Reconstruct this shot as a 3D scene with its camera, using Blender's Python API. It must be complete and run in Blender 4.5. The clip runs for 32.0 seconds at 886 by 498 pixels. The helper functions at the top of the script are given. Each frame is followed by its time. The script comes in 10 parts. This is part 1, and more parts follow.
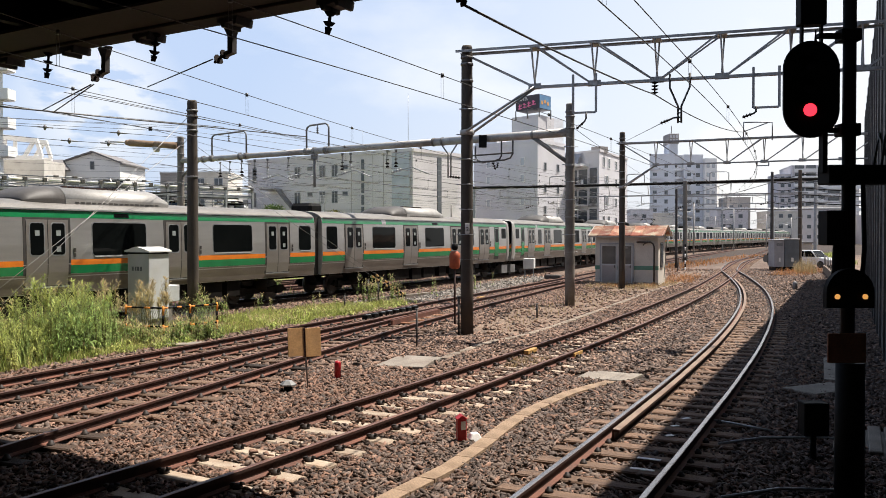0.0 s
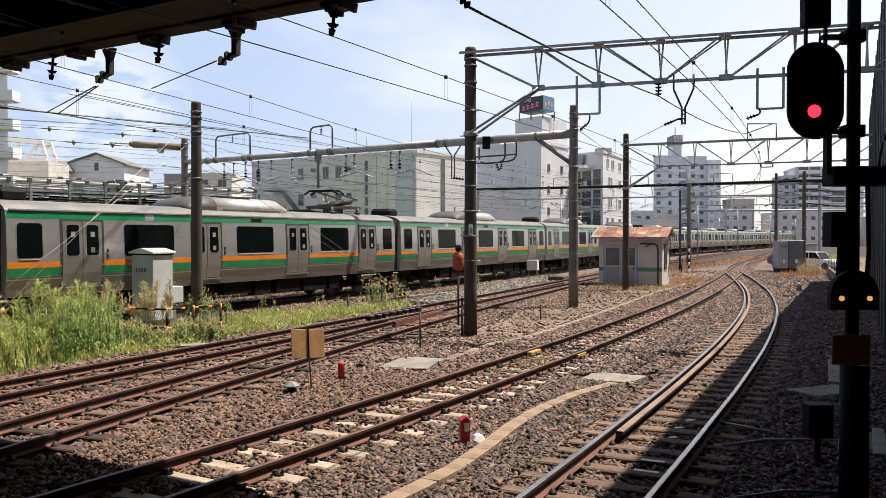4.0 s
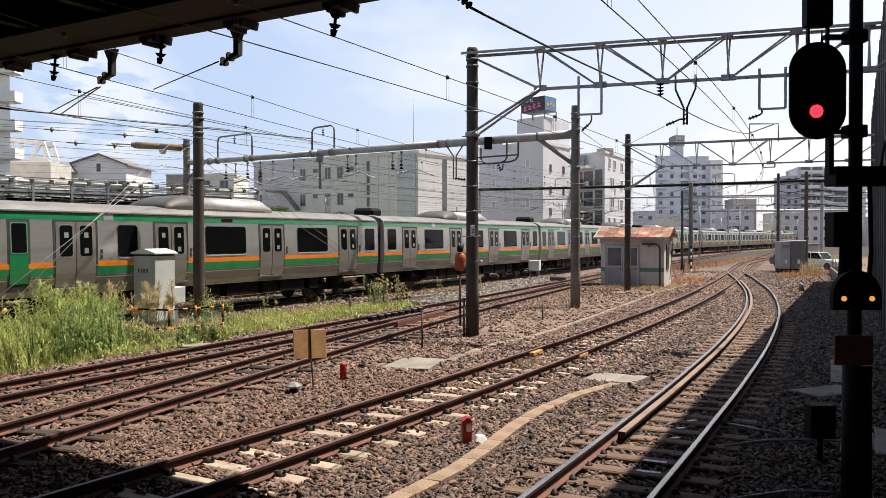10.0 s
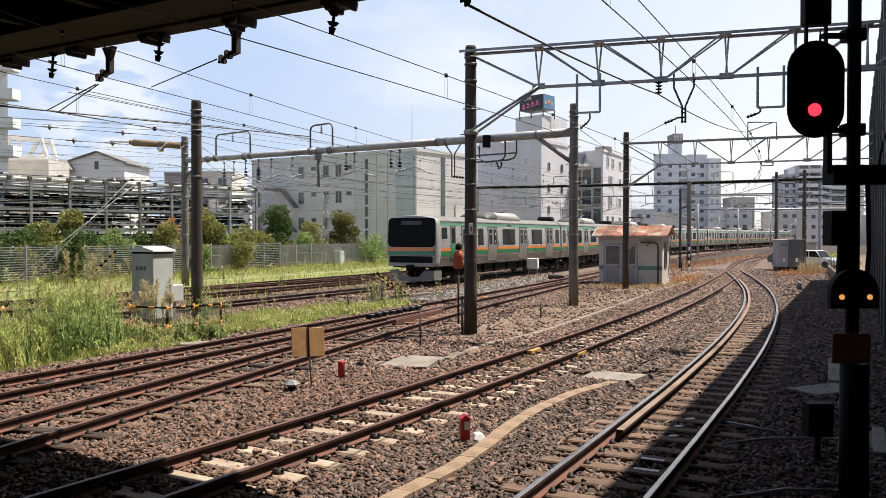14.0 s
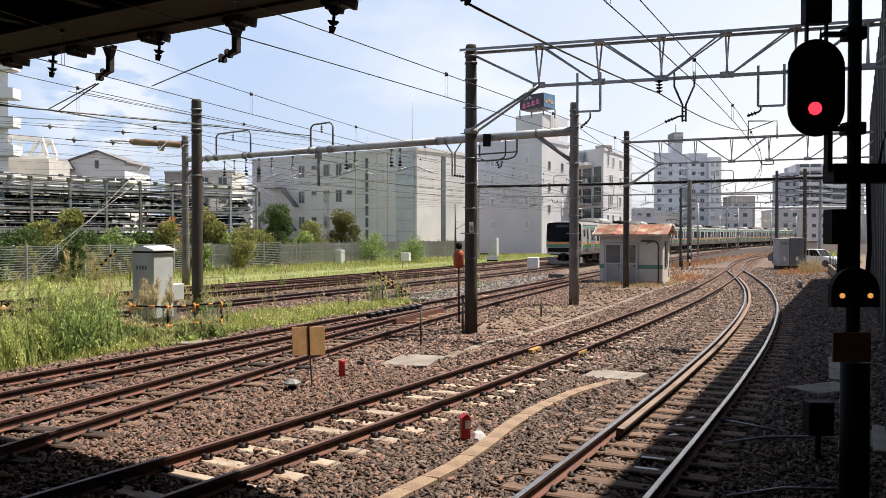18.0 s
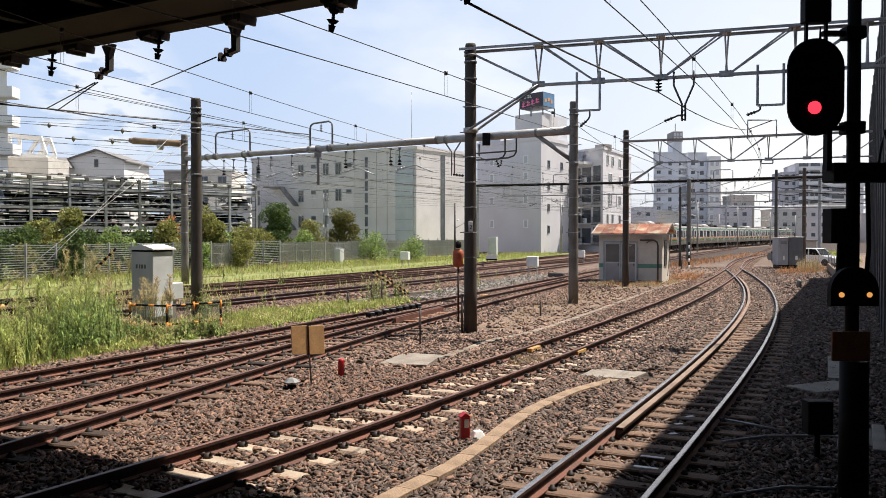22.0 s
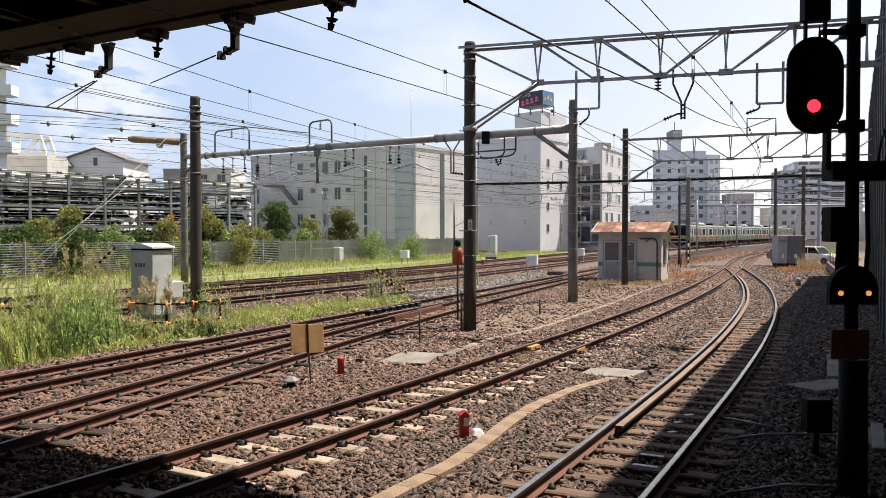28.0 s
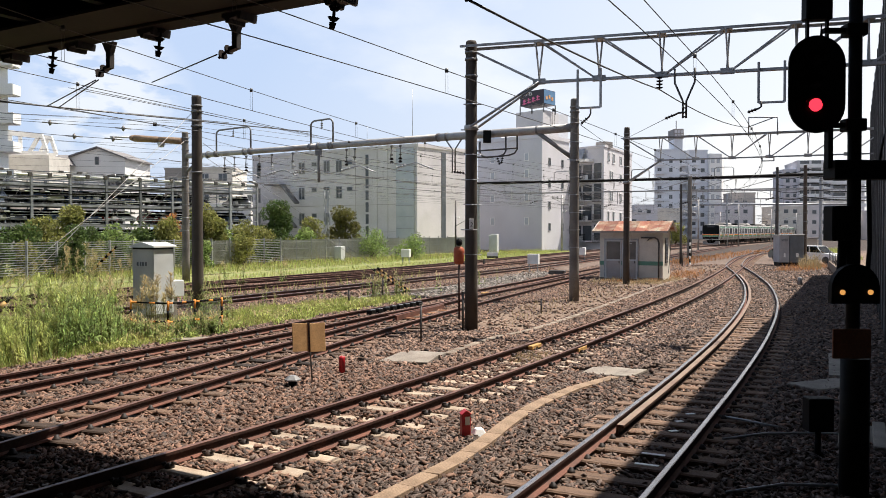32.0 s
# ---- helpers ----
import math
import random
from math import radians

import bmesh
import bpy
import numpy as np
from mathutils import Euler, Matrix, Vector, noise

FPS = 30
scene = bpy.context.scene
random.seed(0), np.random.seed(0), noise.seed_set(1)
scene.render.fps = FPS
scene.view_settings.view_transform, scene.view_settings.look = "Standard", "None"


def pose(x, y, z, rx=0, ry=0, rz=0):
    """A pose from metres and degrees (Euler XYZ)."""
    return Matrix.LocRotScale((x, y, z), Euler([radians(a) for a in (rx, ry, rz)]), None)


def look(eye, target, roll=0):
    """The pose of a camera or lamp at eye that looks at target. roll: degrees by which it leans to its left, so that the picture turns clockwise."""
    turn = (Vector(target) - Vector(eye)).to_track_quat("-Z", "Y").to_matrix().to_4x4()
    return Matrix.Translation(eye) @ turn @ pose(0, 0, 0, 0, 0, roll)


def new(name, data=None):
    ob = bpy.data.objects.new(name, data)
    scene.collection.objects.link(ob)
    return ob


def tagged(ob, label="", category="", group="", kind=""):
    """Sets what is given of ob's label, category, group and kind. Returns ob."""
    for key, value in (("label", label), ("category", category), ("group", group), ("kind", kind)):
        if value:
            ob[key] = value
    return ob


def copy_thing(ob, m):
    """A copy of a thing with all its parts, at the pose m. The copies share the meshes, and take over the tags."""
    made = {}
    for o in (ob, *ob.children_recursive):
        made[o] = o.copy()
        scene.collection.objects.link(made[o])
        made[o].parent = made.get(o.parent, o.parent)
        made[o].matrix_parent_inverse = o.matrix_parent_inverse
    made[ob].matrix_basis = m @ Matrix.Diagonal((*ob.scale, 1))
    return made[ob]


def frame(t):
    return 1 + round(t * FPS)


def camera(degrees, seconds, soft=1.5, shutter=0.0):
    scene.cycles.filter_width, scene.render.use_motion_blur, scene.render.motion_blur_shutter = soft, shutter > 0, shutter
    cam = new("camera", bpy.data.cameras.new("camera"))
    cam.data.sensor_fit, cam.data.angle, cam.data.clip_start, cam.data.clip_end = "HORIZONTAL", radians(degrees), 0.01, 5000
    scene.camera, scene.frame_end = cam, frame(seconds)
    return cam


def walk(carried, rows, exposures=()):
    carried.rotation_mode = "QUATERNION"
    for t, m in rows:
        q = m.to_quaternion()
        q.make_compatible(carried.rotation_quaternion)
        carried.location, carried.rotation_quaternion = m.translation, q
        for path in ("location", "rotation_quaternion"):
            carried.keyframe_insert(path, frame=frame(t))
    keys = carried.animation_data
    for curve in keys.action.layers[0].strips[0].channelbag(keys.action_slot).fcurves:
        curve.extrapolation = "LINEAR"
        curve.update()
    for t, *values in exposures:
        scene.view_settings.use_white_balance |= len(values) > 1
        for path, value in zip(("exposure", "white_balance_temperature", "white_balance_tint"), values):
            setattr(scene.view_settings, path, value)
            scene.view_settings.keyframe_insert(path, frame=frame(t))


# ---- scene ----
# ---- camera ----
EYE = (0.0, 0.0, 2.56)
cam = camera(56.6, 32.0, soft=0.7, shutter=0.0)
# seconds, tilt, roll, turn of a camera held still on the platform
TURNS = [
    (0, 89.037, 0.033, -0.373), (0.5, 89.062, 0.031, -0.348), (1, 89.073, 0.054, -0.313),
    (1.5, 89.065, 0.041, -0.279), (2, 89.065, 0.019, -0.232), (2.5, 89.081, 0.016, -0.189),
    (3, 89.113, 0.012, -0.164), (3.5, 89.123, 0.009, -0.132), (5.5, 89.182, 0.014, -0.122),
    (6, 89.175, 0.022, -0.107), (6.5, 89.155, 0.060, -0.061), (7, 89.157, 0.059, -0.015),
    (7.5, 89.177, 0.018, 0.016), (8, 89.184, 0.006, 0.037), (8.5, 89.180, 0.014, 0.018),
    (9, 89.172, 0.039, 0.002), (9.5, 89.171, 0.036, 0.000), (10, 89.166, 0.048, 0.001),
    (10.5, 89.172, 0.033, 0.000), (11, 89.172, 0.041, 0.003), (11.5, 89.170, 0.032, 0.015),
    (12, 89.143, 0.038, 0.023), (12.5, 89.127, 0.021, -0.007), (13, 89.112, 0.009, -0.061),
    (13.5, 89.067, 0.008, -0.106), (14, 89.032, -0.008, -0.117), (14.5, 89.032, -0.041, -0.117),
    (16.5, 89.007, 0.005, -0.063), (17, 89.006, 0.007, -0.075), (17.5, 88.994, 0.021, -0.096),
    (18, 88.960, 0.031, -0.091), (18.5, 88.935, 0.024, -0.108), (19, 88.902, 0.016, -0.118),
    (19.5, 88.890, 0.009, -0.107), (20, 88.890, 0.001, -0.077), (20.5, 88.890, 0.008, -0.063),
    (21, 88.890, 0.013, -0.073), (21.5, 88.890, 0.013, -0.105), (22, 88.891, 0.012, -0.129),
    (22.5, 88.889, 0.003, -0.174), (23, 88.874, -0.015, -0.232), (23.5, 88.832, 0.002, -0.289),
    (24, 88.786, 0.024, -0.336), (24.5, 88.774, 0.027, -0.338), (25, 88.774, 0.018, -0.307),
    (25.5, 88.776, 0.013, -0.290), (27.5, 88.808, 0.030, -0.174), (28, 88.783, 0.020, -0.174),
    (28.5, 88.768, 0.002, -0.180), (29, 88.745, -0.032, -0.191), (29.5, 88.724, -0.012, -0.179),
    (30, 88.715, -0.004, -0.162), (30.5, 88.706, -0.027, -0.148), (31, 88.696, -0.049, -0.142),
    (31.5, 88.709, -0.002, -0.113), (32, 88.715, 0.023, -0.076),
]
walk(cam, [(t, pose(*EYE, a, b, c)) for t, a, b, c in TURNS])

# ---- light ----
SUN_EL, SUN_AZ = 66.0, 70.0   # degrees above the horizon; clockwise from +Y
scene.view_settings.exposure = 0.8
HAZE_BLUE, HAZE_PALE, SKY = (3.3, 4.05, 5.5), (6.1, 6.1, 6.15), 0.105
world = bpy.data.worlds.new("sky")
scene.world = world
world.use_nodes = True
wn, wl = world.node_tree.nodes, world.node_tree.links
wn.clear()
w_out = wn.new("ShaderNodeOutputWorld")
w_bg = wn.new("ShaderNodeBackground")
w_sky = wn.new("ShaderNodeTexSky")
w_sky.sky_type = "NISHITA"
w_sky.sun_disc = False
w_sky.sun_elevation = radians(SUN_EL)
w_sky.sun_rotation = radians(SUN_AZ)
w_sky.air_density, w_sky.dust_density, w_sky.ozone_density = 1.0, 3.0, 1.0
# summer haze over the sky: paler towards the sun and the horizon, with soft clouds
w_tc = wn.new("ShaderNodeTexCoord")
w_map = wn.new("ShaderNodeMapping")
w_map.inputs["Scale"].default_value = (1.0, 1.0, 2.4)
w_n = wn.new("ShaderNodeTexNoise")
w_n.inputs["Scale"].default_value = 3.2
w_n.inputs["Detail"].default_value = 8.0
w_n.inputs["Roughness"].default_value = 0.55
w_sep = wn.new("ShaderNodeSeparateXYZ")
w_m1 = wn.new("ShaderNodeMath")
w_m1.operation = "MULTIPLY_ADD"
w_m1.inputs[1].default_value, w_m1.inputs[2].default_value = 1.3, 0.16
w_m2 = wn.new("ShaderNodeMath")
w_m2.operation = "MULTIPLY_ADD"
w_m2.inputs[1].default_value, w_m2.inputs[2].default_value = -0.75, 0.26
w_m3 = wn.new("ShaderNodeMath")
w_m3.operation = "ADD"
w_r = wn.new("ShaderNodeValToRGB")
w_r.color_ramp.elements[0].position, w_r.color_ramp.elements[1].position = 0.5, 0.68
w_r.color_ramp.elements[1].color = (0.42, 0.42, 0.42, 1)
w_m4 = wn.new("ShaderNodeMath")
w_m4.operation = "ADD"
w_m4.use_clamp = True
w_haze = wn.new("ShaderNodeMixRGB")
w_haze.inputs["Color1"].default_value = (HAZE_BLUE[0], HAZE_BLUE[1], HAZE_BLUE[2], 1)
w_haze.inputs["Color2"].default_value = (HAZE_PALE[0], HAZE_PALE[1], HAZE_PALE[2], 1)
w_mix = wn.new("ShaderNodeMixRGB")
w_mix.inputs["Fac"].default_value = 0.8
w_bg.inputs["Strength"].default_value = SKY
wl.new(w_tc.outputs["Generated"], w_map.inputs["Vector"])
wl.new(w_map.outputs["Vector"], w_n.inputs["Vector"])
wl.new(w_tc.outputs["Generated"], w_sep.inputs["Vector"])
wl.new(w_sep.outputs["X"], w_m1.inputs[0])
wl.new(w_sep.outputs["Z"], w_m2.inputs[0])
wl.new(w_m1.outputs[0], w_m3.inputs[0])
wl.new(w_m2.outputs[0], w_m3.inputs[1])
wl.new(w_n.outputs["Fac"], w_r.inputs["Fac"])
wl.new(w_r.outputs["Color"], w_m4.inputs[0])
wl.new(w_m3.outputs[0], w_m4.inputs[1])
# one heap of cumulus low over the houses
w_dist = wn.new("ShaderNodeVectorMath")
w_dist.operation = "DISTANCE"
w_dist.inputs[1].default_value = (-0.375, 0.915, 0.148)
w_cum = wn.new("ShaderNodeMapRange")
w_cum.inputs["From Min"].default_value, w_cum.inputs["From Max"].default_value = 0.1, 0.04
w_n2 = wn.new("ShaderNodeTexNoise")
w_n2.inputs["Scale"].default_value, w_n2.inputs["Detail"].default_value = 22.0, 8.0
w_r2 = wn.new("ShaderNodeValToRGB")
w_r2.color_ramp.elements[0].position, w_r2.color_ramp.elements[1].position = 0.4, 0.52
w_mul = wn.new("ShaderNodeMath")
w_mul.operation = "MULTIPLY"
w_m5 = wn.new("ShaderNodeMath")
w_m5.operation, w_m5.use_clamp = "ADD", True
wl.new(w_tc.outputs["Generated"], w_dist.inputs[0])
wl.new(w_dist.outputs["Value"], w_cum.inputs["Value"])
wl.new(w_map.outputs["Vector"], w_n2.inputs["Vector"])
wl.new(w_n2.outputs["Fac"], w_r2.inputs["Fac"])
wl.new(w_r2.outputs["Color"], w_mul.inputs[0])
wl.new(w_cum.outputs["Result"], w_mul.inputs[1])
w_soft = wn.new("ShaderNodeMath")
w_soft.operation = "MULTIPLY"
w_soft.inputs[1].default_value = 0.72
wl.new(w_mul.outputs[0], w_soft.inputs[0])
wl.new(w_soft.outputs[0], w_m5.inputs[0])
wl.new(w_m4.outputs[0], w_m5.inputs[1])
wl.new(w_m5.outputs[0], w_haze.inputs["Fac"])
# deeper blue towards the zenith
w_up = wn.new("ShaderNodeMapRange")
w_up.interpolation_type = "SMOOTHSTEP"
w_up.inputs["From Min"].default_value, w_up.inputs["From Max"].default_value = 0.28, 0.85
w_zen = wn.new("ShaderNodeMixRGB")
w_zen.inputs["Color2"].default_value = (0.95, 1.35, 2.1, 1)
wl.new(w_sep.outputs["Z"], w_up.inputs["Value"])
wl.new(w_up.outputs["Result"], w_zen.inputs["Fac"])
wl.new(w_haze.outputs["Color"], w_zen.inputs["Color1"])
wl.new(w_zen.outputs["Color"], w_mix.inputs["Color2"])
wl.new(w_sky.outputs["Color"], w_mix.inputs["Color1"])
wl.new(w_mix.outputs["Color"], w_bg.inputs["Color"])
wl.new(w_bg.outputs["Background"], w_out.inputs["Surface"])

sun_data = bpy.data.lights.new("sun", "SUN")
sun_data.energy, sun_data.angle, sun_data.color = 5.0, radians(0.55), (1.0, 0.93, 0.84)
SUN_DIR = Vector((math.sin(radians(SUN_AZ)) * math.cos(radians(SUN_EL)), math.cos(radians(SUN_AZ)) * math.cos(radians(SUN_EL)), math.sin(radians(SUN_EL))))
sun = new("sun", sun_data)
sun.matrix_world = look(SUN_DIR * 80, (0, 0, 0))

# ---- materials ----
def mat(name, c1, c2=None, scale=3.0, rough=0.7, metal=0.0, grain=0.25, gscale=45.0, bump=0.0, bscale=60.0, spec=0.5,
        rand=0.0, island=0.0, stain=None, sscale=1.2, samount=0.5, stretch=(1, 1, 1), emit=0.0):
    """A worn surface: two colours by a broad noise, a fine grain, stains, relief."""
    m = bpy.data.materials.new(name)
    m.use_nodes = True
    n, l = m.node_tree.nodes, m.node_tree.links
    b = n["Principled BSDF"]
    b.inputs["Roughness"].default_value, b.inputs["Metallic"].default_value = rough, metal
    b.inputs["Specular IOR Level"].default_value = spec
    tc = n.new("ShaderNodeTexCoord")
    mp = n.new("ShaderNodeMapping")
    mp.inputs["Scale"].default_value = stretch
    l.new(tc.outputs["Object"], mp.inputs["Vector"])

    def noise_tex(sc, detail=4.0):
        t = n.new("ShaderNodeTexNoise")
        t.inputs["Scale"].default_value, t.inputs["Detail"].default_value = sc, detail
        l.new(mp.outputs["Vector"], t.inputs["Vector"])
        return t.outputs["Fac"]

    def mix(fac, a, bb, kind="MIX"):
        x = n.new("ShaderNodeMixRGB")
        x.blend_type = kind
        for sock, v in (("Fac", fac), ("Color1", a), ("Color2", bb)):
            if isinstance(v, (int, float)):
                x.inputs[sock].default_value = v
            elif isinstance(v, tuple):
                x.inputs[sock].default_value = (*v, 1)
            else:
                l.new(v, x.inputs[sock])
        return x.outputs["Color"]

    def ramp(fac, lo, hi, a=(0, 0, 0), bb=(1, 1, 1)):
        r = n.new("ShaderNodeValToRGB")
        e = r.color_ramp.elements
        e[0].position, e[1].position = lo, hi
        e[0].color, e[1].color = (*a, 1), (*bb, 1)
        l.new(fac, r.inputs["Fac"])
        return r.outputs["Color"]

    c2 = c2 or tuple(v * 0.75 for v in c1)
    col = mix(ramp(noise_tex(scale), 0.35, 0.65), c1, c2)
    if stain:
        col = mix(mix(1.0, ramp(noise_tex(sscale, 6.0), 0.5, 0.7), (samount,) * 3, "MULTIPLY"), col, stain)
    if grain:
        g = noise_tex(gscale, 2.0)
        col = mix(grain, col, ramp(g, 0.3, 0.7, (0.35, 0.35, 0.35), (1.5, 1.5, 1.5)), "MULTIPLY")
    if rand or island:
        if island:
            src = n.new("ShaderNodeNewGeometry").outputs["Random Per Island"]
        else:
            src = n.new("ShaderNodeObjectInfo").outputs["Random"]
        k = max(rand, island)
        col = mix(1.0, col, ramp(src, 0.0, 1.0, (1 - k,) * 3, (1 + k * 0.8,) * 3), "MULTIPLY")
    l.new(col, b.inputs["Base Color"])
    if bump:
        bp = n.new("ShaderNodeBump")
        bp.inputs["Strength"].default_value, bp.inputs["Distance"].default_value = bump, 0.02
        l.new(noise_tex(bscale, 5.0), bp.inputs["Height"])
        l.new(bp.outputs["Normal"], b.inputs["Normal"])
    if emit:
        b.inputs["Emission Color"].default_value = (*c1, 1)
        b.inputs["Emission Strength"].default_value = emit
    return m


M = {}
M["stone_brown"] = mat("stone_brown", (0.15, 0.077, 0.051), (0.195, 0.12, 0.085), 40, 0.9, grain=0.45, gscale=130, island=0.64)
# lighter copy of stone_brown, brightening the farther ballast in its colour
M["stone_brown_pale"] = mat("stone_brown_pale", (0.185, 0.108, 0.076), (0.235, 0.155, 0.114), 40, 0.9, grain=0.45, gscale=110, island=0.55)
M["stone_grey"] = mat("stone_grey", (0.145, 0.103, 0.082), (0.088, 0.06, 0.047), 40, 0.88, grain=0.45, gscale=130, island=0.65)
# ground under the stones, coloured near-black to deepen the shade in their gaps
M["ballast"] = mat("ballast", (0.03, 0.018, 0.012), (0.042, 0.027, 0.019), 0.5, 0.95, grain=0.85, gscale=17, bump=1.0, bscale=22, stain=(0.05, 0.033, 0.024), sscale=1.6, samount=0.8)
M["dirt"] = mat("dirt", (0.215, 0.15, 0.105), (0.145, 0.094, 0.064), 0.7, 0.95, grain=0.8, gscale=11, bump=0.8, bscale=16, stain=(0.1, 0.066, 0.047), sscale=0.6, samount=0.7)
# rusty sides darkened for the shade under the rail head; lit foot kept lighter
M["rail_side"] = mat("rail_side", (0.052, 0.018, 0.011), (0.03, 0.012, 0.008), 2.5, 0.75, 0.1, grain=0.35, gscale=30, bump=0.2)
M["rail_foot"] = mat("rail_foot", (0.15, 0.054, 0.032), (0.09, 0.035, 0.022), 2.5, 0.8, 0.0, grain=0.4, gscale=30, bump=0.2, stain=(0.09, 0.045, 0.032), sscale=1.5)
M["sleeper_mix"] = mat("sleeper_mix", (0.13, 0.078, 0.05), (0.085, 0.052, 0.035), 3, 0.9, grain=0.45, gscale=30, bump=0.5, rand=0.85, stretch=(0.3, 3, 1))
M["rail_head"] = mat("rail_head", (0.5, 0.445, 0.395), (0.39, 0.33, 0.28), 1.5, 0.27, 1.0, grain=0.15)
M["rail_dull"] = mat("rail_dull", (0.17, 0.078, 0.05), (0.1, 0.046, 0.032), 1.5, 0.5, 0.3, grain=0.25)
M["rail_rust"] = mat("rail_rust", (0.17, 0.075, 0.046), (0.11, 0.05, 0.033), 1.5, 0.7, 0.05, grain=0.3)
M["sleeper_pc"] = mat("sleeper_pc", (0.4, 0.32, 0.245), (0.31, 0.24, 0.175), 5, 0.9, grain=0.35, gscale=50, bump=0.3, rand=0.2, stain=(0.26, 0.15, 0.09), sscale=3.5, samount=0.6)
M["sleeper_wood"] = mat("sleeper_wood", (0.19, 0.115, 0.075), (0.13, 0.08, 0.054), 3, 0.9, grain=0.45, gscale=30, bump=0.5, rand=0.3, stretch=(0.3, 3, 1))
M["rust_orange"] = mat("rust_orange", (0.3, 0.13, 0.055), (0.17, 0.07, 0.035), 3, 0.8, 0.2, grain=0.35, gscale=40)
M["clip"] = mat("clip", (0.02, 0.016, 0.015), (0.04, 0.026, 0.02), 10, 0.6, 0.2, island=0.4)
M["wood_pale"] = mat("wood_pale", (0.285, 0.195, 0.125), (0.225, 0.15, 0.094), 2.5, 0.85, grain=0.5, gscale=40, bump=0.35, stain=(0.17, 0.11, 0.065), sscale=3)
M["guard"] = mat("guard_rail", (0.25, 0.175, 0.125), (0.18, 0.118, 0.083), 2, 0.6, 0.2, grain=0.3, gscale=40, stain=(0.16, 0.09, 0.06), sscale=2)
M["plate_dark"] = mat("plate_dark", (0.3, 0.11, 0.05), (0.22, 0.08, 0.04), 5, 0.8)
M["concrete"] = mat("concrete", (0.27, 0.235, 0.195), (0.19, 0.16, 0.13), 2.5, 0.9, grain=0.45, gscale=60, bump=0.2, stain=(0.17, 0.13, 0.1), sscale=2)
M["trough_old"] = mat("trough_old", (0.26, 0.21, 0.16), (0.2, 0.155, 0.115), 3, 0.9, grain=0.5, gscale=40, bump=0.3, stain=(0.15, 0.1, 0.07), sscale=2, rand=0.25)
M["concrete_pole"] = mat("concrete_pole", (0.072, 0.055, 0.041), (0.05, 0.039, 0.03), 1.3, 0.85, grain=0.25, gscale=50, bump=0.15, stain=(0.04, 0.036, 0.033), sscale=1.5, samount=0.6)
M["pole_grey"] = mat("pole_grey", (0.2, 0.18, 0.155), (0.15, 0.135, 0.117), 1.5, 0.9, grain=0.35, gscale=40, bump=0.2, stain=(0.09, 0.075, 0.062), sscale=1.6, samount=0.6)
M["truss_steel"] = mat("truss_steel", (0.42, 0.41, 0.395), (0.32, 0.31, 0.3), 2, 0.55, 0.25, grain=0.25, gscale=25, stain=(0.16, 0.12, 0.095), samount=0.5)
M["ballast_mid"] = mat("ballast_mid", (0.175, 0.125, 0.094), (0.105, 0.066, 0.047), 0.8, 0.95, grain=1.0, gscale=7, bump=1.0, bscale=9, stain=(0.075, 0.043, 0.03), sscale=0.55, samount=0.8)
M["ballast_pale"] = mat("ballast_pale", (0.22, 0.2, 0.18), (0.16, 0.14, 0.12), 0.7, 0.95, grain=0.8, gscale=11, bump=0.8, bscale=16, stain=(0.17, 0.13, 0.1), sscale=1.1, samount=0.6)
M["stone_pale"] = mat("stone_pale", (0.22, 0.2, 0.18), (0.14, 0.12, 0.1), 40, 0.9, grain=0.3, gscale=120, island=0.8)
M["steel_dark"] = mat("steel_dark", (0.06, 0.055, 0.05), (0.09, 0.08, 0.075), 4, 0.55, 0.4, grain=0.2)
M["steel_galv"] = mat("steel_galv", (0.38, 0.39, 0.4), (0.28, 0.29, 0.3), 3, 0.5, 0.55, grain=0.2, gscale=25)
M["steel_grey"] = mat("steel_grey", (0.22, 0.22, 0.22), (0.17, 0.165, 0.16), 2, 0.6, 0.4, grain=0.25, gscale=25, stain=(0.13, 0.085, 0.06), samount=0.5)
M["wire"] = mat("wire", (0.09, 0.09, 0.09), (0.12, 0.115, 0.11), 4, 0.5, 0.5, grain=0)
M["insulator"] = mat("insulator", (0.022, 0.016, 0.014), (0.016, 0.013, 0.012), 8, 0.75, grain=0.1, spec=0.06)
M["insulator_white"] = mat("insulator_white", (0.55, 0.55, 0.53), (0.4, 0.4, 0.4), 8, 0.3, grain=0.1)
M["black_paint"] = mat("black_paint", (0.006, 0.006, 0.006), (0.011, 0.010, 0.009), 4, 0.65, grain=0.2, spec=0.12)
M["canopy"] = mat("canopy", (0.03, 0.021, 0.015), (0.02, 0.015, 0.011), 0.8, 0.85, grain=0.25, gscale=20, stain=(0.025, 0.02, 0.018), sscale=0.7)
M["red"] = mat("red_paint", (0.45, 0.012, 0.02), (0.34, 0.01, 0.016), 9, 0.45, grain=0.2, gscale=70)
M["white"] = mat("white_paint", (0.76, 0.75, 0.72), (0.66, 0.65, 0.62), 2, 0.55, grain=0.12, gscale=60)
M["tan"] = mat("tan_board", (0.6, 0.35, 0.15), (0.5, 0.28, 0.115), 5, 0.75, grain=0.2, stain=(0.25, 0.15, 0.08), sscale=6, samount=0.4)
M["orange"] = mat("orange_paint", (0.75, 0.28, 0.03), (0.6, 0.2, 0.03), 6, 0.6, grain=0.2)
M["yellow"] = mat("yellow_paint", (0.55, 0.33, 0.1), (0.36, 0.2, 0.07), 6, 0.55, grain=0.2)
M["cover_orange"] = mat("cover_orange", (0.42, 0.095, 0.035), (0.3, 0.06, 0.026), 6, 0.7, grain=0.25)
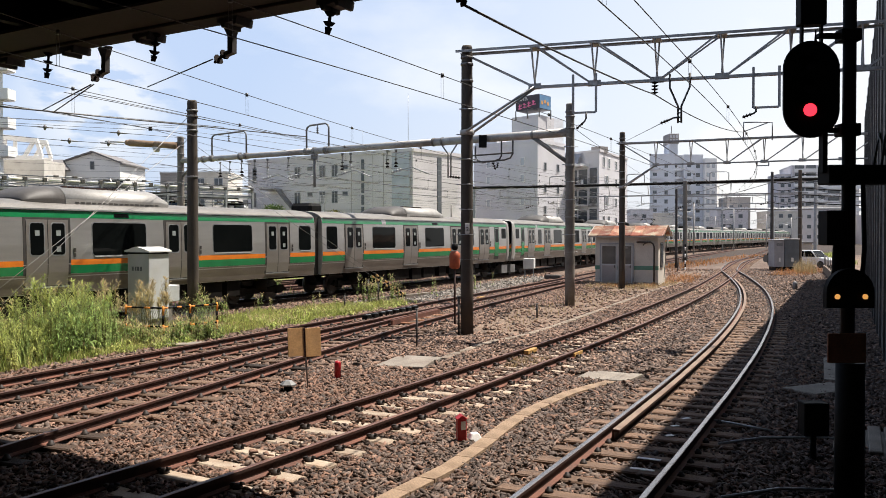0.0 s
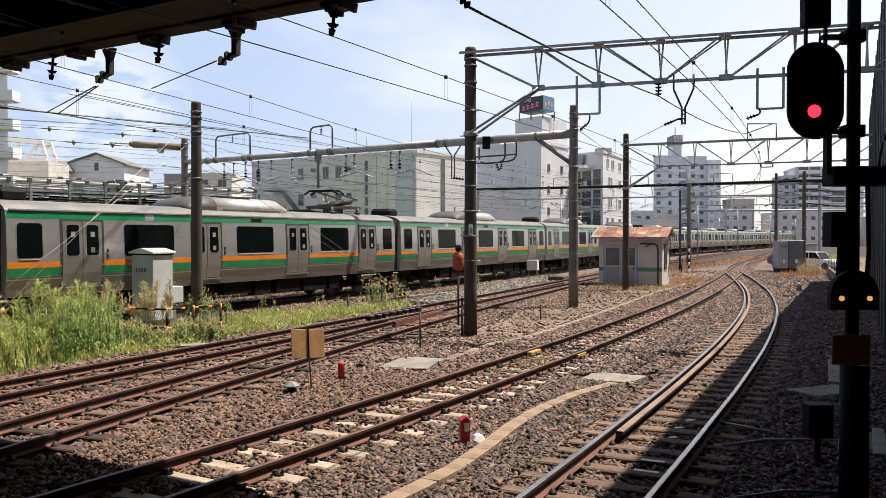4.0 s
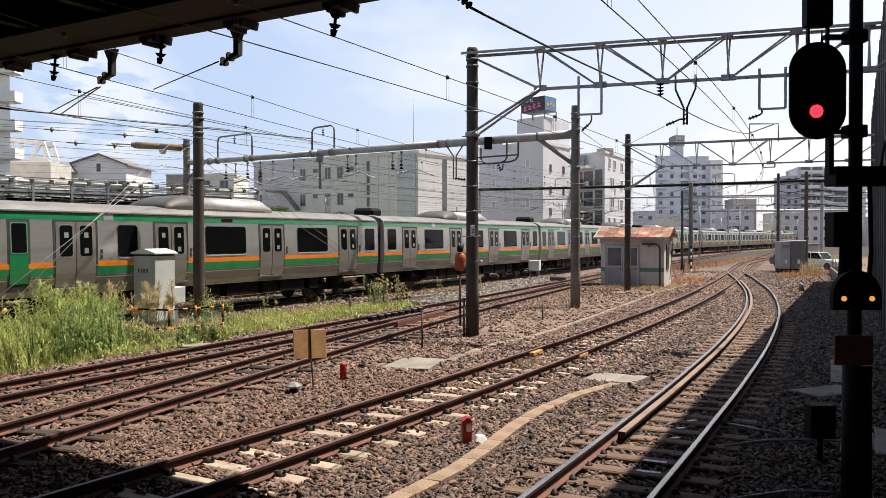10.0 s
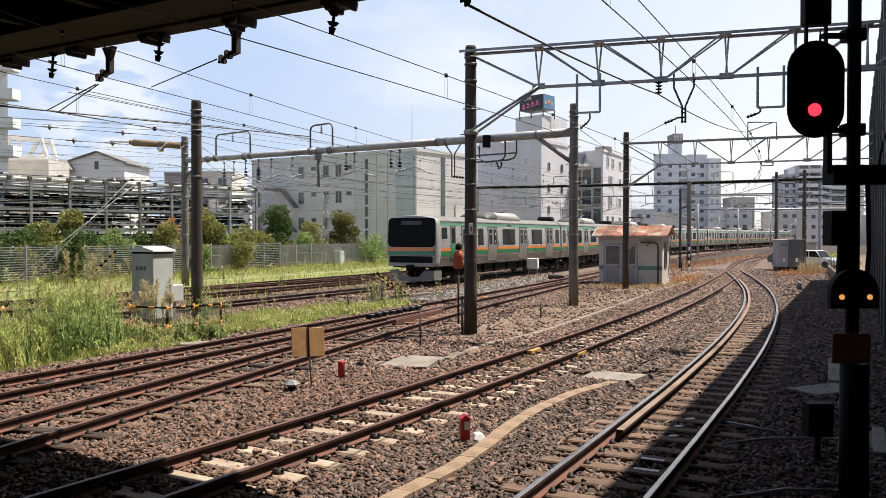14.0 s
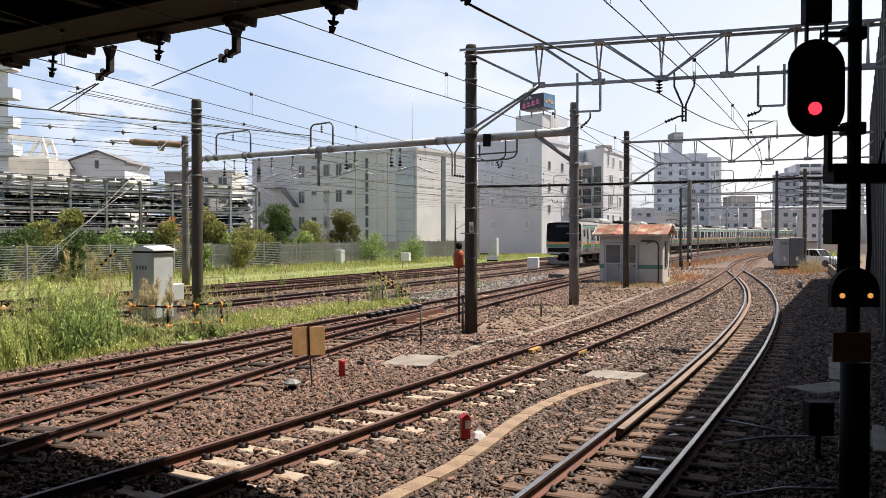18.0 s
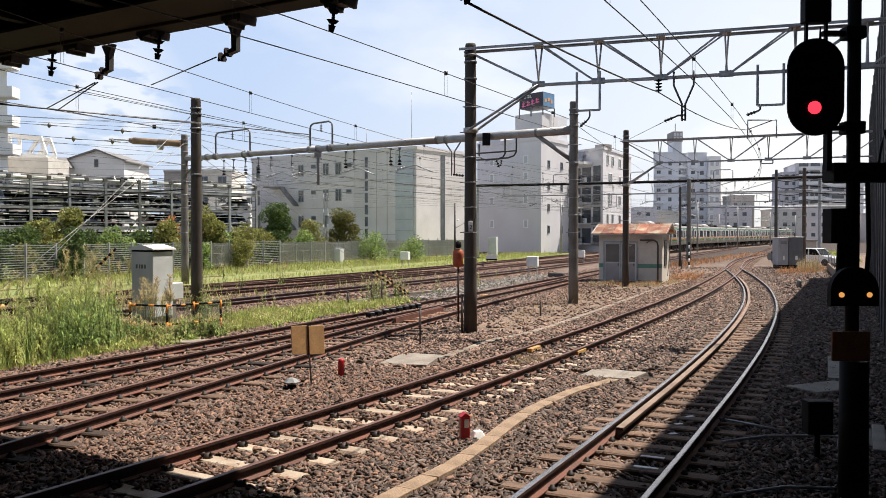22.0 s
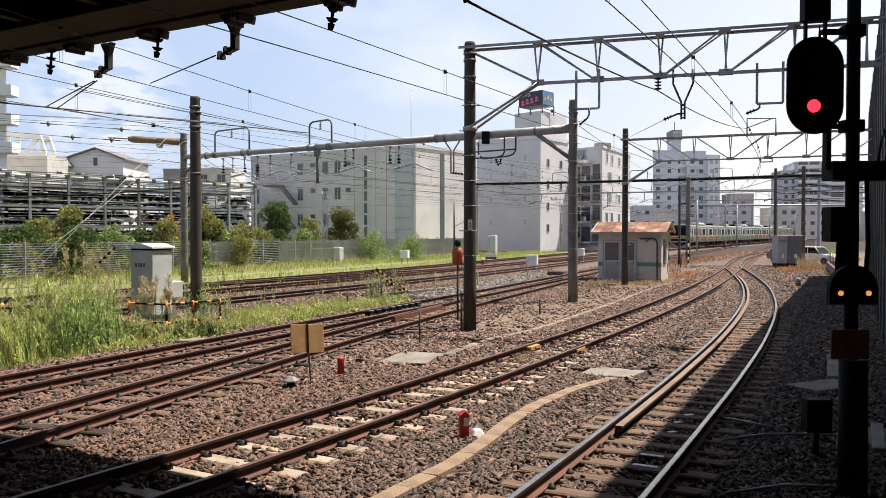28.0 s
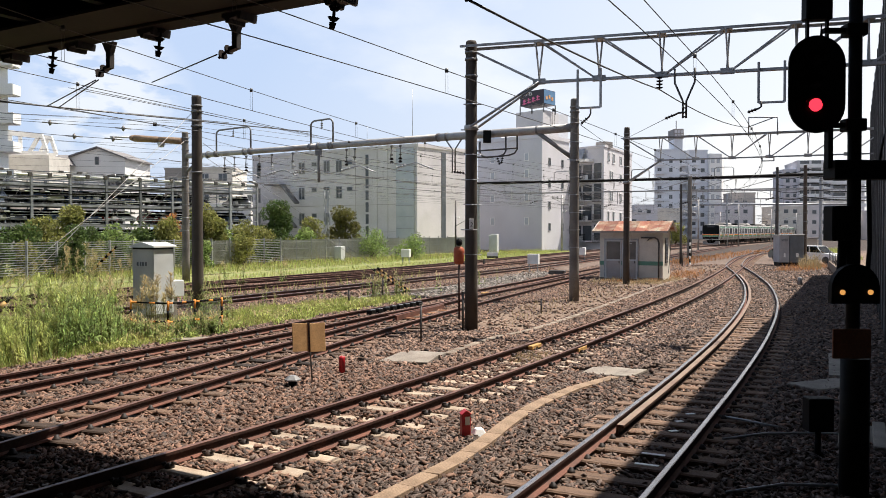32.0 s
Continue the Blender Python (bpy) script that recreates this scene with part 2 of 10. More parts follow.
M["cab_grey"] = mat("cabinet_grey", (0.52, 0.53, 0.53), (0.45, 0.46, 0.46), 2, 0.6, grain=0.15, stain=(0.36, 0.34, 0.31), samount=0.4)
M["cab_mid"] = mat("cabinet_mid", (0.36, 0.35, 0.355), (0.3, 0.295, 0.3), 2, 0.6, grain=0.2, stain=(0.22, 0.2, 0.19), samount=0.5)
M["cab_dark"] = mat("cabinet_dark", (0.13, 0.14, 0.148), (0.1, 0.108, 0.115), 2, 0.6, grain=0.15)
M["mesh_grey"] = mat("mesh_grey", (0.3, 0.3, 0.29), (0.2, 0.2, 0.2), 8, 0.6, 0.4)
# the train
M["stainless"] = mat("stainless", (0.54, 0.53, 0.51), (0.49, 0.48, 0.465), 0.8, 0.38, 0.75, grain=0.12, gscale=90, stretch=(1, 1, 8))
M["steel_bright"] = mat("steel_bright", (0.72, 0.72, 0.71), (0.62, 0.62, 0.61), 3, 0.35, 0.4, grain=0.1)
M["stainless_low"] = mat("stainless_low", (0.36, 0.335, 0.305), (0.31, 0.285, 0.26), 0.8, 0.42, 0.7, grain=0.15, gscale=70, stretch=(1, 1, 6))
M["roof"] = mat("train_roof", (0.2, 0.19, 0.175), (0.15, 0.14, 0.128), 1.2, 0.6, 0.2, grain=0.3, gscale=30, stain=(0.14, 0.12, 0.1), sscale=1.5)
M["ac_hood"] = mat("ac_hood", (0.34, 0.33, 0.31), (0.27, 0.26, 0.245), 1.2, 0.55, 0.3, grain=0.2, gscale=30, stain=(0.2, 0.18, 0.16), sscale=1.5)
# brown steel for the lower side: dirt plus the ground's reflection painted in
M["stainless_ground_tint"] = mat("stainless_ground_tint", (0.21, 0.18, 0.15), (0.165, 0.137, 0.112), 1.5, 0.48, 0.5, grain=0.25, gscale=60, stain=(0.11, 0.085, 0.068), sscale=1.1, stretch=(0.5, 1, 2))
# dark colour for the hood end turned away from the sun
M["ac_end_shade"] = mat("ac_end_shade", (0.075, 0.068, 0.062), (0.05, 0.046, 0.042), 1.5, 0.6, grain=0.3, gscale=30, stain=(0.11, 0.1, 0.09), sscale=1.5)
M["roof_dark"] = mat("roof_unit_end", (0.06, 0.055, 0.05), (0.045, 0.04, 0.037), 3, 0.6, grain=0.2)
M["green"] = mat("green_band", (0.008, 0.205, 0.068), (0.007, 0.17, 0.056), 2, 0.26, grain=0.08, spec=0.6)
M["green"].node_tree.nodes["Principled BSDF"].inputs["IOR"].default_value = 1.75
M["band_orange"] = mat("orange_band", (0.74, 0.21, 0.02), (0.64, 0.17, 0.02), 2, 0.26, grain=0.08, spec=0.6)
M["band_orange"].node_tree.nodes["Principled BSDF"].inputs["IOR"].default_value = 1.75
M["glass_dark"] = mat("tinted_glass", (0.004, 0.005, 0.005), (0.006, 0.007, 0.007), 1.0, 0.06, grain=0, spec=0.06)
M["rubber"] = mat("rubber", (0.03, 0.026, 0.024), (0.045, 0.04, 0.036), 3, 0.7, grain=0.2)
M["under"] = mat("underframe", (0.008, 0.007, 0.006), (0.014, 0.011, 0.009), 3, 0.85, grain=0.3, spec=0.1)
M["skirt"] = mat("skirt_grey", (0.22, 0.215, 0.21), (0.16, 0.155, 0.15), 2, 0.5, 0.2, grain=0.2)
M["cab_front"] = mat("cab_front", (0.36, 0.345, 0.32), (0.31, 0.3, 0.28), 2, 0.4, 0.25, grain=0.12)
M["sticker"] = mat("sticker", (0.27, 0.3, 0.29), (0.22, 0.24, 0.24), 8, 0.5, grain=0)
# buildings
M["wall_grey"] = mat("wall_grey", (0.64, 0.605, 0.615), (0.56, 0.53, 0.54), 0.25, 0.9, grain=0.12, gscale=8, stain=(0.49, 0.47, 0.455), sscale=0.3, samount=0.6)
M["wall_light"] = mat("wall_light", (0.62, 0.605, 0.625), (0.56, 0.545, 0.565), 0.25, 0.9, grain=0.12, gscale=8, stain=(0.55, 0.545, 0.53), sscale=0.3, samount=0.4)
M["wall_white"] = mat("wall_white", (0.78, 0.77, 0.75), (0.72, 0.71, 0.69), 0.3, 0.85, grain=0.1, gscale=8)
M["wall_blue"] = mat("wall_blue", (0.7, 0.715, 0.75), (0.63, 0.645, 0.68), 0.2, 0.9, grain=0.1, gscale=6)
M["wall_cream"] = mat("wall_cream", (0.62, 0.585, 0.53), (0.55, 0.52, 0.47), 0.4, 0.9, grain=0.15, gscale=10, stain=(0.36, 0.32, 0.27), samount=0.4)
M["wall_tan"] = mat("wall_tan", (0.37, 0.34, 0.31), (0.31, 0.29, 0.27), 0.2, 0.9, grain=0.15, gscale=6)
M["roof_slate"] = mat("roof_slate", (0.2, 0.225, 0.27), (0.15, 0.17, 0.21), 1.5, 0.55, grain=0.2, gscale=12)
M["window"] = mat("window_glass", (0.06, 0.07, 0.08), (0.1, 0.11, 0.12), 0.8, 0.12, grain=0)
M["window_lt"] = mat("window_glass_light", (0.42, 0.45, 0.48), (0.48, 0.5, 0.53), 0.8, 0.2, grain=0)
M["tile_roof"] = mat("roof_grey", (0.2, 0.19, 0.185), (0.16, 0.15, 0.15), 1, 0.8, grain=0.3, gscale=8)
M["rust_roof"] = mat("rust_roof", (0.22, 0.06, 0.032), (0.3, 0.15, 0.085), 1.6, 0.8, 0.05, grain=0.55, gscale=14, stain=(0.44, 0.4, 0.29), sscale=1.7, samount=0.95, rand=0.45)
M["hut_wall"] = mat("hut_wall", (0.6, 0.56, 0.49), (0.54, 0.5, 0.44), 0.8, 0.85, grain=0.15, gscale=20, stain=(0.4, 0.36, 0.31), sscale=1.4, samount=0.5)
M["hut_green"] = mat("hut_green_band", (0.12, 0.26, 0.19), (0.1, 0.22, 0.16), 2, 0.7)
M["hut_door"] = mat("hut_door", (0.42, 0.39, 0.36), (0.37, 0.34, 0.31), 2, 0.6, 0.2)
M["hut_pane"] = mat("hut_pane", (0.1, 0.09, 0.082), (0.15, 0.135, 0.122), 1.5, 0.25, grain=0.1)
M["hut_panel"] = mat("hut_panel", (0.36, 0.325, 0.31), (0.31, 0.28, 0.27), 1.5, 0.6, grain=0.15, stain=(0.25, 0.22, 0.2), sscale=2)
M["fence"] = mat("fence_metal", (0.33, 0.335, 0.335), (0.22, 0.225, 0.225), 3, 0.5, 0.25)
M["fence_panel"] = mat("fence_panel", (0.4, 0.395, 0.375), (0.31, 0.305, 0.285), 0.6, 0.7, grain=0.2, stain=(0.33, 0.31, 0.28), samount=0.4)
M["park_steel"] = mat("park_steel", (0.24, 0.25, 0.27), (0.16, 0.17, 0.185), 1.5, 0.6, 0.3, grain=0.3, gscale=20, stain=(0.07, 0.06, 0.055), sscale=1.0, rand=0.45)
# plants
def leaf_mat(name, a, b, k=0.5):
    m = mat(name, a, b, 1.2, 0.6, grain=0.2, gscale=12, island=k, spec=0.3)
    n, l = m.node_tree.nodes, m.node_tree.links
    pb = n["Principled BSDF"]
    tr = n.new("ShaderNodeBsdfTranslucent")
    mx = n.new("ShaderNodeMixShader")
    mx.inputs["Fac"].default_value = 0.42
    l.new(pb.inputs["Base Color"].links[0].from_socket, tr.inputs["Color"])
    l.new(pb.outputs["BSDF"], mx.inputs[1])
    l.new(tr.outputs["BSDF"], mx.inputs[2])
    l.new(mx.outputs["Shader"], n["Material Output"].inputs["Surface"])
    return m


M["leaf"] = leaf_mat("leaf_green", (0.19, 0.29, 0.078), (0.32, 0.39, 0.13), 0.75)
M["leaf_dark"] = leaf_mat("leaf_dark", (0.06, 0.108, 0.027), (0.1, 0.14, 0.038))
M["leaf_olive"] = leaf_mat("leaf_olive", (0.2, 0.215, 0.055), (0.28, 0.265, 0.08), 0.65)
M["leaf_bronze"] = leaf_mat("leaf_bronze", (0.13, 0.115, 0.034), (0.17, 0.165, 0.045), 0.6)
M["grass"] = leaf_mat("grass", (0.315, 0.375, 0.095), (0.43, 0.44, 0.145), 0.6)
M["grass_dry"] = leaf_mat("grass_dry", (0.4, 0.31, 0.17), (0.34, 0.25, 0.13))
M["grass_rust"] = leaf_mat("grass_rust", (0.42, 0.2, 0.078), (0.34, 0.15, 0.058), 0.6)
M["plume"] = leaf_mat("plume", (0.5, 0.42, 0.22), (0.42, 0.32, 0.165), 0.45)
M["stem"] = leaf_mat("stem", (0.16, 0.17, 0.06), (0.2, 0.17, 0.075))
M["bark"] = mat("bark", (0.1, 0.075, 0.055), (0.075, 0.055, 0.04), 5, 0.9, bump=0.5)
M["grass_ground"] = mat("grass_ground", (0.17, 0.215, 0.055), (0.235, 0.225, 0.075), 0.8, 0.95, grain=0.5, gscale=20, bump=0.6, stain=(0.26, 0.2, 0.11), sscale=1.0)
# signals and cars
M["lamp_red"] = mat("lamp_red", (1.0, 0.03, 0.055), (1.0, 0.035, 0.06), 4, 0.3, grain=0, emit=1.3)
M["lamp_amber"] = mat("lamp_amber", (1.0, 0.45, 0.12), (1.0, 0.45, 0.12), 4, 0.3, grain=0, emit=0.45)
M["lens_off"] = mat("lens_off", (0.02, 0.015, 0.015), (0.02, 0.015, 0.015), 4, 0.15, grain=0)
M["sign_pink"] = mat("sign_pink", (0.75, 0.16, 0.32), (0.7, 0.14, 0.3), 4, 0.5, grain=0)
M["sign_black"] = mat("sign_black", (0.03, 0.025, 0.035), (0.04, 0.03, 0.04), 1, 0.5, grain=0.1)
M["sign_blue"] = mat("sign_blue", (0.09, 0.2, 0.36), (0.12, 0.26, 0.42), 1, 0.5, grain=0.1)
M["sign_orange"] = mat("sign_orange", (0.7, 0.36, 0.1), (0.65, 0.3, 0.1), 1, 0.5, grain=0)
M["car_white"] = mat("car_white", (0.75, 0.75, 0.75), (0.7, 0.7, 0.7), 2, 0.2, grain=0)
M["car_dark"] = mat("car_dark", (0.03, 0.03, 0.035), (0.04, 0.04, 0.045), 2, 0.2, grain=0)
M["car_red"] = mat("car_red", (0.16, 0.02, 0.022), (0.13, 0.02, 0.02), 2, 0.2, grain=0)
M["car_blue"] = mat("car_blue", (0.07, 0.1, 0.18), (0.06, 0.09, 0.16), 2, 0.2, grain=0)
M["car_silver"] = mat("car_silver", (0.26, 0.27, 0.28), (0.22, 0.23, 0.24), 2, 0.25, 0.6, grain=0)
# platform and station coloured dark to cut light bounced into the shade
M["platform"] = mat("platform", (0.15, 0.145, 0.14), (0.12, 0.115, 0.11), 0.8, 0.9, grain=0.3, gscale=30, bump=0.1)
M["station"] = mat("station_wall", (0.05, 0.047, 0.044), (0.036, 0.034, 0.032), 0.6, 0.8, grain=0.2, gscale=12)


# ---- building blocks ----
def part(name, bm, material, parent=None, label=""):
    """One bmesh as one mesh object, under a thing or a part."""
    me = bpy.data.meshes.new(name)
    bm.to_mesh(me)
    bm.free()
    mats = material if isinstance(material, (list, tuple)) else [material]
    for mm in mats:
        me.materials.append(mm)
    ob = new(name, me)
    if parent is not None:
        ob.parent = parent
    if label:
        ob["label"] = label
    return ob


def piece(name, me, parent, m):
    """One more object on a shared mesh."""
    ob = new(name, me)
    ob.parent = parent
    ob.matrix_basis = m
    return ob


def thing(name, label, category, group="", kind="", at=None):
    ob = new(name)
    if at is not None:
        ob.matrix_basis = at
    return tagged(ob, label, category, group, kind)


def quad_box(bm, lo, hi, m=None, mi=0):
    """A box from corner to corner, posed by m."""
    vs = []
    for z in (lo[2], hi[2]):
        for x, y in ((lo[0], lo[1]), (hi[0], lo[1]), (hi[0], hi[1]), (lo[0], hi[1])):
            v = Vector((x, y, z))
            vs.append(bm.verts.new(m @ v if m else v))
    for idx in ((3, 2, 1, 0), (4, 5, 6, 7), (0, 1, 5, 4), (1, 2, 6, 5), (2, 3, 7, 6), (3, 0, 4, 7)):
        f = bm.faces.new([vs[i] for i in idx])
        f.material_index = mi
    return vs


def box_bm(lo, hi, bevel=0.0, m=None):
    bm = bmesh.new()
    quad_box(bm, lo, hi, m)
    if bevel:
        bmesh.ops.bevel(bm, geom=bm.edges[:], offset=bevel, segments=1, affect="EDGES")
    return bm


def tube(bm, p, q, r1, r2=None, seg=8, caps=True, mi=0):
    """A round bar from p to q."""
    p, q = Vector(p), Vector(q)
    r2 = r1 if r2 is None else r2
    d = (q - p).normalized()
    u = d.orthogonal().normalized()
    w = d.cross(u)
    rings = []
    for c, r in ((p, r1), (q, r2)):
        rings.append([bm.verts.new(c + (u * math.cos(a) + w * math.sin(a)) * r) for a in (2 * math.pi * i / seg for i in range(seg))])
    for i in range(seg):
        f = bm.faces.new((rings[0][i], rings[0][(i + 1) % seg], rings[1][(i + 1) % seg], rings[1][i]))
        f.smooth, f.material_index = True, mi
    if caps:
        bm.faces.new(rings[0][::-1]).material_index = mi
        bm.faces.new(rings[1]).material_index = mi


def pipe(bm, pts, r, seg=6, mi=0):
    """A round bar bent along points."""
    pts = [Vector(p) for p in pts]
    rings = []
    ref = None
    for i, p in enumerate(pts):
        d = (pts[min(i + 1, len(pts) - 1)] - pts[max(i - 1, 0)]).normalized()
        u = d.orthogonal().normalized() if ref is None else (ref - d * ref.dot(d)).normalized()
        ref = u
        w = d.cross(u)
        rings.append([bm.verts.new(p + (u * math.cos(a) + w * math.sin(a)) * r) for a in (2 * math.pi * k / seg for k in range(seg))])
    for a, b in zip(rings, rings[1:]):
        for k in range(seg):
            f = bm.faces.new((a[k], a[(k + 1) % seg], b[(k + 1) % seg], b[k]))
            f.smooth, f.material_index = True, mi
    bm.faces.new(rings[0][::-1])
    bm.faces.new(rings[-1])


def lathe(bm, prof, seg=14, base=(0, 0, 0), mi=0):
    """A turned body from (radius, height) pairs."""
    b = Vector(base)
    rings = []
    for r, z in prof:
        rings.append([bm.verts.new(b + Vector((r * math.cos(a), r * math.sin(a), z))) for a in (2 * math.pi * k / seg for k in range(seg))])
    for a, c in zip(rings, rings[1:]):
        for k in range(seg):
            f = bm.faces.new((a[k], a[(k + 1) % seg], c[(k + 1) % seg], c[k]))
            f.smooth, f.material_index = True, mi
    bm.faces.new(rings[0][::-1]).material_index = mi
    bm.faces.new(rings[-1]).material_index = mi


def beam(bm, p, q, w, h, mi=0):
    """A flat bar of width w and height h between two points."""
    p, q = Vector(p), Vector(q)
    d = (q - p).normalized()
    side = d.cross(Vector((0, 0, 1)))
    side = Vector((1, 0, 0)) if side.length < 1e-3 else side.normalized()
    up = side.cross(d)
    vs = [bm.verts.new(c + side * (sx * w / 2) + up * (sz * h / 2)) for c in (p, q) for sx, sz in ((-1, -1), (1, -1), (1, 1), (-1, 1))]
    for idx in ((3, 2, 1, 0), (4, 5, 6, 7), (0, 1, 5, 4), (1, 2, 6, 5), (2, 3, 7, 6), (3, 0, 4, 7)):
        bm.faces.new([vs[i] for i in idx]).material_index = mi


def extrude_poly(bm, pts, axis_a, axis_b, axis_c, length, origin=(0, 0, 0), mi=0):
    """A prism: 2D points in the axes a and b, drawn along c."""
    o, a, b, c = Vector(origin), Vector(axis_a), Vector(axis_b), Vector(axis_c)
    r0 = [bm.verts.new(o + a * x + b * y) for x, y in pts]
    r1 = [bm.verts.new(o + a * x + b * y + c * length) for x, y in pts]
    n = len(pts)
    for i in range(n):
        bm.faces.new((r0[i], r0[(i + 1) % n], r1[(i + 1) % n], r1[i])).material_index = mi
    bm.faces.new(r0[::-1]).material_index = mi
    bm.faces.new(r1).material_index = mi


def spline(ctrl, step=1.0):
    """A smooth line through plan points, at even steps: arrays of points and of headings (unit vectors)."""
    c = np.array(ctrl, float)
    c = np.vstack([2 * c[0] - c[1], c, 2 * c[-1] - c[-2]])
    out = []
    for i in range(1, len(c) - 2):
        p0, p1, p2, p3 = c[i - 1], c[i], c[i + 1], c[i + 2]
        for t in np.linspace(0, 1, 24, endpoint=False):
            out.append(0.5 * (2 * p1 + (p2 - p0) * t + (2 * p0 - 5 * p1 + 4 * p2 - p3) * t * t + (3 * p1 - p0 - 3 * p2 + p3) * t ** 3))
    out.append(c[-2])
    out = np.array(out)
    s = np.concatenate([[0], np.cumsum(np.hypot(*np.diff(out, axis=0).T))])
    ss = np.arange(0, s[-1], step)
    pts = np.column_stack([np.interp(ss, s, out[:, k]) for k in (0, 1)])
    d = np.gradient(pts, axis=0)
    d /= np.hypot(d[:, 0], d[:, 1])[:, None]
    return pts, d


def sweep(bm, pts, dirs, prof, off=0.0, z=0.0, top=(), foot=()):
    """A profile of (side, height) points drawn along a plan line, off metres to its right. top: profile edges of material 1."""
    right = np.column_stack([dirs[:, 1], -dirs[:, 0]])
    rings = []
    for p, r in zip(pts, right):
        rings.append([bm.verts.new((p[0] + r[0] * (off + a), p[1] + r[1] * (off + a), z + b)) for a, b in prof])
    n = len(prof)
    for a, b in zip(rings, rings[1:]):
        for k in range(n):
            f = bm.faces.new((a[k], b[k], b[(k + 1) % n], a[(k + 1) % n]))
            f.material_index = 1 if k in top else 2 if k in foot else 0
    bm.faces.new(rings[0])
    bm.faces.new(rings[-1][::-1])

# ---- ground and tracks ----
TRACKS = {
    "T0": [(-12.2, -20), (-6.7, -8.0), (-2.75, 0.0), (1.24, 7.75), (2.28, 9.76), (3.3, 11.76), (4.81, 14.76), (7.22, 19.77), (9.91, 25.79), (12.35, 31.81), (15.22, 39.83), (18.35, 49.85), (21.3, 59.84), (22.95, 64.4), (28.0, 77.0), (33.5, 88.6), (40.8, 102.0), (53.0, 122.0)],
    "T1": [(-21.0, -20), (-13.2, -8.0), (-8.2, 0.0), (-3.56, 7.73), (-2.37, 9.73), (-1.2, 11.73), (0.5, 14.74), (3.22, 19.75), (6.3, 25.76), (9.22, 31.77), (12.89, 39.78), (17.22, 49.79), (21.37, 59.8), (27.53, 74.8), (36.25, 94.78), (47.0, 119.0), (62.0, 152.0)],
    "AB": [(-19.0, -13.0), (-11.5, 4.5), (-7.58, 13.79), (-6.26, 16.78), (-4.94, 19.78), (-3.17, 23.78), (-1.39, 27.78), (0.83, 32.78), (3.92, 39.78), (7.44, 47.79), (10.6, 55.2), (17.5, 71.0), (26.5, 90.5), (37.0, 113.0), (52.0, 145.0)],
    "CD": [(-13.5, -13.0), (-9.0, 1.0), (-5.86, 10.15), (-5.21, 12.16), (-4.54, 14.16), (-3.55, 17.17), (-2.54, 20.17), (-1.15, 24.18), (0.33, 28.19), (2.25, 33.19), (5.06, 40.2), (7.8, 47.2)],
}
RAIL = [(-0.0635, -0.153), (0.0635, -0.153), (0.0635, -0.142), (0.012, -0.122), (0.009, -0.045), (0.0325, -0.036), (0.0325, -0.004), (0.024, 0.0), (-0.024, 0.0), (-0.0325, -0.004), (-0.0325, -0.036), (-0.009, -0.045), (-0.012, -0.122), (-0.0635, -0.142)]
GAUGE = 0.5335 + 0.0325

# heading of the main line, in degrees, by metres along it from a point beside the hedge
HEADS = ((-220, 28.46), (14, 28.46), (38, 23.9), (84, 24.2), (106, 30.0), (150, 30.0), (420, 29.0))
LINE_S = np.arange(-160, 340.5, 0.5)
_h = np.radians(np.interp(LINE_S, [a for a, _ in HEADS], [b for _, b in HEADS]))
_mx = np.concatenate([[0], np.cumsum(0.5 * np.sin((_h[1:] + _h[:-1]) / 2))])
_my = np.concatenate([[0], np.cumsum(0.5 * np.cos((_h[1:] + _h[:-1]) / 2))])
_i0 = int(np.argmin(abs(LINE_S)))
# the line of the train's near side runs through (-5.89, 32.045); its track's centre lies 1.475 m further
LINE_X, LINE_Y, LINE_H = _mx - _mx[_i0] - 5.89 - 1.475 * np.cos(_h), _my - _my[_i0] + 32.045 + 1.475 * np.sin(_h), _h


def on_line(s, off=0.0):
    """Place and heading at s metres along the main line, off metres to its left."""
    x, y, h = (float(np.interp(s, LINE_S, a)) for a in (LINE_X, LINE_Y, LINE_H))
    return x - off * math.cos(h), y + off * math.sin(h), h


def main_track(off):
    return [on_line(s, off)[:2] for s in range(-60, 321, 6)]


TRACKS["ML"] = main_track(0.0)
TRACKS["ML5"] = main_track(3.9)
TRACKS["ML9"] = main_track(7.8)
TRACKS["X1"] = [on_line(-4 + 2.5 * k, 7.8 - 3.9 * (3 * (k / 16) ** 2 - 2 * (k / 16) ** 3))[:2] for k in range(17)]
TRACKS["X2"] = [on_line(30 + 2.5 * k, 3.9 - 3.9 * (3 * (k / 16) ** 2 - 2 * (k / 16) ** 3))[:2] for k in range(17)]

ground_mats = [M["ballast"]]


def ground_sheet():
    """The one sheet of ground to the horizon, finer near the camera."""
    xs = np.concatenate([[-4000, -1200, -400, -150], np.arange(-80, 81, 2.0), [150, 400, 1200, 4000]])
    ys = np.concatenate([[-4000, -1200, -400, -100], np.arange(-40, 161, 2.0), [220, 400, 1200, 4000]])
    bm = bmesh.new()
    grid = [[bm.verts.new((x, y, -0.215 + 0.02 * noise.noise(Vector((x * 0.4, y * 0.4, 0))))) for x in xs] for y in ys]
    for j in range(len(ys) - 1):
        for i in range(len(xs) - 1):
            bm.faces.new((grid[j][i], grid[j][i + 1], grid[j + 1][i + 1], grid[j + 1][i]))
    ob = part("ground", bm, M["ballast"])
    return tagged(ob, "brown and grey railway ballast and bare earth", "ground", kind="structure")


ground_sheet()


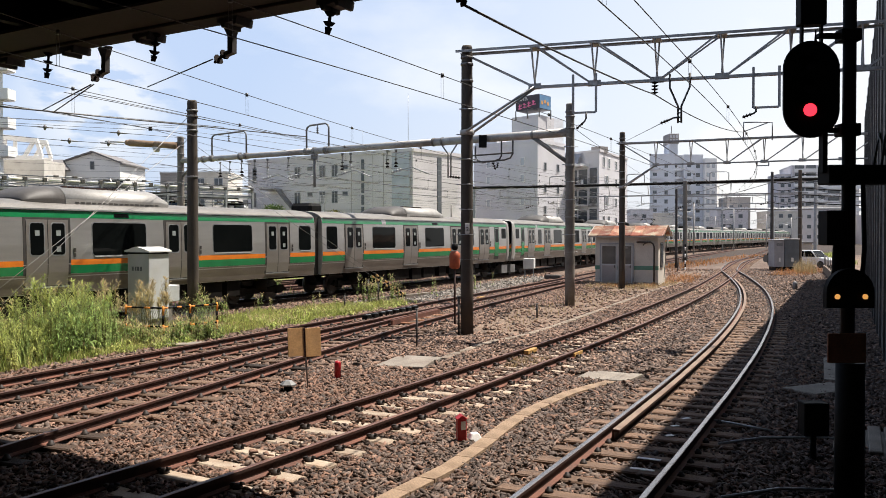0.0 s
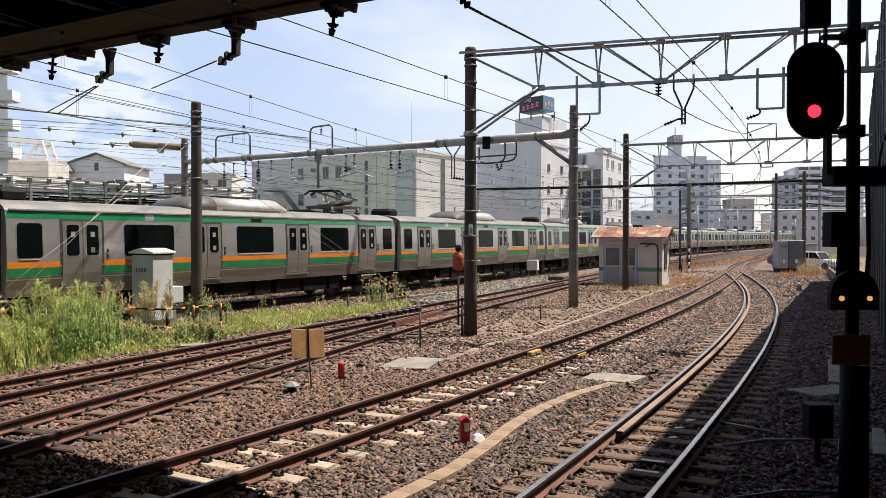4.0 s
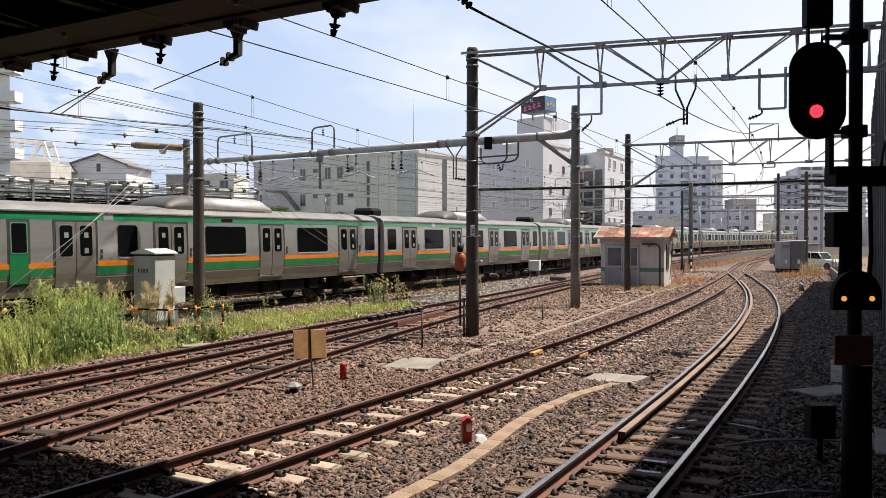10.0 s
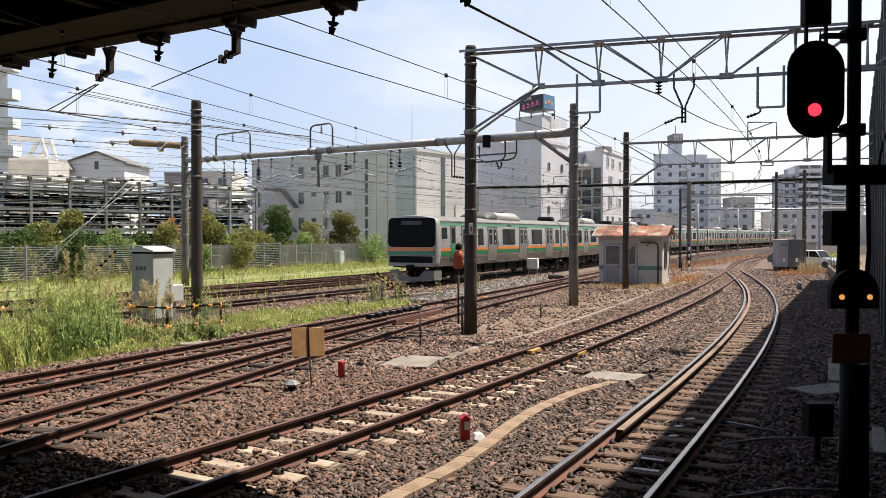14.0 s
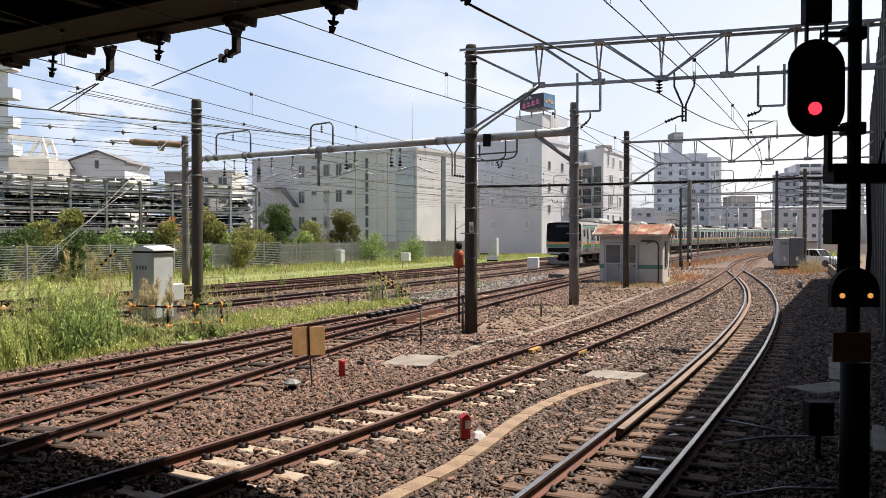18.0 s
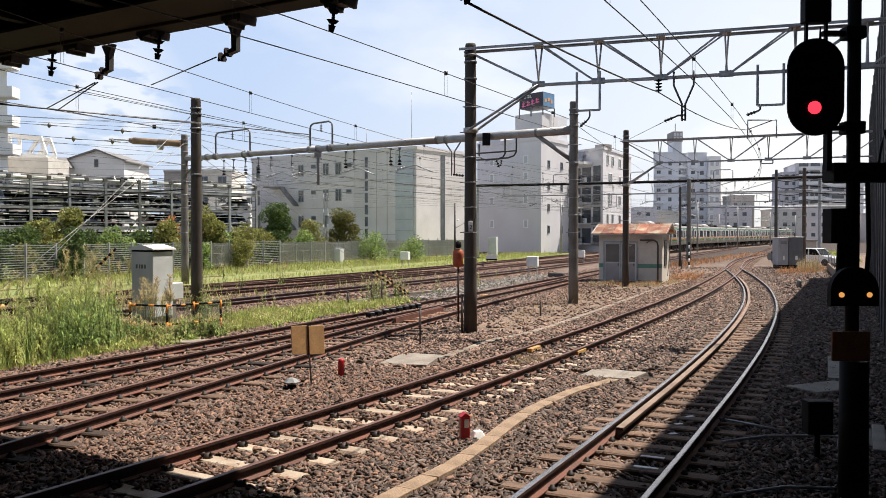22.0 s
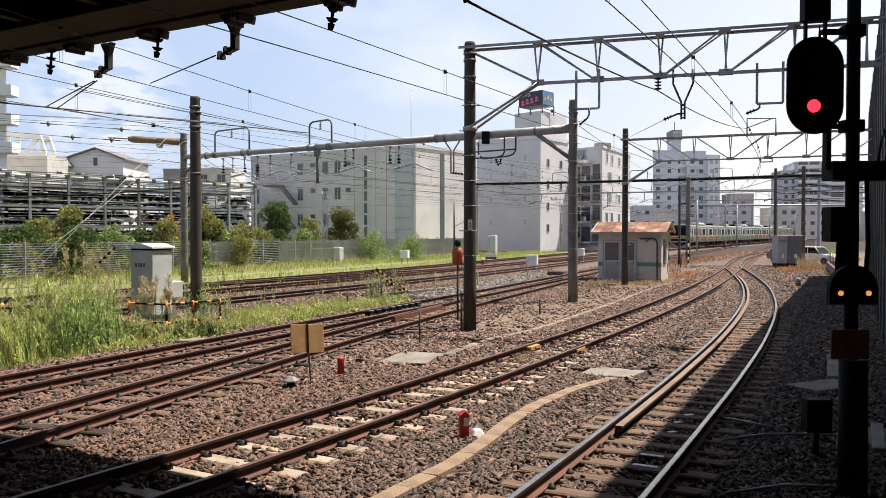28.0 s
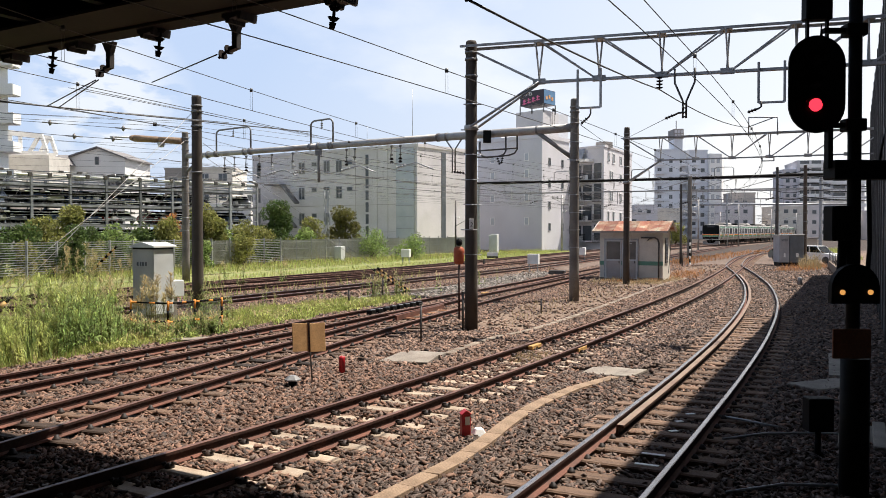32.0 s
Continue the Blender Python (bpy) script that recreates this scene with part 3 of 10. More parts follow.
def ground_patch(name, label, pts, material, z, category="ground", seed=1, wob=0.35, cuts=5):
    """A thin patch of another ground with an uneven edge, lying on the sheet."""
    rnd = random.Random(seed)
    ring = []
    n = len(pts)
    for i in range(n):
        a, b = Vector((*pts[i], 0)), Vector((*pts[(i + 1) % n], 0))
        for k in range(cuts):
            p = a.lerp(b, k / cuts)
            ring.append((p.x + rnd.uniform(-wob, wob), p.y + rnd.uniform(-wob, wob)))
    bm = bmesh.new()
    f = bm.faces.new([bm.verts.new((x, y, z)) for x, y in ring])
    if f.normal.z < 0 or f.calc_area() == 0:
        f.normal_flip()
    ret = bmesh.ops.extrude_face_region(bm, geom=[f])
    for v in ret["geom"]:
        if isinstance(v, bmesh.types.BMVert):
            v.co.z -= 0.05
    bmesh.ops.recalc_face_normals(bm, faces=bm.faces[:])
    bmesh.ops.triangulate(bm, faces=bm.faces[:])
    return tagged(part(name, bm, material), label, category, kind="structure")


ground_patch("dirt_ground", "sandy bare earth with dry weeds round the poles and hut", [(0.2, 18.5), (2.3, 21.5), (4.4, 25.2), (8.0, 33.0), (11.5, 40.0), (16.0, 50.5), (20.5, 61.5), (18.0, 66.0), (13.0, 57.0), (9.3, 48.5), (6.5, 41.5), (3.6, 34.5), (2.4, 29.0), (0.8, 24.0)], M["dirt"], -0.185, seed=3)
ground_patch("dirt_ground", "rusty dry earth beside the tracks", [(19.5, 48.0), (22.0, 54.0), (26.0, 62.0), (33.0, 75.0), (45.0, 100.0), (60, 96), (40.0, 62.0), (29.0, 50.0), (25.0, 46.0)], M["dirt"], -0.185, seed=4)
_bed = list(range(10, 260, 12))
ground_patch("track_bed", "brown ballast bed of the main lines", [on_line(s, -3.0)[:2] for s in _bed] + [on_line(s, 9.9)[:2] for s in _bed[::-1]], M["ballast_mid"], -0.192, seed=12, cuts=2)
ground_patch("track_bed", "brown ballast bed of the curve and turnout", [(9.5, 38), (19.5, 38), (27, 50), (32, 60), (62, 112), (42, 114), (24, 78), (15, 53)], M["ballast_mid"], -0.196, seed=14)
ground_patch("track_bed", "pale grey new ballast beside the main line", [(-1.9, 32.6), (-0.6, 33.0), (1.6, 36.6), (4.4, 44), (7.2, 52), (6.2, 54.5), (2.4, 46.4)], M["ballast_pale"], -0.186, seed=13)
ground_patch("grass_ground", "green grass strip between the tracks", [(-22, 8.0), (-15, 12.4), (-9.75, 13.6), (-7.95, 17.4), (-6.5, 20.5), (-4.7, 24.7), (-2.7, 29.0), (-0.9, 33.0), (-1.7, 33.4), (-4.6, 31.0), (-7.8, 26.6), (-10.2, 22.6), (-13.5, 16.6), (-20, 11.5)], M["grass_ground"], -0.18, seed=5)
_gb = list(range(-26, 84, 6))
ground_patch("grass_ground", "grass at the foot of the bank", [on_line(s, 9.7)[:2] for s in _gb] + [on_line(s, 15.0)[:2] for s in _gb[::-1]], M["grass_ground"], -0.178, seed=9, cuts=2, wob=0.2)
ground_patch("grass_ground", "rough grass behind the fence", [(-80, 10), (-40, 18), (-26, 44), (-19, 60), (-11, 75), (-3, 89), (6, 100), (2, 112), (-24, 108), (-60, 80)], M["grass_ground"], -0.19, seed=8)
ground_patch("grass_ground", "grass bank along the fence", [(-60, -20), (-26, 30.0), (-17.5, 46.5), (-10.5, 59.0), (-4.0, 71.0), (4.0, 86.5), (14, 105), (10, 108), (-2, 90), (-10, 76), (-18, 62), (-26, 50), (-45, 25)], M["grass_ground"], -0.18, seed=6)


def rail_object(name, tr, off, parent, shiny, s0=0.0, s1=1e9, step=1.0, label=""):
    pts, dirs = spline(TRACKS[tr], step)
    keep = slice(int(s0 / step), int(min(s1 / step, len(pts))))
    bm = bmesh.new()
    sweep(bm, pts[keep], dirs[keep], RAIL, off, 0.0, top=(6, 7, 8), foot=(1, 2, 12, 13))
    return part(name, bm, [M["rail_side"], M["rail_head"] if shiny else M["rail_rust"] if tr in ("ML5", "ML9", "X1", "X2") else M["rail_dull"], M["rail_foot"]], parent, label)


TRACK_OB = {}
LOOKS = {"T0": ("curved railway track with shiny rails and wooden sleepers", True), "T1": ("rusty railway track on pale concrete sleepers", False),
         "AB": ("rusty siding track running into a turnout", False), "CD": ("worn siding track with brown sleepers", False),
         "ML": ("main line track that the train runs on", True), "ML5": ("rusty track beside the main line", False), "ML9": ("rusty track along the grass bank", False), "X1": ("rusty crossover between two tracks", False), "X2": ("rusty crossover to the main line", False)}
for tr, (lab, shiny) in LOOKS.items():
    root = thing("railway_track", lab, "railway track", "tracks of the yard", "structure")
    TRACK_OB[tr] = root
    if tr == "T0":
        rail_object("rail", tr, -GAUGE, root, True, step=0.7)
        rail_object("rail", tr, GAUGE, root, True, step=0.7)
    else:
        rail_object("rail", tr, -GAUGE, root, shiny)
        rail_object("rail", tr, GAUGE, root, shiny)
# guard rail inside the inner rail of the curve, with a flared near end
g_pts, g_dirs = spline(TRACKS["T0"], 0.5)
g_keep = slice(68, 150)
bm = bmesh.new()
sweep(bm, g_pts[g_keep], g_dirs[g_keep], [(-0.045, -0.15), (0.03, -0.15), (0.03, -0.14), (-0.01, -0.12), (-0.01, -0.03), (0.062, -0.028), (0.065, 0.002), (0.058, 0.01), (-0.03, 0.01), (-0.035, -0.02)], -GAUGE + 0.155, 0.0, top=(6, 7, 8))
part("guard_rail", bm, [M["rail_side"], M["guard"]], TRACK_OB["T0"], "rusty brown guard rail")


def sleepers(tr, material, pitch, width, length, s0, s1, z_top, jitter, seed, tall=0.14):
    """Sleepers across a track, each a child of it, on a few shared meshes."""
    rnd = random.Random(seed)
    metas = []
    for k in range(3):
        bm = bmesh.new()
        quad_box(bm, (-length / 2, -width / 2, -tall), (length / 2, width / 2, 0))
        for v in bm.verts:
            v.co.x += rnd.uniform(-0.02, 0.02)
            v.co.y += rnd.uniform(-0.012, 0.012)
        bmesh.ops.bevel(bm, geom=[e for e in bm.edges if e.verts[0].co.z > -0.01 and e.verts[1].co.z > -0.01], offset=0.018, segments=1, affect="EDGES")
        me = bpy.data.meshes.new("sleeper")
        bm.to_mesh(me)
        bm.free()
        me.materials.append(material)
        metas.append(me)
    pts, dirs = spline(TRACKS[tr], 0.1)
    s = s0
    places = []
    while s < min(s1, len(pts) * 0.1 - 0.2):
        i = int(s / 0.1)
        (x, y), (dx, dy) = pts[i], dirs[i]
        a = math.degrees(math.atan2(-dx, dy)) + rnd.uniform(-jitter, jitter) * 20
        piece("sleeper", metas[rnd.randrange(3)], TRACK_OB[tr], pose(x, y, z_top + rnd.uniform(-0.008, 0.004), 0, 0, a))
        places.append((x, y, dx, dy))
        s += pitch + rnd.uniform(-jitter, jitter)
    return places


SLEEP = {
    "T1b": sleepers("T1", M["sleeper_wood"], 0.66, 0.24, 2.1, 76.5, 150.0, -0.155, 0.03, 16),
    "T0": sleepers("T0", M["sleeper_wood"], 0.58, 0.23, 2.1, 27.0, 93.0, -0.148, 0.03, 11),
    "T1": sleepers("T1", M["sleeper_pc"], 0.63, 0.25, 2.0, 30.0, 76.0, -0.15, 0.03, 12),
    "AB": sleepers("AB", M["sleeper_mix"], 0.66, 0.22, 2.1, 22.0, 78.0, -0.15, 0.04, 13),
    "CD": sleepers("CD", M["sleeper_mix"], 0.66, 0.22, 2.1, 18.0, 62.0, -0.15, 0.04, 14),
}


def clips(tr, places):
    """The rail clips on the sleepers, two at each rail."""
    bm = bmesh.new()
    for x, y, dx, dy in places:
        if y > 40 or y < 4:
            continue
        rx, ry = dy, -dx
        for o in (-GAUGE - 0.1, -GAUGE + 0.1, GAUGE - 0.1, GAUGE + 0.1):
            c = Vector((x + rx * o, y + ry * o, -0.15))
            m = Matrix.Translation(c) @ Matrix.Rotation(math.atan2(-dx, dy), 4, "Z")
            if tr == "T1":
                lathe(bm, [(0.06, -0.01), (0.058, 0.02), (0.035, 0.05), (0.012, 0.058)], 8, tuple(c))
                ring = [(0.052 * math.cos(a * 0.9), -0.01 + 0.085 * math.sin(a * 0.9), 0.045 + 0.03 * math.cos(a * 0.9 + 0.8)) for a in range(7)]
                pipe(bm, [m @ Vector(q) for q in ring], 0.016, 5)
            else:
                k_ = 1.0 if tr == "T0" else 1.2
                lathe(bm, [(0.05 * k_, -0.01), (0.045 * k_, 0.018), (0.03 * k_, 0.03 * k_), (0.022 * k_, 0.05 * k_), (0.008, 0.055 * k_)], 7, tuple(c))
    ob = part("rail_clips", bm, M["clip"], TRACK_OB[tr])
    ob["kind"] = "stuff"


for tr in ("T1", "T0", "AB", "CD"):
    clips(tr, SLEEP[tr])


# ---- loose stones of the ballast ----
def stones(name, label, material, region, density, size, seed, keep_off):
    """Angular stones scattered over a plan region, all in one mesh."""
    rs = np.random.RandomState(seed)
    x0, x1, y0, y1 = region
    n = int((x1 - x0) * (y1 - y0) * density)
    px, py = rs.uniform(x0, x1, n), rs.uniform(y0, y1, n)
    ok, lift = keep_off(px, py, rs)
    px, py, lift = px[ok], py[ok], lift[ok]
    n = len(px)
    cube = np.array([(-1, -1, -1), (1, -1, -1), (1, 1, -1), (-1, 1, -1), (-1, -1, 1), (1, -1, 1), (1, 1, 1), (-1, 1, 1)], float) * 0.5
    cube = cube[None] + rs.uniform(-0.38, 0.38, (n, 8, 3))
    cube *= (rs.uniform(0.7, 1.3, (n, 1, 3)) * rs.uniform(0.55, 1.45, (n, 1, 1)) * size) * np.array([1.75, 0.85, 0.55])
    a, b = rs.uniform(0, 6.28, n), rs.uniform(-0.9, 0.9, n)
    tilt = rs.uniform(-0.6, 0.6, n)
    ca, sa, cb, sb = np.cos(a)[:, None], np.sin(a)[:, None], np.cos(b)[:, None], np.sin(b)[:, None]
    x, y, z = cube[..., 0], cube[..., 1], cube[..., 2]
    cc, sc = np.cos(tilt)[:, None], np.sin(tilt)[:, None]
    y, z = y * cb - z * sb, y * sb + z * cb
    x, z = x * cc - z * sc, x * sc + z * cc
    x, y = x * ca - y * sa, x * sa + y * ca
    v = np.stack([x + px[:, None], y + py[:, None], z + (-0.2 + size * 0.3 + rs.uniform(-0.018, 0.034, n) + lift)[:, None]], -1).reshape(-1, 3)
    f = np.array([(3, 2, 1, 0), (4, 5, 6, 7), (0, 1, 5, 4), (1, 2, 6, 5), (2, 3, 7, 6), (3, 0, 4, 7)])
    faces = (f[None] + (np.arange(n) * 8)[:, None, None]).reshape(-1)
    me = bpy.data.meshes.new(name)
    me.vertices.add(n * 8)
    me.vertices.foreach_set("co", v.ravel())
    me.loops.add(len(faces))
    me.loops.foreach_set("vertex_index", faces)
    me.polygons.add(n * 6)
    me.polygons.foreach_set("loop_start", np.arange(0, len(faces), 4))
    me.update(calc_edges=True)
    me.validate()
    me.materials.append(material)
    return tagged(new(name, me), label, "gravel", kind="stuff")


TROUGH_FAR = [(0.2, 18.3), (1.3, 20.8), (2.4, 22.4), (3.9, 25.4), (7.3, 32.9), (10.6, 40.3), (14, 47)]
TROUGH = [(-3.2, 4.2), (-1.6, 6.6), (-0.55, 8.35), (0.05, 9.4), (0.5, 10.4), (0.95, 11.55), (1.5, 12.75), (2.25, 14.0), (3.1, 15.05)]


def lateral(tr, px, py):
    """Side distance to a track's centre line (right positive) and the distance along it."""
    pts, dirs = spline(TRACKS[tr] if tr in TRACKS else TROUGH if tr == "trough" else TROUGH_FAR, 0.5)
    best, lat, alo = np.full(len(px), 1e9), np.zeros(len(px)), np.zeros(len(px))
    for i in range(len(pts)):
        dx, dy = px - pts[i, 0], py - pts[i, 1]
        d = dx * dx + dy * dy
        w = d < best
        best[w] = d[w]
        lat[w] = (dx * dirs[i, 1] - dy * dirs[i, 0])[w]
        alo[w] = (dx * dirs[i, 0] + dy * dirs[i, 1])[w] + i * 0.5
    return lat, alo


def keep_stones(side):
    def f(px, py, rs):
        ok = np.abs(px) < 0.62 * py + 0.6
        far_side = (py > 24) & (px < 8)
        lm, _ = lateral("ML", px, py)
        if py.min() > 23.9 and px.min() < -10:
            ok &= (lm < 2.7) & (lm > -9.6) & (np.abs(np.abs(lm) - GAUGE) > 0.09) & (np.abs(np.abs(lm + 3.9) - GAUGE) > 0.09) & (np.abs(np.abs(lm + 7.8) - GAUGE) > 0.09)
        else:
            far_side &= False
        l1, _ = lateral("T1", px, py)
        lift = np.zeros(len(px))
        if py.min() < 16:
            ok &= np.abs(lateral("trough", px, py)[0]) > 0.125
        else:
            ok &= (np.abs(lateral("trough_far", px, py)[0]) > 0.13) | (rs.rand(len(px)) < 0.12)
        for cx, cy, cr in ((-0.64, 17.5, 0.62), (-0.3, 18.1, 0.42), (3.3, 15.9, 0.5), (2.95, 16.0, 0.4), (3.7, 15.75, 0.4)):
            ok &= np.hypot(px - cx, py - cy) > cr
        patch = 0.5 + 0.5 * np.sin(2.9 * px + 1.3 * py + np.sin(py * 2.1)) * np.sin(2.3 * py - 1.7 * px)
        for tr in ("T0", "T1", "AB", "CD"):
            l, a = lateral(tr, px, py)
            for g in (-GAUGE, GAUGE):
                ok &= np.abs(l - g) > 0.085
            near = np.abs(l) < 1.02 + 0.06
            idx = np.where(near & (py < 26))[0]
            if len(idx):
                d = np.full(len(idx), 9.0)
                for (sx, sy, dx, dy) in SLEEP[tr]:
                    if sy > 27 or sy < 4:
                        continue
                    al = np.abs((px[idx] - sx) * dx + (py[idx] - sy) * dy)
                    la = np.abs((px[idx] - sx) * dy - (py[idx] - sy) * dx)
                    d = np.where(la < 1.05, np.minimum(d, al), d)
                cover = np.clip(0.22 * patch[idx] ** 3 + 0.012 * (py[idx] - 12), 0.0, 0.35) if tr == "T1" else (0.02 + 0.08 * patch[idx] ** 3 if tr == "T0" else 0.05 + 0.3 * patch[idx] ** 2)
                lift[idx] = np.maximum(lift[idx], np.where(d < 0.15, 0.03, -0.008)) - (0.042 if tr in ("AB", "CD") else 0.03 if tr == "T0" else 0.0)
                bad = (d < 0.16) & (rs.rand(len(idx)) > cover)
                ok[idx[bad]] = False
        k = l1 + 1.6 * rs.randn(len(px)) * 0.35
        l0, _ = lateral("T0", px, py)
        grey = ((k > 1.1) & (rs.rand(len(px)) < 0.75)) | ((k <= 1.1) & (rs.rand(len(px)) < 0.3))
        ok &= grey if side == "grey" else ~grey
        if py.max() > 23:
            lf, _ = lateral("trough_far", px, py)
            sandy = (lf < -0.2) & (lf > -2.7 + 0.5 * np.sin(py * 0.8)) & (py > 22.5)
            ok &= ~sandy | (rs.rand(len(px)) < 0.08)
        la, _ = lateral("AB", px, py)
        ok &= (la > -2.0) | far_side
        return ok, lift
    return f


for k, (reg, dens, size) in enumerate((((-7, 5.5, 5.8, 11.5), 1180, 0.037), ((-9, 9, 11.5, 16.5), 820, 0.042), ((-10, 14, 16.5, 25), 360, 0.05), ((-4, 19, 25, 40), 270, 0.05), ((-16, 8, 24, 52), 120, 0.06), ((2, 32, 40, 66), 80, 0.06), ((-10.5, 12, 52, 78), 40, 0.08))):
    stones("ballast_stones", "loose brown ballast stones between the sleepers", M["stone_brown" if k < 2 else "stone_brown_pale"], reg, dens, size, 20 + k, keep_stones("brown"))
    stones("ballast_stones", "loose grey ballast stones beside the track", M["stone_grey"], reg, dens, size, 40 + k, keep_stones("grey"))


def keep_pale(px, py, rs):
    poly = [(-1.9, 32.6), (-0.6, 33.0), (1.6, 36.6), (4.4, 44), (7.2, 52), (6.2, 54.5), (2.4, 46.4)]
    ok = np.zeros(len(px), bool)
    for (ax, ay), (bx, by) in zip(poly, poly[1:] + poly[:1]):
        c = (ay > py) != (by > py)
        ok ^= c & (px < (bx - ax) * (py - ay) / (by - ay + 1e-9) + ax)
    return ok, np.zeros(len(px)) + 0.01


stones("ballast_stones", "pale grey new ballast stones", M["stone_pale"], (-2, 7.5, 32, 55), 120, 0.065, 71, keep_pale)

# ---- the train ----
# half of a car's cross-section: side, height over the rail
SHELL = [(0.0, 3.6), (0.5, 3.585), (0.95, 3.52), (1.22, 3.43), (1.35, 3.34), (1.405, 3.27), (1.44, 3.1), (1.475, 2.3), (1.475, 1.75), (1.45, 1.4), (1.405, 1.12), (1.39, 0.93)]


def side_at(z):
    zs = [b for _, b in SHELL][::-1]
    ys = [a for a, _ in SHELL][::-1]
    return float(np.interp(z, zs, ys))


def panel(bm, x0, x1, z0, z1, sgn, out, thick=0.03, round_=0.0, rows=3, mi=0):
    """A plate that follows the car's side between two lengths and two heights, out metres proud."""
    if round_:
        pts = []
        r = round_
        for cx, cz, a0 in ((x1 - r, z1 - r, 0), (x0 + r, z1 - r, 90), (x0 + r, z0 + r, 180), (x1 - r, z0 + r, 270)):
            for k in range(4):
                a = radians(a0 + k * 30)
                pts.append((cx + r * math.cos(a), cz + r * math.sin(a)))
    else:
        zz = np.linspace(z0, z1, rows)
        pts = [(x1, z) for z in zz] + [(x0, z) for z in zz[::-1]]
    outer = [bm.verts.new((x, -sgn * (side_at(z) + out), z)) for x, z in pts]
    inner = [bm.verts.new((x, -sgn * (side_at(z) + out - thick), z)) for x, z in pts]
    n = len(pts)
    if not round_:
        h = n // 2
        for k in range(h - 1):
            bm.faces.new((outer[k], outer[k + 1], outer[n - 2 - k], outer[n - 1 - k])).material_index = mi
    else:
        bm.faces.new(outer).material_index = mi
    for k in range(n):
        bm.faces.new((outer[k], inner[k], inner[(k + 1) % n], outer[(k + 1) % n])).material_index = mi
    bmesh.ops.recalc_face_normals(bm, faces=bm.faces[:])


def shell_bm(x0, x1, lo, hi, bottom=False):
    """The car's skin between two heights, as a closed body along x."""
    pts = [(a, b) for a, b in SHELL if lo <= b <= hi]
    if lo > SHELL[-1][1]:
        pts.append((side_at(lo), lo))
    ring = [(-a, b) for a, b in pts if a > 0][::-1] + pts
    bm = bmesh.new()
    r0 = [bm.verts.new((x0, a, b)) for a, b in ring]
    r1 = [bm.verts.new((x1, a, b)) for a, b in ring]
    n = len(ring)
    for i in range(n):
        f = bm.faces.new((r0[i], r0[(i + 1) % n], r1[(i + 1) % n], r1[i]))
    bm.faces.new(r0[::-1])
    bm.faces.new(r1)
    bmesh.ops.recalc_face_normals(bm, faces=bm.faces[:])
    return bm


def door_part(x, sgn, car, sticker=True):
    """A pair of sliding leaves in a dark surround."""
    bm = bmesh.new()
    panel(bm, x - 0.74, x + 0.74, 1.12, 3.06, sgn, 0.006, rows=6)
    d = part("door", bm, M["rubber"], car, "double sliding door in a dark surround")
    for k in (-1, 1):
        bm = bmesh.new()
        a, b = sorted((x + k * 0.012, x + k * 0.655))
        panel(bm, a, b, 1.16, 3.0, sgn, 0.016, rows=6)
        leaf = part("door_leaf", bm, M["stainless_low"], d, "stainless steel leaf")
        bm = bmesh.new()
        c = x + k * 0.33
        panel(bm, c - 0.235, c + 0.235, 1.98, 2.93, sgn, 0.022, round_=0.09)
        part("window_frame", bm, M["steel_galv"], d)
        bm = bmesh.new()
        panel(bm, c - 0.205, c + 0.205, 2.02, 2.9, sgn, 0.027, round_=0.075)
        part("pane", bm, M["glass_dark"], d)
    if sticker:
        for dx, z in ((-0.33, 2.55), (0.33, 2.55), (0.33, 2.1)):
            bm = bmesh.new()
            panel(bm, x + dx - 0.07, x + dx + 0.07, z, z + 0.15, sgn, 0.031, thick=0.004)
            part("sticker", bm, M["sticker"], d, "white notice sticker")
    bm = bmesh.new()
    panel(bm, x - 0.7, x + 0.7, 1.1, 1.14, sgn, 0.05, rows=2)
    part("sill", bm, M["steel_galv"], d, "bright metal door sill")
    return d


def window_part(x0, x1, sgn, car, z0=1.97, z1=2.93, r=0.1):
    bm = bmesh.new()
    panel(bm, x0 - 0.035, x1 + 0.035, z0 - 0.035, z1 + 0.035, sgn, 0.008, round_=r + 0.02)
    w = part("window", bm, M["steel_galv"], car, "tinted window in a metal frame")
    bm = bmesh.new()
    panel(bm, x0, x1, z0, z1, sgn, 0.014, round_=r)
    part("pane", bm, M["glass_dark"], w, "dark tinted pane")
    # near-white strip paints the highlight along the window's lower edge
    bm = bmesh.new()
    panel(bm, x0 + 0.06, x1 - 0.06, z0 - 0.045, z0 - 0.012, sgn, 0.022, thick=0.02, rows=2)
    part("lip", bm, M["steel_bright"], w, "near-white strip, the highlight on the lower edge painted in")


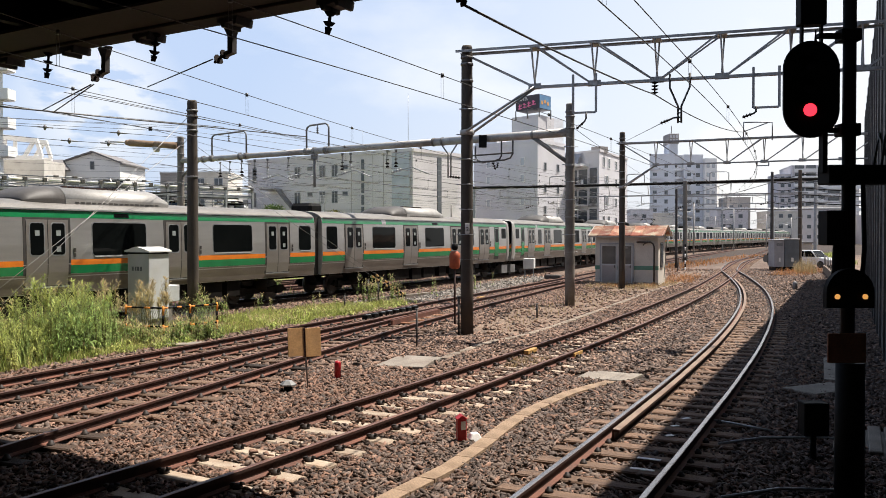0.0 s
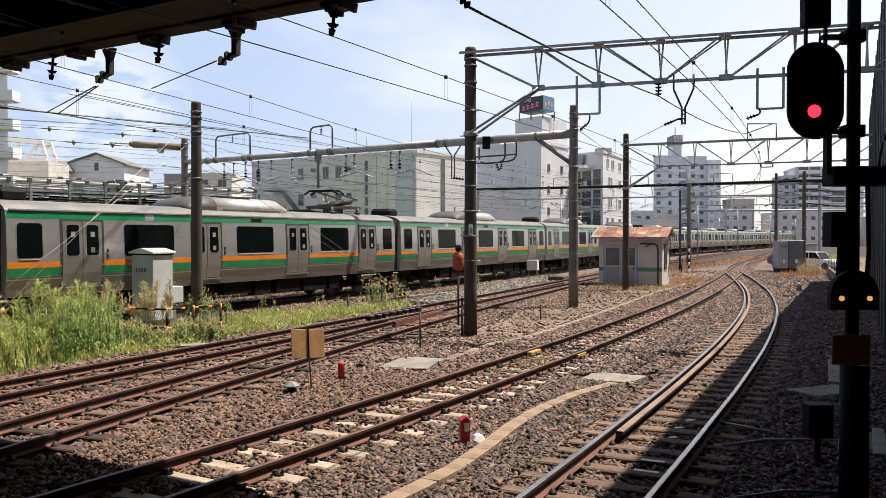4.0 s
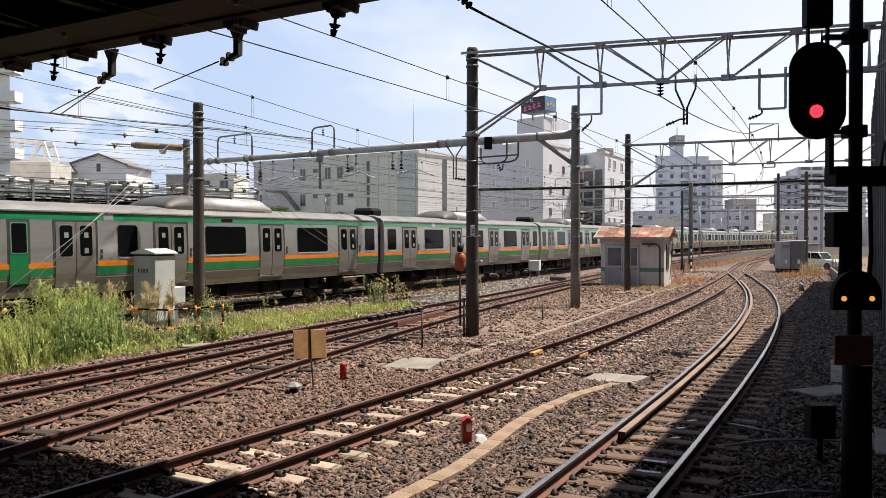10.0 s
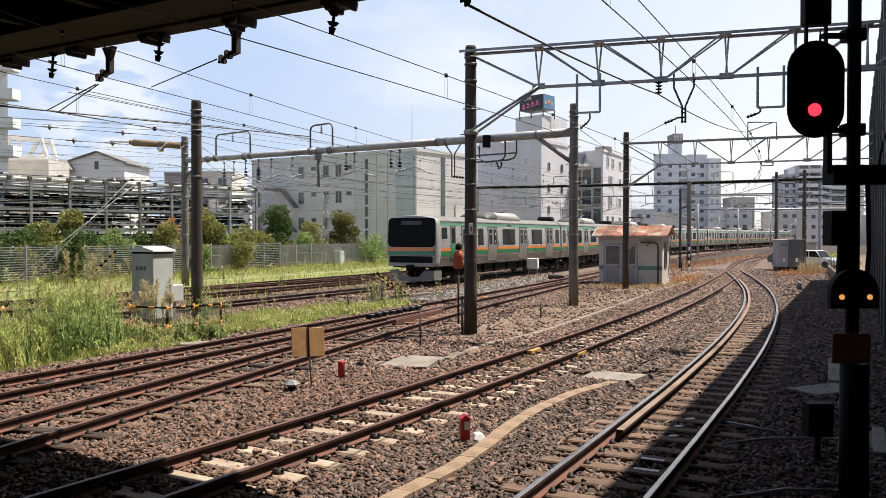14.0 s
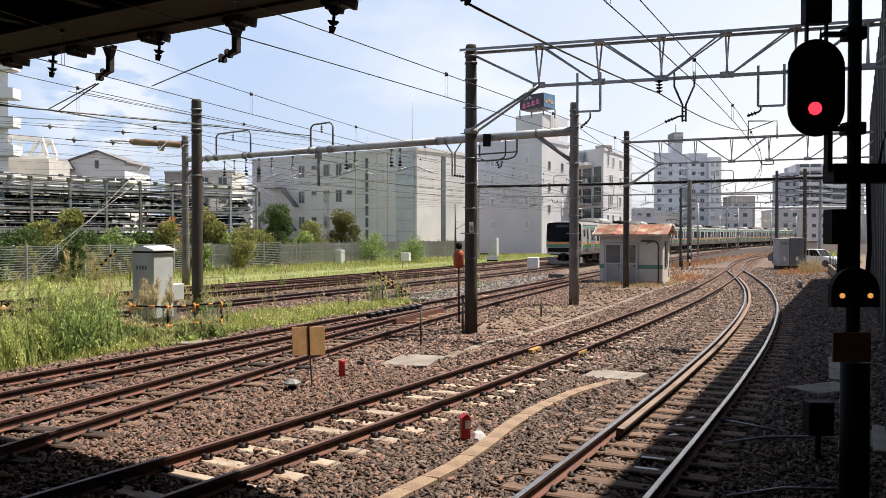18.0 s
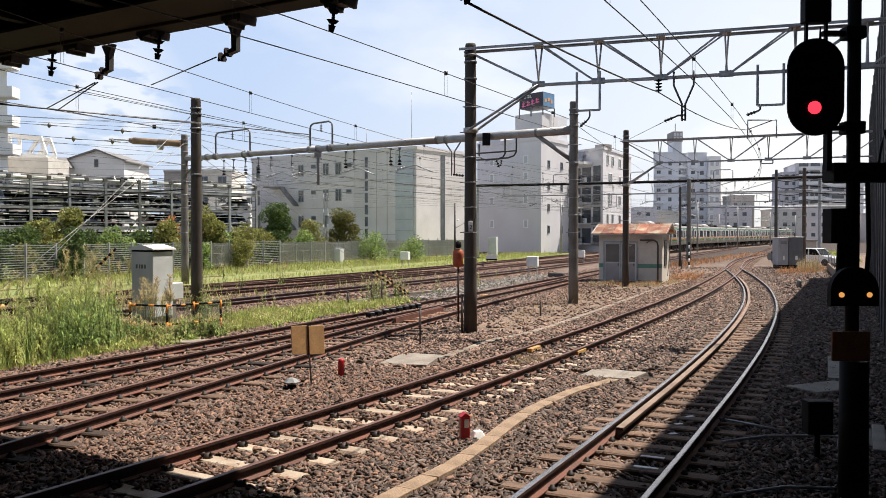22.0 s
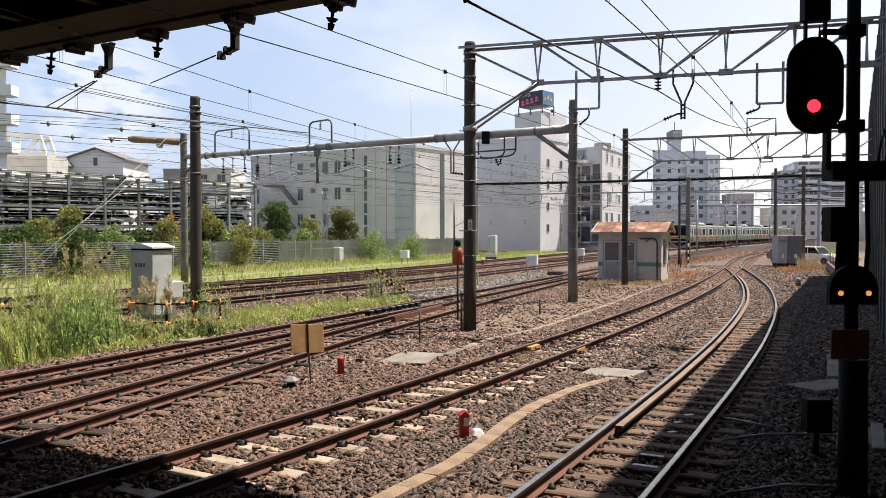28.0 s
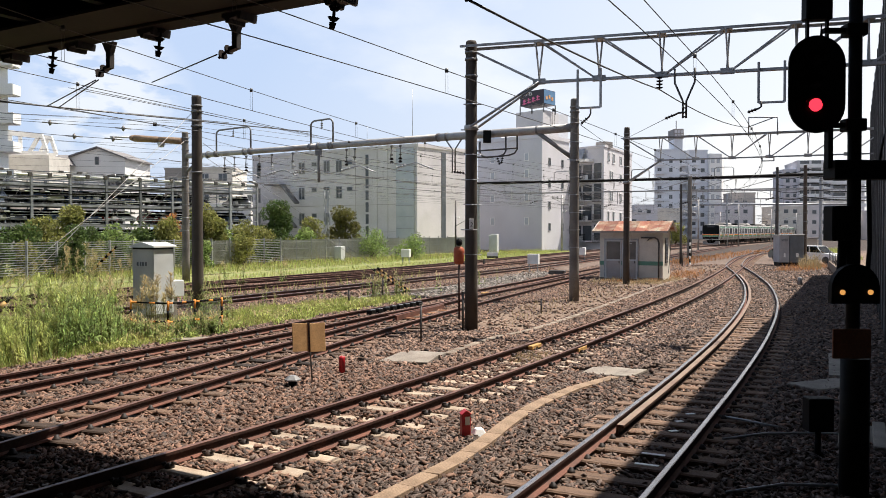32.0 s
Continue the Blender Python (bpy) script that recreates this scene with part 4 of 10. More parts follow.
def bogie_part(x, car):
    bm = bmesh.new()
    for s in (-1, 1):
        extrude_poly(bm, [(-1.55, 0.42), (-1.3, 0.62), (-0.5, 0.55), (0.5, 0.55), (1.3, 0.62), (1.55, 0.42), (1.2, 0.34), (0.5, 0.36), (-0.5, 0.36), (-1.2, 0.34)], (1, 0, 0), (0, 0, 1), (0, 1, 0), 0.14, (x, s * 0.98 - 0.07, 0))
        for k in (-1.05, 1.05):
            quad_box(bm, (x + k - 0.16, s * 1.0 - 0.09, 0.3), (x + k + 0.16, s * 1.0 + 0.09, 0.6))
        tube(bm, (x, s * 1.0, 0.5), (x, s * 1.0, 0.9), 0.27, 0.27, 12)
    quad_box(bm, (x - 0.3, -1.0, 0.4), (x + 0.3, 1.0, 0.6))
    b = part("bogie", bm, M["under"], car, "dark steel bogie with springs")
    for k in (-1.05, 1.05):
        bm = bmesh.new()
        tube(bm, (x + k, -0.6, 0.43), (x + k, 0.6, 0.43), 0.08, 0.08, 8)
        for s in (-1, 1):
            tube(bm, (x + k, s * 0.5, 0.43), (x + k, s * 0.63, 0.43), 0.44, 0.43, 22)
            tube(bm, (x + k, s * 0.63, 0.43), (x + k, s * 0.65, 0.43), 0.3, 0.28, 16)
        part("wheel_set", bm, M["steel_dark"], b, "pair of steel wheels on an axle")


def roof_unit(x, car, long=4.6):
    """The air conditioner: a rounded hood with a domed rear end, its shade painted dark, and a sharp front end."""
    prof = [(-1.1, 3.42), (-1.1, 3.62), (-1.04, 3.78), (-0.85, 3.93), (-0.5, 4.01), (0.5, 4.01), (0.85, 3.93), (1.04, 3.78), (1.1, 3.62), (1.1, 3.42)]

    def rings(stations):
        bm = bmesh.new()
        vr = [[bm.verts.new((o, y * w, 3.5 + (z - 3.5) * k)) for y, z in prof] for o, k, w in stations]
        n = len(prof)
        for p, q in zip(vr, vr[1:]):
            for i in range(n):
                bm.faces.new((p[i], p[(i + 1) % n], q[(i + 1) % n], q[i])).smooth = i not in (0, 8, 9)
        bm.faces.new(vr[0])
        bm.faces.new(vr[-1])
        bmesh.ops.recalc_face_normals(bm, faces=bm.faces[:])
        return bm
    ob = part("air_conditioner", rings([(x - 1.6, 1.0, 1.0), (x + long / 2 - 0.4, 0.97, 1.0), (x + long / 2, 0.55, 0.98)]), M["ac_hood"], car, "pale roof air conditioner")
    part("end_hood", rings([(x - 2.9, 0.25, 0.9), (x - 2.7, 0.55, 0.94), (x - 2.4, 0.8, 0.97), (x - 2.0, 0.95, 0.985), (x - 1.58, 0.99, 0.99)]), M["ac_end_shade"], ob, "domed end hood with its shade painted dark")
    bm = bmesh.new()
    for k in range(16):
        quad_box(bm, (x - 1.3 + k * 0.2, -1.11, 3.5), (x - 1.16 + k * 0.2, -1.09, 3.54))
        quad_box(bm, (x - 1.3 + k * 0.2, 1.09, 3.5), (x - 1.16 + k * 0.2, 1.11, 3.54))
    part("vent", bm, M["roof_dark"], ob)
    bm = bmesh.new()
    for k in range(10):
        for j in range(2):
            for sg_ in (-1, 1):
                y0 = sg_ * (0.58 + j * 0.15)
                quad_box(bm, (x - 1.4 + k * 0.2, min(y0, y0 + sg_ * 0.12), 3.86 + 0.09 * (1 - j)), (x - 1.25 + k * 0.2, max(y0, y0 + sg_ * 0.12), 3.925 + 0.085 * (1 - j)))
    part("grille", bm, M["rail_side"], ob, "brown louvred grille")


def pantograph(x, car):
    """A lowered pantograph with its base frame, springs and arms."""
    bm = bmesh.new()
    for y in (-0.6, 0.6):
        beam(bm, (x - 1.2, y, 3.85), (x + 1.2, y, 3.85), 0.1, 0.1)
        for k in (-1.0, 1.0):
            tube(bm, (x + k, y, 3.45), (x + k, y, 3.85), 0.1, 0.08, 8)
            tube(bm, (x + k, y, 3.6), (x + k, y, 3.66), 0.15, 0.15, 8)
    for k in (-1.0, -0.3, 0.5, 1.0):
        beam(bm, (x + k, -0.65, 3.87), (x + k, 0.65, 3.87), 0.1, 0.12)
    quad_box(bm, (x - 0.5, -0.25, 3.6), (x + 0.35, 0.25, 4.0))
    p = part("pantograph", bm, M["steel_dark"], car, "dark lowered pantograph on the roof")
    for y in (-0.4, 0.4):
        for nm, a, b, r in (("lower_arm", (x - 0.9, y * 0.6, 3.92), (x + 1.3, y, 4.25), 0.05), ("upper_arm", (x + 1.3, y, 4.25), (x - 0.7, y, 4.55), 0.04), ("spring", (x - 0.2, y * 0.5, 3.95), (x + 0.9, y * 0.8, 4.1), 0.07)):
            bm = bmesh.new()
            tube(bm, a, b, r)
            part(nm, bm, M["steel_dark"], p)
    for k in (-0.95, -0.5):
        bm = bmesh.new()
        pipe(bm, [(x + k, -0.9, 4.42), (x + k, -0.65, 4.58), (x + k, 0.65, 4.58), (x + k, 0.9, 4.42)], 0.045, 6)
        part("contact_strip", bm, M["black_paint"], p)
    for k in range(4):
        bm = bmesh.new()
        pipe(bm, [(x - 1.6 - k * 0.1, -0.5 + k * 0.3, 3.62), (x - 2.6, -0.5 + k * 0.3, 3.68), (x - 3.6, -0.4 + k * 0.2, 3.62)], 0.03, 5)
        part("roof_cable", bm, M["black_paint"], p)


def train_car(label, cab=0, panto=False):
    """A 20 m car that stands with its middle at the origin and runs towards +x. cab: 1 at the front, -1 at the rear."""
    car = thing("train_car", label, "train car", "cars of the train")
    x0, x1 = -9.75, 9.75
    if cab:
        x0, x1 = (-9.3, 9.75) if cab < 0 else (-9.75, 9.3)
    part("body", shell_bm(x0, x1, 0.93, 3.29), M["stainless"], car, "ribbed stainless steel body")
    part("roof", shell_bm(x0, x1, 3.25, 3.6), M["roof"], car, "pale grey weathered roof")
    if not cab:
        doors = [-7.41, -2.47, 2.47, 7.41]
        wins = [(-9.45, -8.7), (8.7, 9.45)] + [(c - 0.99, c + 0.99) for c in (-4.94, 0.0, 4.94)]
    else:
        doors = [v * -cab for v in (-6.07, -2.52, 2.44, 7.41)]
        wins = [tuple(sorted((a * -cab, b * -cab))) for a, b in ((-4.62, -3.88), (-1.0, 1.0), (3.95, 5.92), (8.7, 9.45))]
    ends = sorted(doors)
    for sgn in (1, -1):
        bm = bmesh.new()
        panel(bm, x0 + 0.02, x1 - 0.02, 3.06, 3.26, sgn, 0.004, thick=0.02, rows=3)
        part("top_band", bm, M["green"], car, "green band under the gutter")
        bm = bmesh.new()
        panel(bm, x0 + 0.01, x1 - 0.01, 0.94, 1.46, sgn, 0.003, thick=0.02, rows=4)
        part("lower_panel", bm, M["stainless_ground_tint"], car, "brown lower side: dirt, and the ground's reflection painted in")
        segs, a = [], x0 + 0.02
        for d in ends:
            segs.append((a, d - 0.74))
            a = d + 0.74
        segs.append((a, x1 - 0.02))
        for nm, lo, hi, mt in (("orange_stripe", 1.71, 1.87, "band_orange"), ("green_stripe", 1.47, 1.71, "green")):
            for a, b in segs:
                bm = bmesh.new()
                panel(bm, a, b, lo, hi, sgn, 0.004, thick=0.02, rows=3)
                part(nm, bm, M[mt], car)
        for d in doors:
            door_part(d, sgn, car)
        for a, b in wins:
            window_part(a, b, sgn, car)
        bm = bmesh.new()
        panel(bm, -0.2, 0.35, 3.1, 3.21, sgn, 0.012, thick=0.02, rows=2)
        part("destination_display", bm, M["glass_dark"], car, "dark side destination display")
        bm = bmesh.new()
        panel(bm, -5.1, -4.75, 3.06, 3.26, sgn, 0.008, thick=0.02, rows=3)
        part("speaker_plate", bm, M["stainless"], car, "plain metal plate in the green band")
        bm = bmesh.new()
        quad_box(bm, (x0 + 0.1, -sgn * 1.43 - 0.025, 3.27), (x1 - 0.1, -sgn * 1.43 + 0.025, 3.31))
        part("gutter", bm, M["steel_galv"], car)
        for d in doors[:4]:
            bm = bmesh.new()
            panel(bm, d + 0.83, d + 0.9, 2.08, 2.2, sgn, 0.02, thick=0.02, rows=2)
            panel(bm, d + 0.83, d + 0.9, 1.93, 2.05, sgn, 0.02, thick=0.02, rows=2)
            part("lamp_housing", bm, M["rubber"], car)
        if cab:
            c = -7.83 * -cab
            bm = bmesh.new()
            panel(bm, c - 0.33, c + 0.33, 1.1, 3.05, sgn, 0.006, rows=6)
            cd = part("cab_door", bm, M["rubber"], car, "green crew door")
            bm = bmesh.new()
            panel(bm, c - 0.27, c + 0.27, 1.3, 2.1, sgn, 0.016, rows=4)
            part("door_leaf", bm, M["green"], cd)
            bm = bmesh.new()
            panel(bm, c - 0.27, c + 0.27, 2.1, 3.0, sgn, 0.014, rows=4)
            part("window_frame", bm, M["green"], cd)
            bm = bmesh.new()
            panel(bm, c - 0.245, c + 0.245, 2.12, 2.97, sgn, 0.019, round_=0.06)
            part("window_rim", bm, M["steel_galv"], cd)
            bm = bmesh.new()
            panel(bm, c - 0.215, c + 0.215, 2.15, 2.94, sgn, 0.024, round_=0.05)
            part("pane", bm, M["glass_dark"], cd)
            a, b = sorted((-9.18 * -cab, -8.55 * -cab))
            window_part(a, b, sgn, car, 2.35, 2.95, 0.08)
    # underfloor boxes
    rnd = random.Random(7 + cab)
    bm = bmesh.new()
    x = -5.4
    while x < 5.2:
        w = rnd.uniform(0.7, 1.9)
        for s in (-1, 1):
            d = rnd.uniform(0.0, 0.12)
            quad_box(bm, (x, s * 1.28 - 0.35 * (s > 0) - d * 0, rnd.uniform(0.33, 0.5)), (min(x + w, 5.5), s * 1.28 + 0.35 * (s < 0), 0.95))
        x += w + rnd.uniform(0.12, 0.5)
    quad_box(bm, (-9.6, -1.2, 0.85), (9.6, 1.2, 0.95))
    part("underfloor_equipment", bm, M["under"], car, "dark underfloor equipment boxes")
    for b in (-6.9, 6.9):
        bogie_part(b, car)
    roof_unit(0.0 if not cab else 0.6 * -cab, car)
    if panto:
        pantograph(6.9, car)
    # low dark vent behind the gangway
    if cab >= 0:
        bm = box_bm((-9.35, -0.55, 3.5), (-8.45, 0.55, 3.93), 0.12)
        part("roof_vent", bm, M["black_paint"], car, "black roof vent")
    # gangways
    for s in (-1, 1):
        if cab == s:
            continue
        bm = bmesh.new()
        for k in range(3):
            a, b = sorted((s * (9.75 + k * 0.08), s * (9.82 + k * 0.08)))
            r = 0.0 if k % 2 else 0.03
            quad_box(bm, (a, -0.75 - r, 1.05), (b, 0.75 + r, 3.25 + r))
        quad_box(bm, (min(s * 9.75, s * 9.99), -1.25, 0.95), (max(s * 9.75, s * 9.99), -1.18, 3.3))
        quad_box(bm, (min(s * 9.75, s * 9.99), 1.18, 0.95), (max(s * 9.75, s * 9.99), 1.25, 3.3))
        part("gangway", bm, M["rubber"], car, "dark folded gangway bellows")
    if cab:
        cab_nose(car, cab)
    return car


def cab_nose(car, s):
    """The cab's end: a rounded pale frame round a broad dark windscreen."""
    def loft(rings):
        bm = bmesh.new()
        vr = [[bm.verts.new((s * x, y, z)) for x, y, z in r] for r in rings]
        n = len(vr[0])
        for a, b in zip(vr, vr[1:]):
            for i in range(n):
                bm.faces.new((a[i], a[(i + 1) % n], b[(i + 1) % n], b[i])).smooth = True
        bm.faces.new(vr[0])
        bm.faces.new(vr[-1])
        bmesh.ops.recalc_face_normals(bm, faces=bm.faces[:])
        return bm

    def ring(x, k, zk=1.0, tilt=0.0):
        pts = [(-a, b) for a, b in SHELL if a > 0][::-1] + SHELL
        return [(x + tilt * (b - 2.0), a * k, 0.93 + (b - 0.93) * zk) for a, b in pts]
    part("cab_shell", loft([ring(9.3, 1.0), ring(9.55, 0.995, 0.998), ring(9.72, 0.99, 0.994, -0.02), ring(9.8, 0.975, 0.985, -0.04)]), M["cab_front"], car, "pale cab front frame")

    def face(name, y, z0, z1, x, mt, label="", r=0.14, under=None):
        bm = bmesh.new()
        pts = []
        for cy, cz, a0 in ((y - r, z1 - r, 0), (-y + r, z1 - r, 90), (-y + r, z0 + r, 180), (y - r, z0 + r, 270)):
            for k in range(4):
                a = radians(a0 + 30 * k)
                pts.append((cy + r * math.cos(a), cz + r * math.sin(a)))
        o = [bm.verts.new((s * (x + 0.012 - 0.04 * (b - 2.0)), a, b)) for a, b in pts]
        i = [bm.verts.new((s * (x - 0.12), a, b)) for a, b in pts]
        bm.faces.new(o)
        for k in range(len(pts)):
            bm.faces.new((o[k], i[k], i[(k + 1) % len(pts)], o[(k + 1) % len(pts)]))
        bmesh.ops.recalc_face_normals(bm, faces=bm.faces[:])
        return part(name, bm, M[mt], under or car, label)
    ws = face("windscreen", 1.395, 1.94, 3.46, 9.825, "glass_dark", "broad black windscreen", 0.22)
    face("destination_display", 0.6, 3.1, 3.3, 9.835, "lens_off", "unlit destination display", 0.03, ws)
    face("orange_stripe", 1.38, 1.74, 1.92, 9.825, "band_orange", "", 0.02)
    face("green_stripe", 1.38, 1.52, 1.74, 9.825, "green", "", 0.02)
    gr = face("lamp_panel", 1.27, 1.12, 1.46, 9.825, "black_paint", "black panel with head and tail lamps", 0.05)
    for y in (-1.0, 1.0):
        bm = bmesh.new()
        quad_box(bm, (min(s * 9.8, s * 9.86), y - 0.16, 1.22), (max(s * 9.8, s * 9.86), y + 0.16, 1.36))
        part("tail_lamp", bm, M["lens_off"], gr)
    bm = bmesh.new()
    for k in range(7):
        quad_box(bm, (min(s * 9.8, s * 9.85), -0.75, 1.16 + k * 0.04), (max(s * 9.8, s * 9.85), 0.75, 1.175 + k * 0.04))
    part("grille", bm, M["rubber"], gr)
    # coupler and skirt
    bm = bmesh.new()
    quad_box(bm, (min(s * 9.5, s * 9.98), -0.2, 0.7), (max(s * 9.5, s * 9.98), 0.2, 1.02))
    tube(bm, (s * 9.7, 0, 0.85), (s * 10.0, 0, 0.85), 0.16, 0.14, 12)
    quad_box(bm, (min(s * 9.4, s * 9.8), -0.6, 0.85), (max(s * 9.4, s * 9.8), 0.6, 0.95))
    part("coupler", bm, M["under"], car, "dark automatic coupler")
    bm = bmesh.new()
    for y in (-1, 1):
        extrude_poly(bm, [(1.32, 0.72), (0.75, 0.72), (0.42, 0.4), (0.0, 0.36), (0.0, 0.16), (1.0, 0.16), (1.32, 0.35)], (0, y, 0), (0, 0, 1), (s, 0, 0), 0.06, (s * 9.72, 0, 0))
        quad_box(bm, (min(s * 8.9, s * 9.75), y * 1.29 - 0.03, 0.22), (max(s * 8.9, s * 9.75), y * 1.29 + 0.03, 0.72))
    bmesh.ops.recalc_face_normals(bm, faces=bm.faces[:])
    part("skirt", bm, M["skirt"], car, "grey steel snowplough skirt")


mid = train_car("stainless steel commuter car with green and orange bands")
mid_p = train_car("stainless steel commuter car with green and orange bands and a pantograph", panto=True)
cab_rear = train_car("stainless steel end car with a black windscreen and green crew door", cab=-1)
cab_fore = train_car("stainless steel end car with a black windscreen and green crew door", cab=1)
# fifteen cars, counted from the tail: five, then ten
ORDER = [cab_rear, mid, mid_p, mid, cab_fore, cab_rear, mid, mid_p, mid, mid, mid_p, mid, mid, mid_p, cab_fore]
CARS, seen_cars = [], set()
for c in ORDER:
    CARS.append(c if c.name not in seen_cars else copy_thing(c, Matrix()))
    seen_cars.add(c.name)
# seconds, metres of the tail along the line
TAIL = [(0, -77.9), (1, -71.5), (2, -64.95), (3, -58.4), (4.5, -48.75), (6, -39.1), (7, -32.7), (8, -26.35), (9, -19.95), (10, -13.6), (11, -7.3), (12, -0.95), (13, 5.2), (14, 11.5), (15, 18.0), (16, 24.6), (17, 31.1), (18, 37.2), (19, 43.3), (20, 49.5), (22, 61.9), (24, 74.4), (26, 87.0), (27, 93.3), (28, 99.2), (29, 104.4), (30, 109.3), (31, 114.5), (32, 119.9)]


def motions():
    ts = [a for a, _ in TAIL]
    ss = [b for _, b in TAIL]
    for k, car in enumerate(CARS):
        rows = []
        for t in [i * 1.0 for i in range(33)]:
            s = float(np.interp(t, ts, ss)) + 20.0 * k + 10.0
            xa, ya, _ = on_line(s - 6.9)
            xb, yb, _ = on_line(s + 6.9)
            rows.append((t, pose((xa + xb) / 2, (ya + yb) / 2, 0, 0, 0, math.degrees(math.atan2(yb - ya, xb - xa)))))
        walk(car, rows)

# ---- poles, gantries and wires ----
def pole(x, y, top, r, label, seg=16, bands=True, mt="concrete_pole", cap=True, steps=0.68, z0=-0.25):
    """A tapered round pole with a cap, steel bands and climbing bolts."""
    p = thing("catenary_pole", label, "pole", "poles of the yard", at=pose(x, y, 0))
    bm = bmesh.new()
    lathe(bm, [(r * 1.08, z0), (r * 1.05, 1.0), (r * 0.97, top * 0.6), (r * 0.9, top - 0.12)] + ([(r * 0.9, top - 0.06), (r * 0.8, top)] if cap else [(r * 0.9, top)]), seg)
    part("shaft", bm, M[mt], p)
    if bands:
        for z in (top - 0.32, top - 0.5, top - 0.95, top - 2.4):
            if z < 1:
                continue
            bm = bmesh.new()
            lathe(bm, [(r * 0.9, z - 0.03), (r * 0.98 + 0.012, z - 0.025), (r * 0.98 + 0.012, z + 0.025), (r * 0.9, z + 0.03)], seg)
            part("band", bm, M["steel_grey"], p, "grey steel band")
    if steps:
        z, k = 1.9, 0
        while z < top - 1.2:
            bm = bmesh.new()
            a = -0.25 + (k % 2) * 3.3
            c, s = math.cos(a), math.sin(a)
            tube(bm, (c * r * 0.85, s * r * 0.85, z), (c * (r + 0.12), s * (r + 0.12), z), 0.016, 0.016, 5)
            tube(bm, (-c * r * 0.85, -s * r * 0.85, z + 0.02), (-c * (r + 0.05), -s * (r + 0.05), z + 0.02), 0.016, 0.016, 5)
            lathe(bm, [(r * 0.96, z - 0.012), (r * 1.03, z - 0.01), (r * 1.03, z + 0.01), (r * 0.96, z + 0.012)], seg)
            part("step_bolt", bm, M["steel_galv"], p)
            z += steps
            k += 1
    return p


pole_main = pole(0.8, 22.45, 7.7, 0.165, "tall dark concrete pole with climbing bolts and a small number plate")
bm = box_bm((-0.06, -0.2, 2.6), (0.06, -0.165, 2.88), 0.004)
part("number_plate", bm, M["white"], pole_main, "small white plate")
NUMERAL_AT = Matrix.Translation((-0.035, -0.203, 2.67))
pole_r = pole(5.14, 31.94, 7.65, 0.18, "grey concrete pole that carries a pipe beam", mt="pole_grey")
pole(9.42, 41.98, 7.8, 0.155, "dark pole beside the hut", steps=1.3)
pole_l = pole(-7.72, 26.0, 6.8, 0.17, "weathered dark concrete pole beside the track", steps=0)
pole(-13.78, 44.3, 7.85, 0.19, "concrete pole behind the main line", mt="pole_grey")
pole(28.6, 64.8, 7.7, 0.15, "dark wooden utility pole beside the cabinets", mt="bark", bands=False)
pole(28.3, 69.5, 7.9, 0.13, "dark pole beside the utility pole", mt="steel_dark", bands=False, steps=0)
pole(19.35, 66.6, 6.3, 0.1, "thin dark post behind the hut", mt="steel_dark", bands=False, steps=0)
pole(24.4, 81.0, 7.9, 0.22, "stout grey concrete gantry pole by the main line", mt="pole_grey", steps=0)
for (x, y, top) in ((50.6, 146.0, 9.0), (61.0, 149.0, 8.5), (4.1, 91.7, 7.8), (36.0, 78.2, 7.8)):
    pole(x, y, top, 0.16, "pale steel gantry post by the main line", mt="steel_galv", steps=0)
# lattice of the near pale post: striped guy guard beside it
guy = thing("guy_guard", "black and white striped guard on a guy wire", "guy guard", at=pose(19.3, 64.0, -0.2))
for k in range(8):
    bm = bmesh.new()
    tube(bm, (0, 0, k * 0.26), (0, 0, k * 0.26 + 0.26), 0.06, 0.06, 8)
    part("stripe", bm, M["black_paint"] if k % 2 else M["white"], guy)


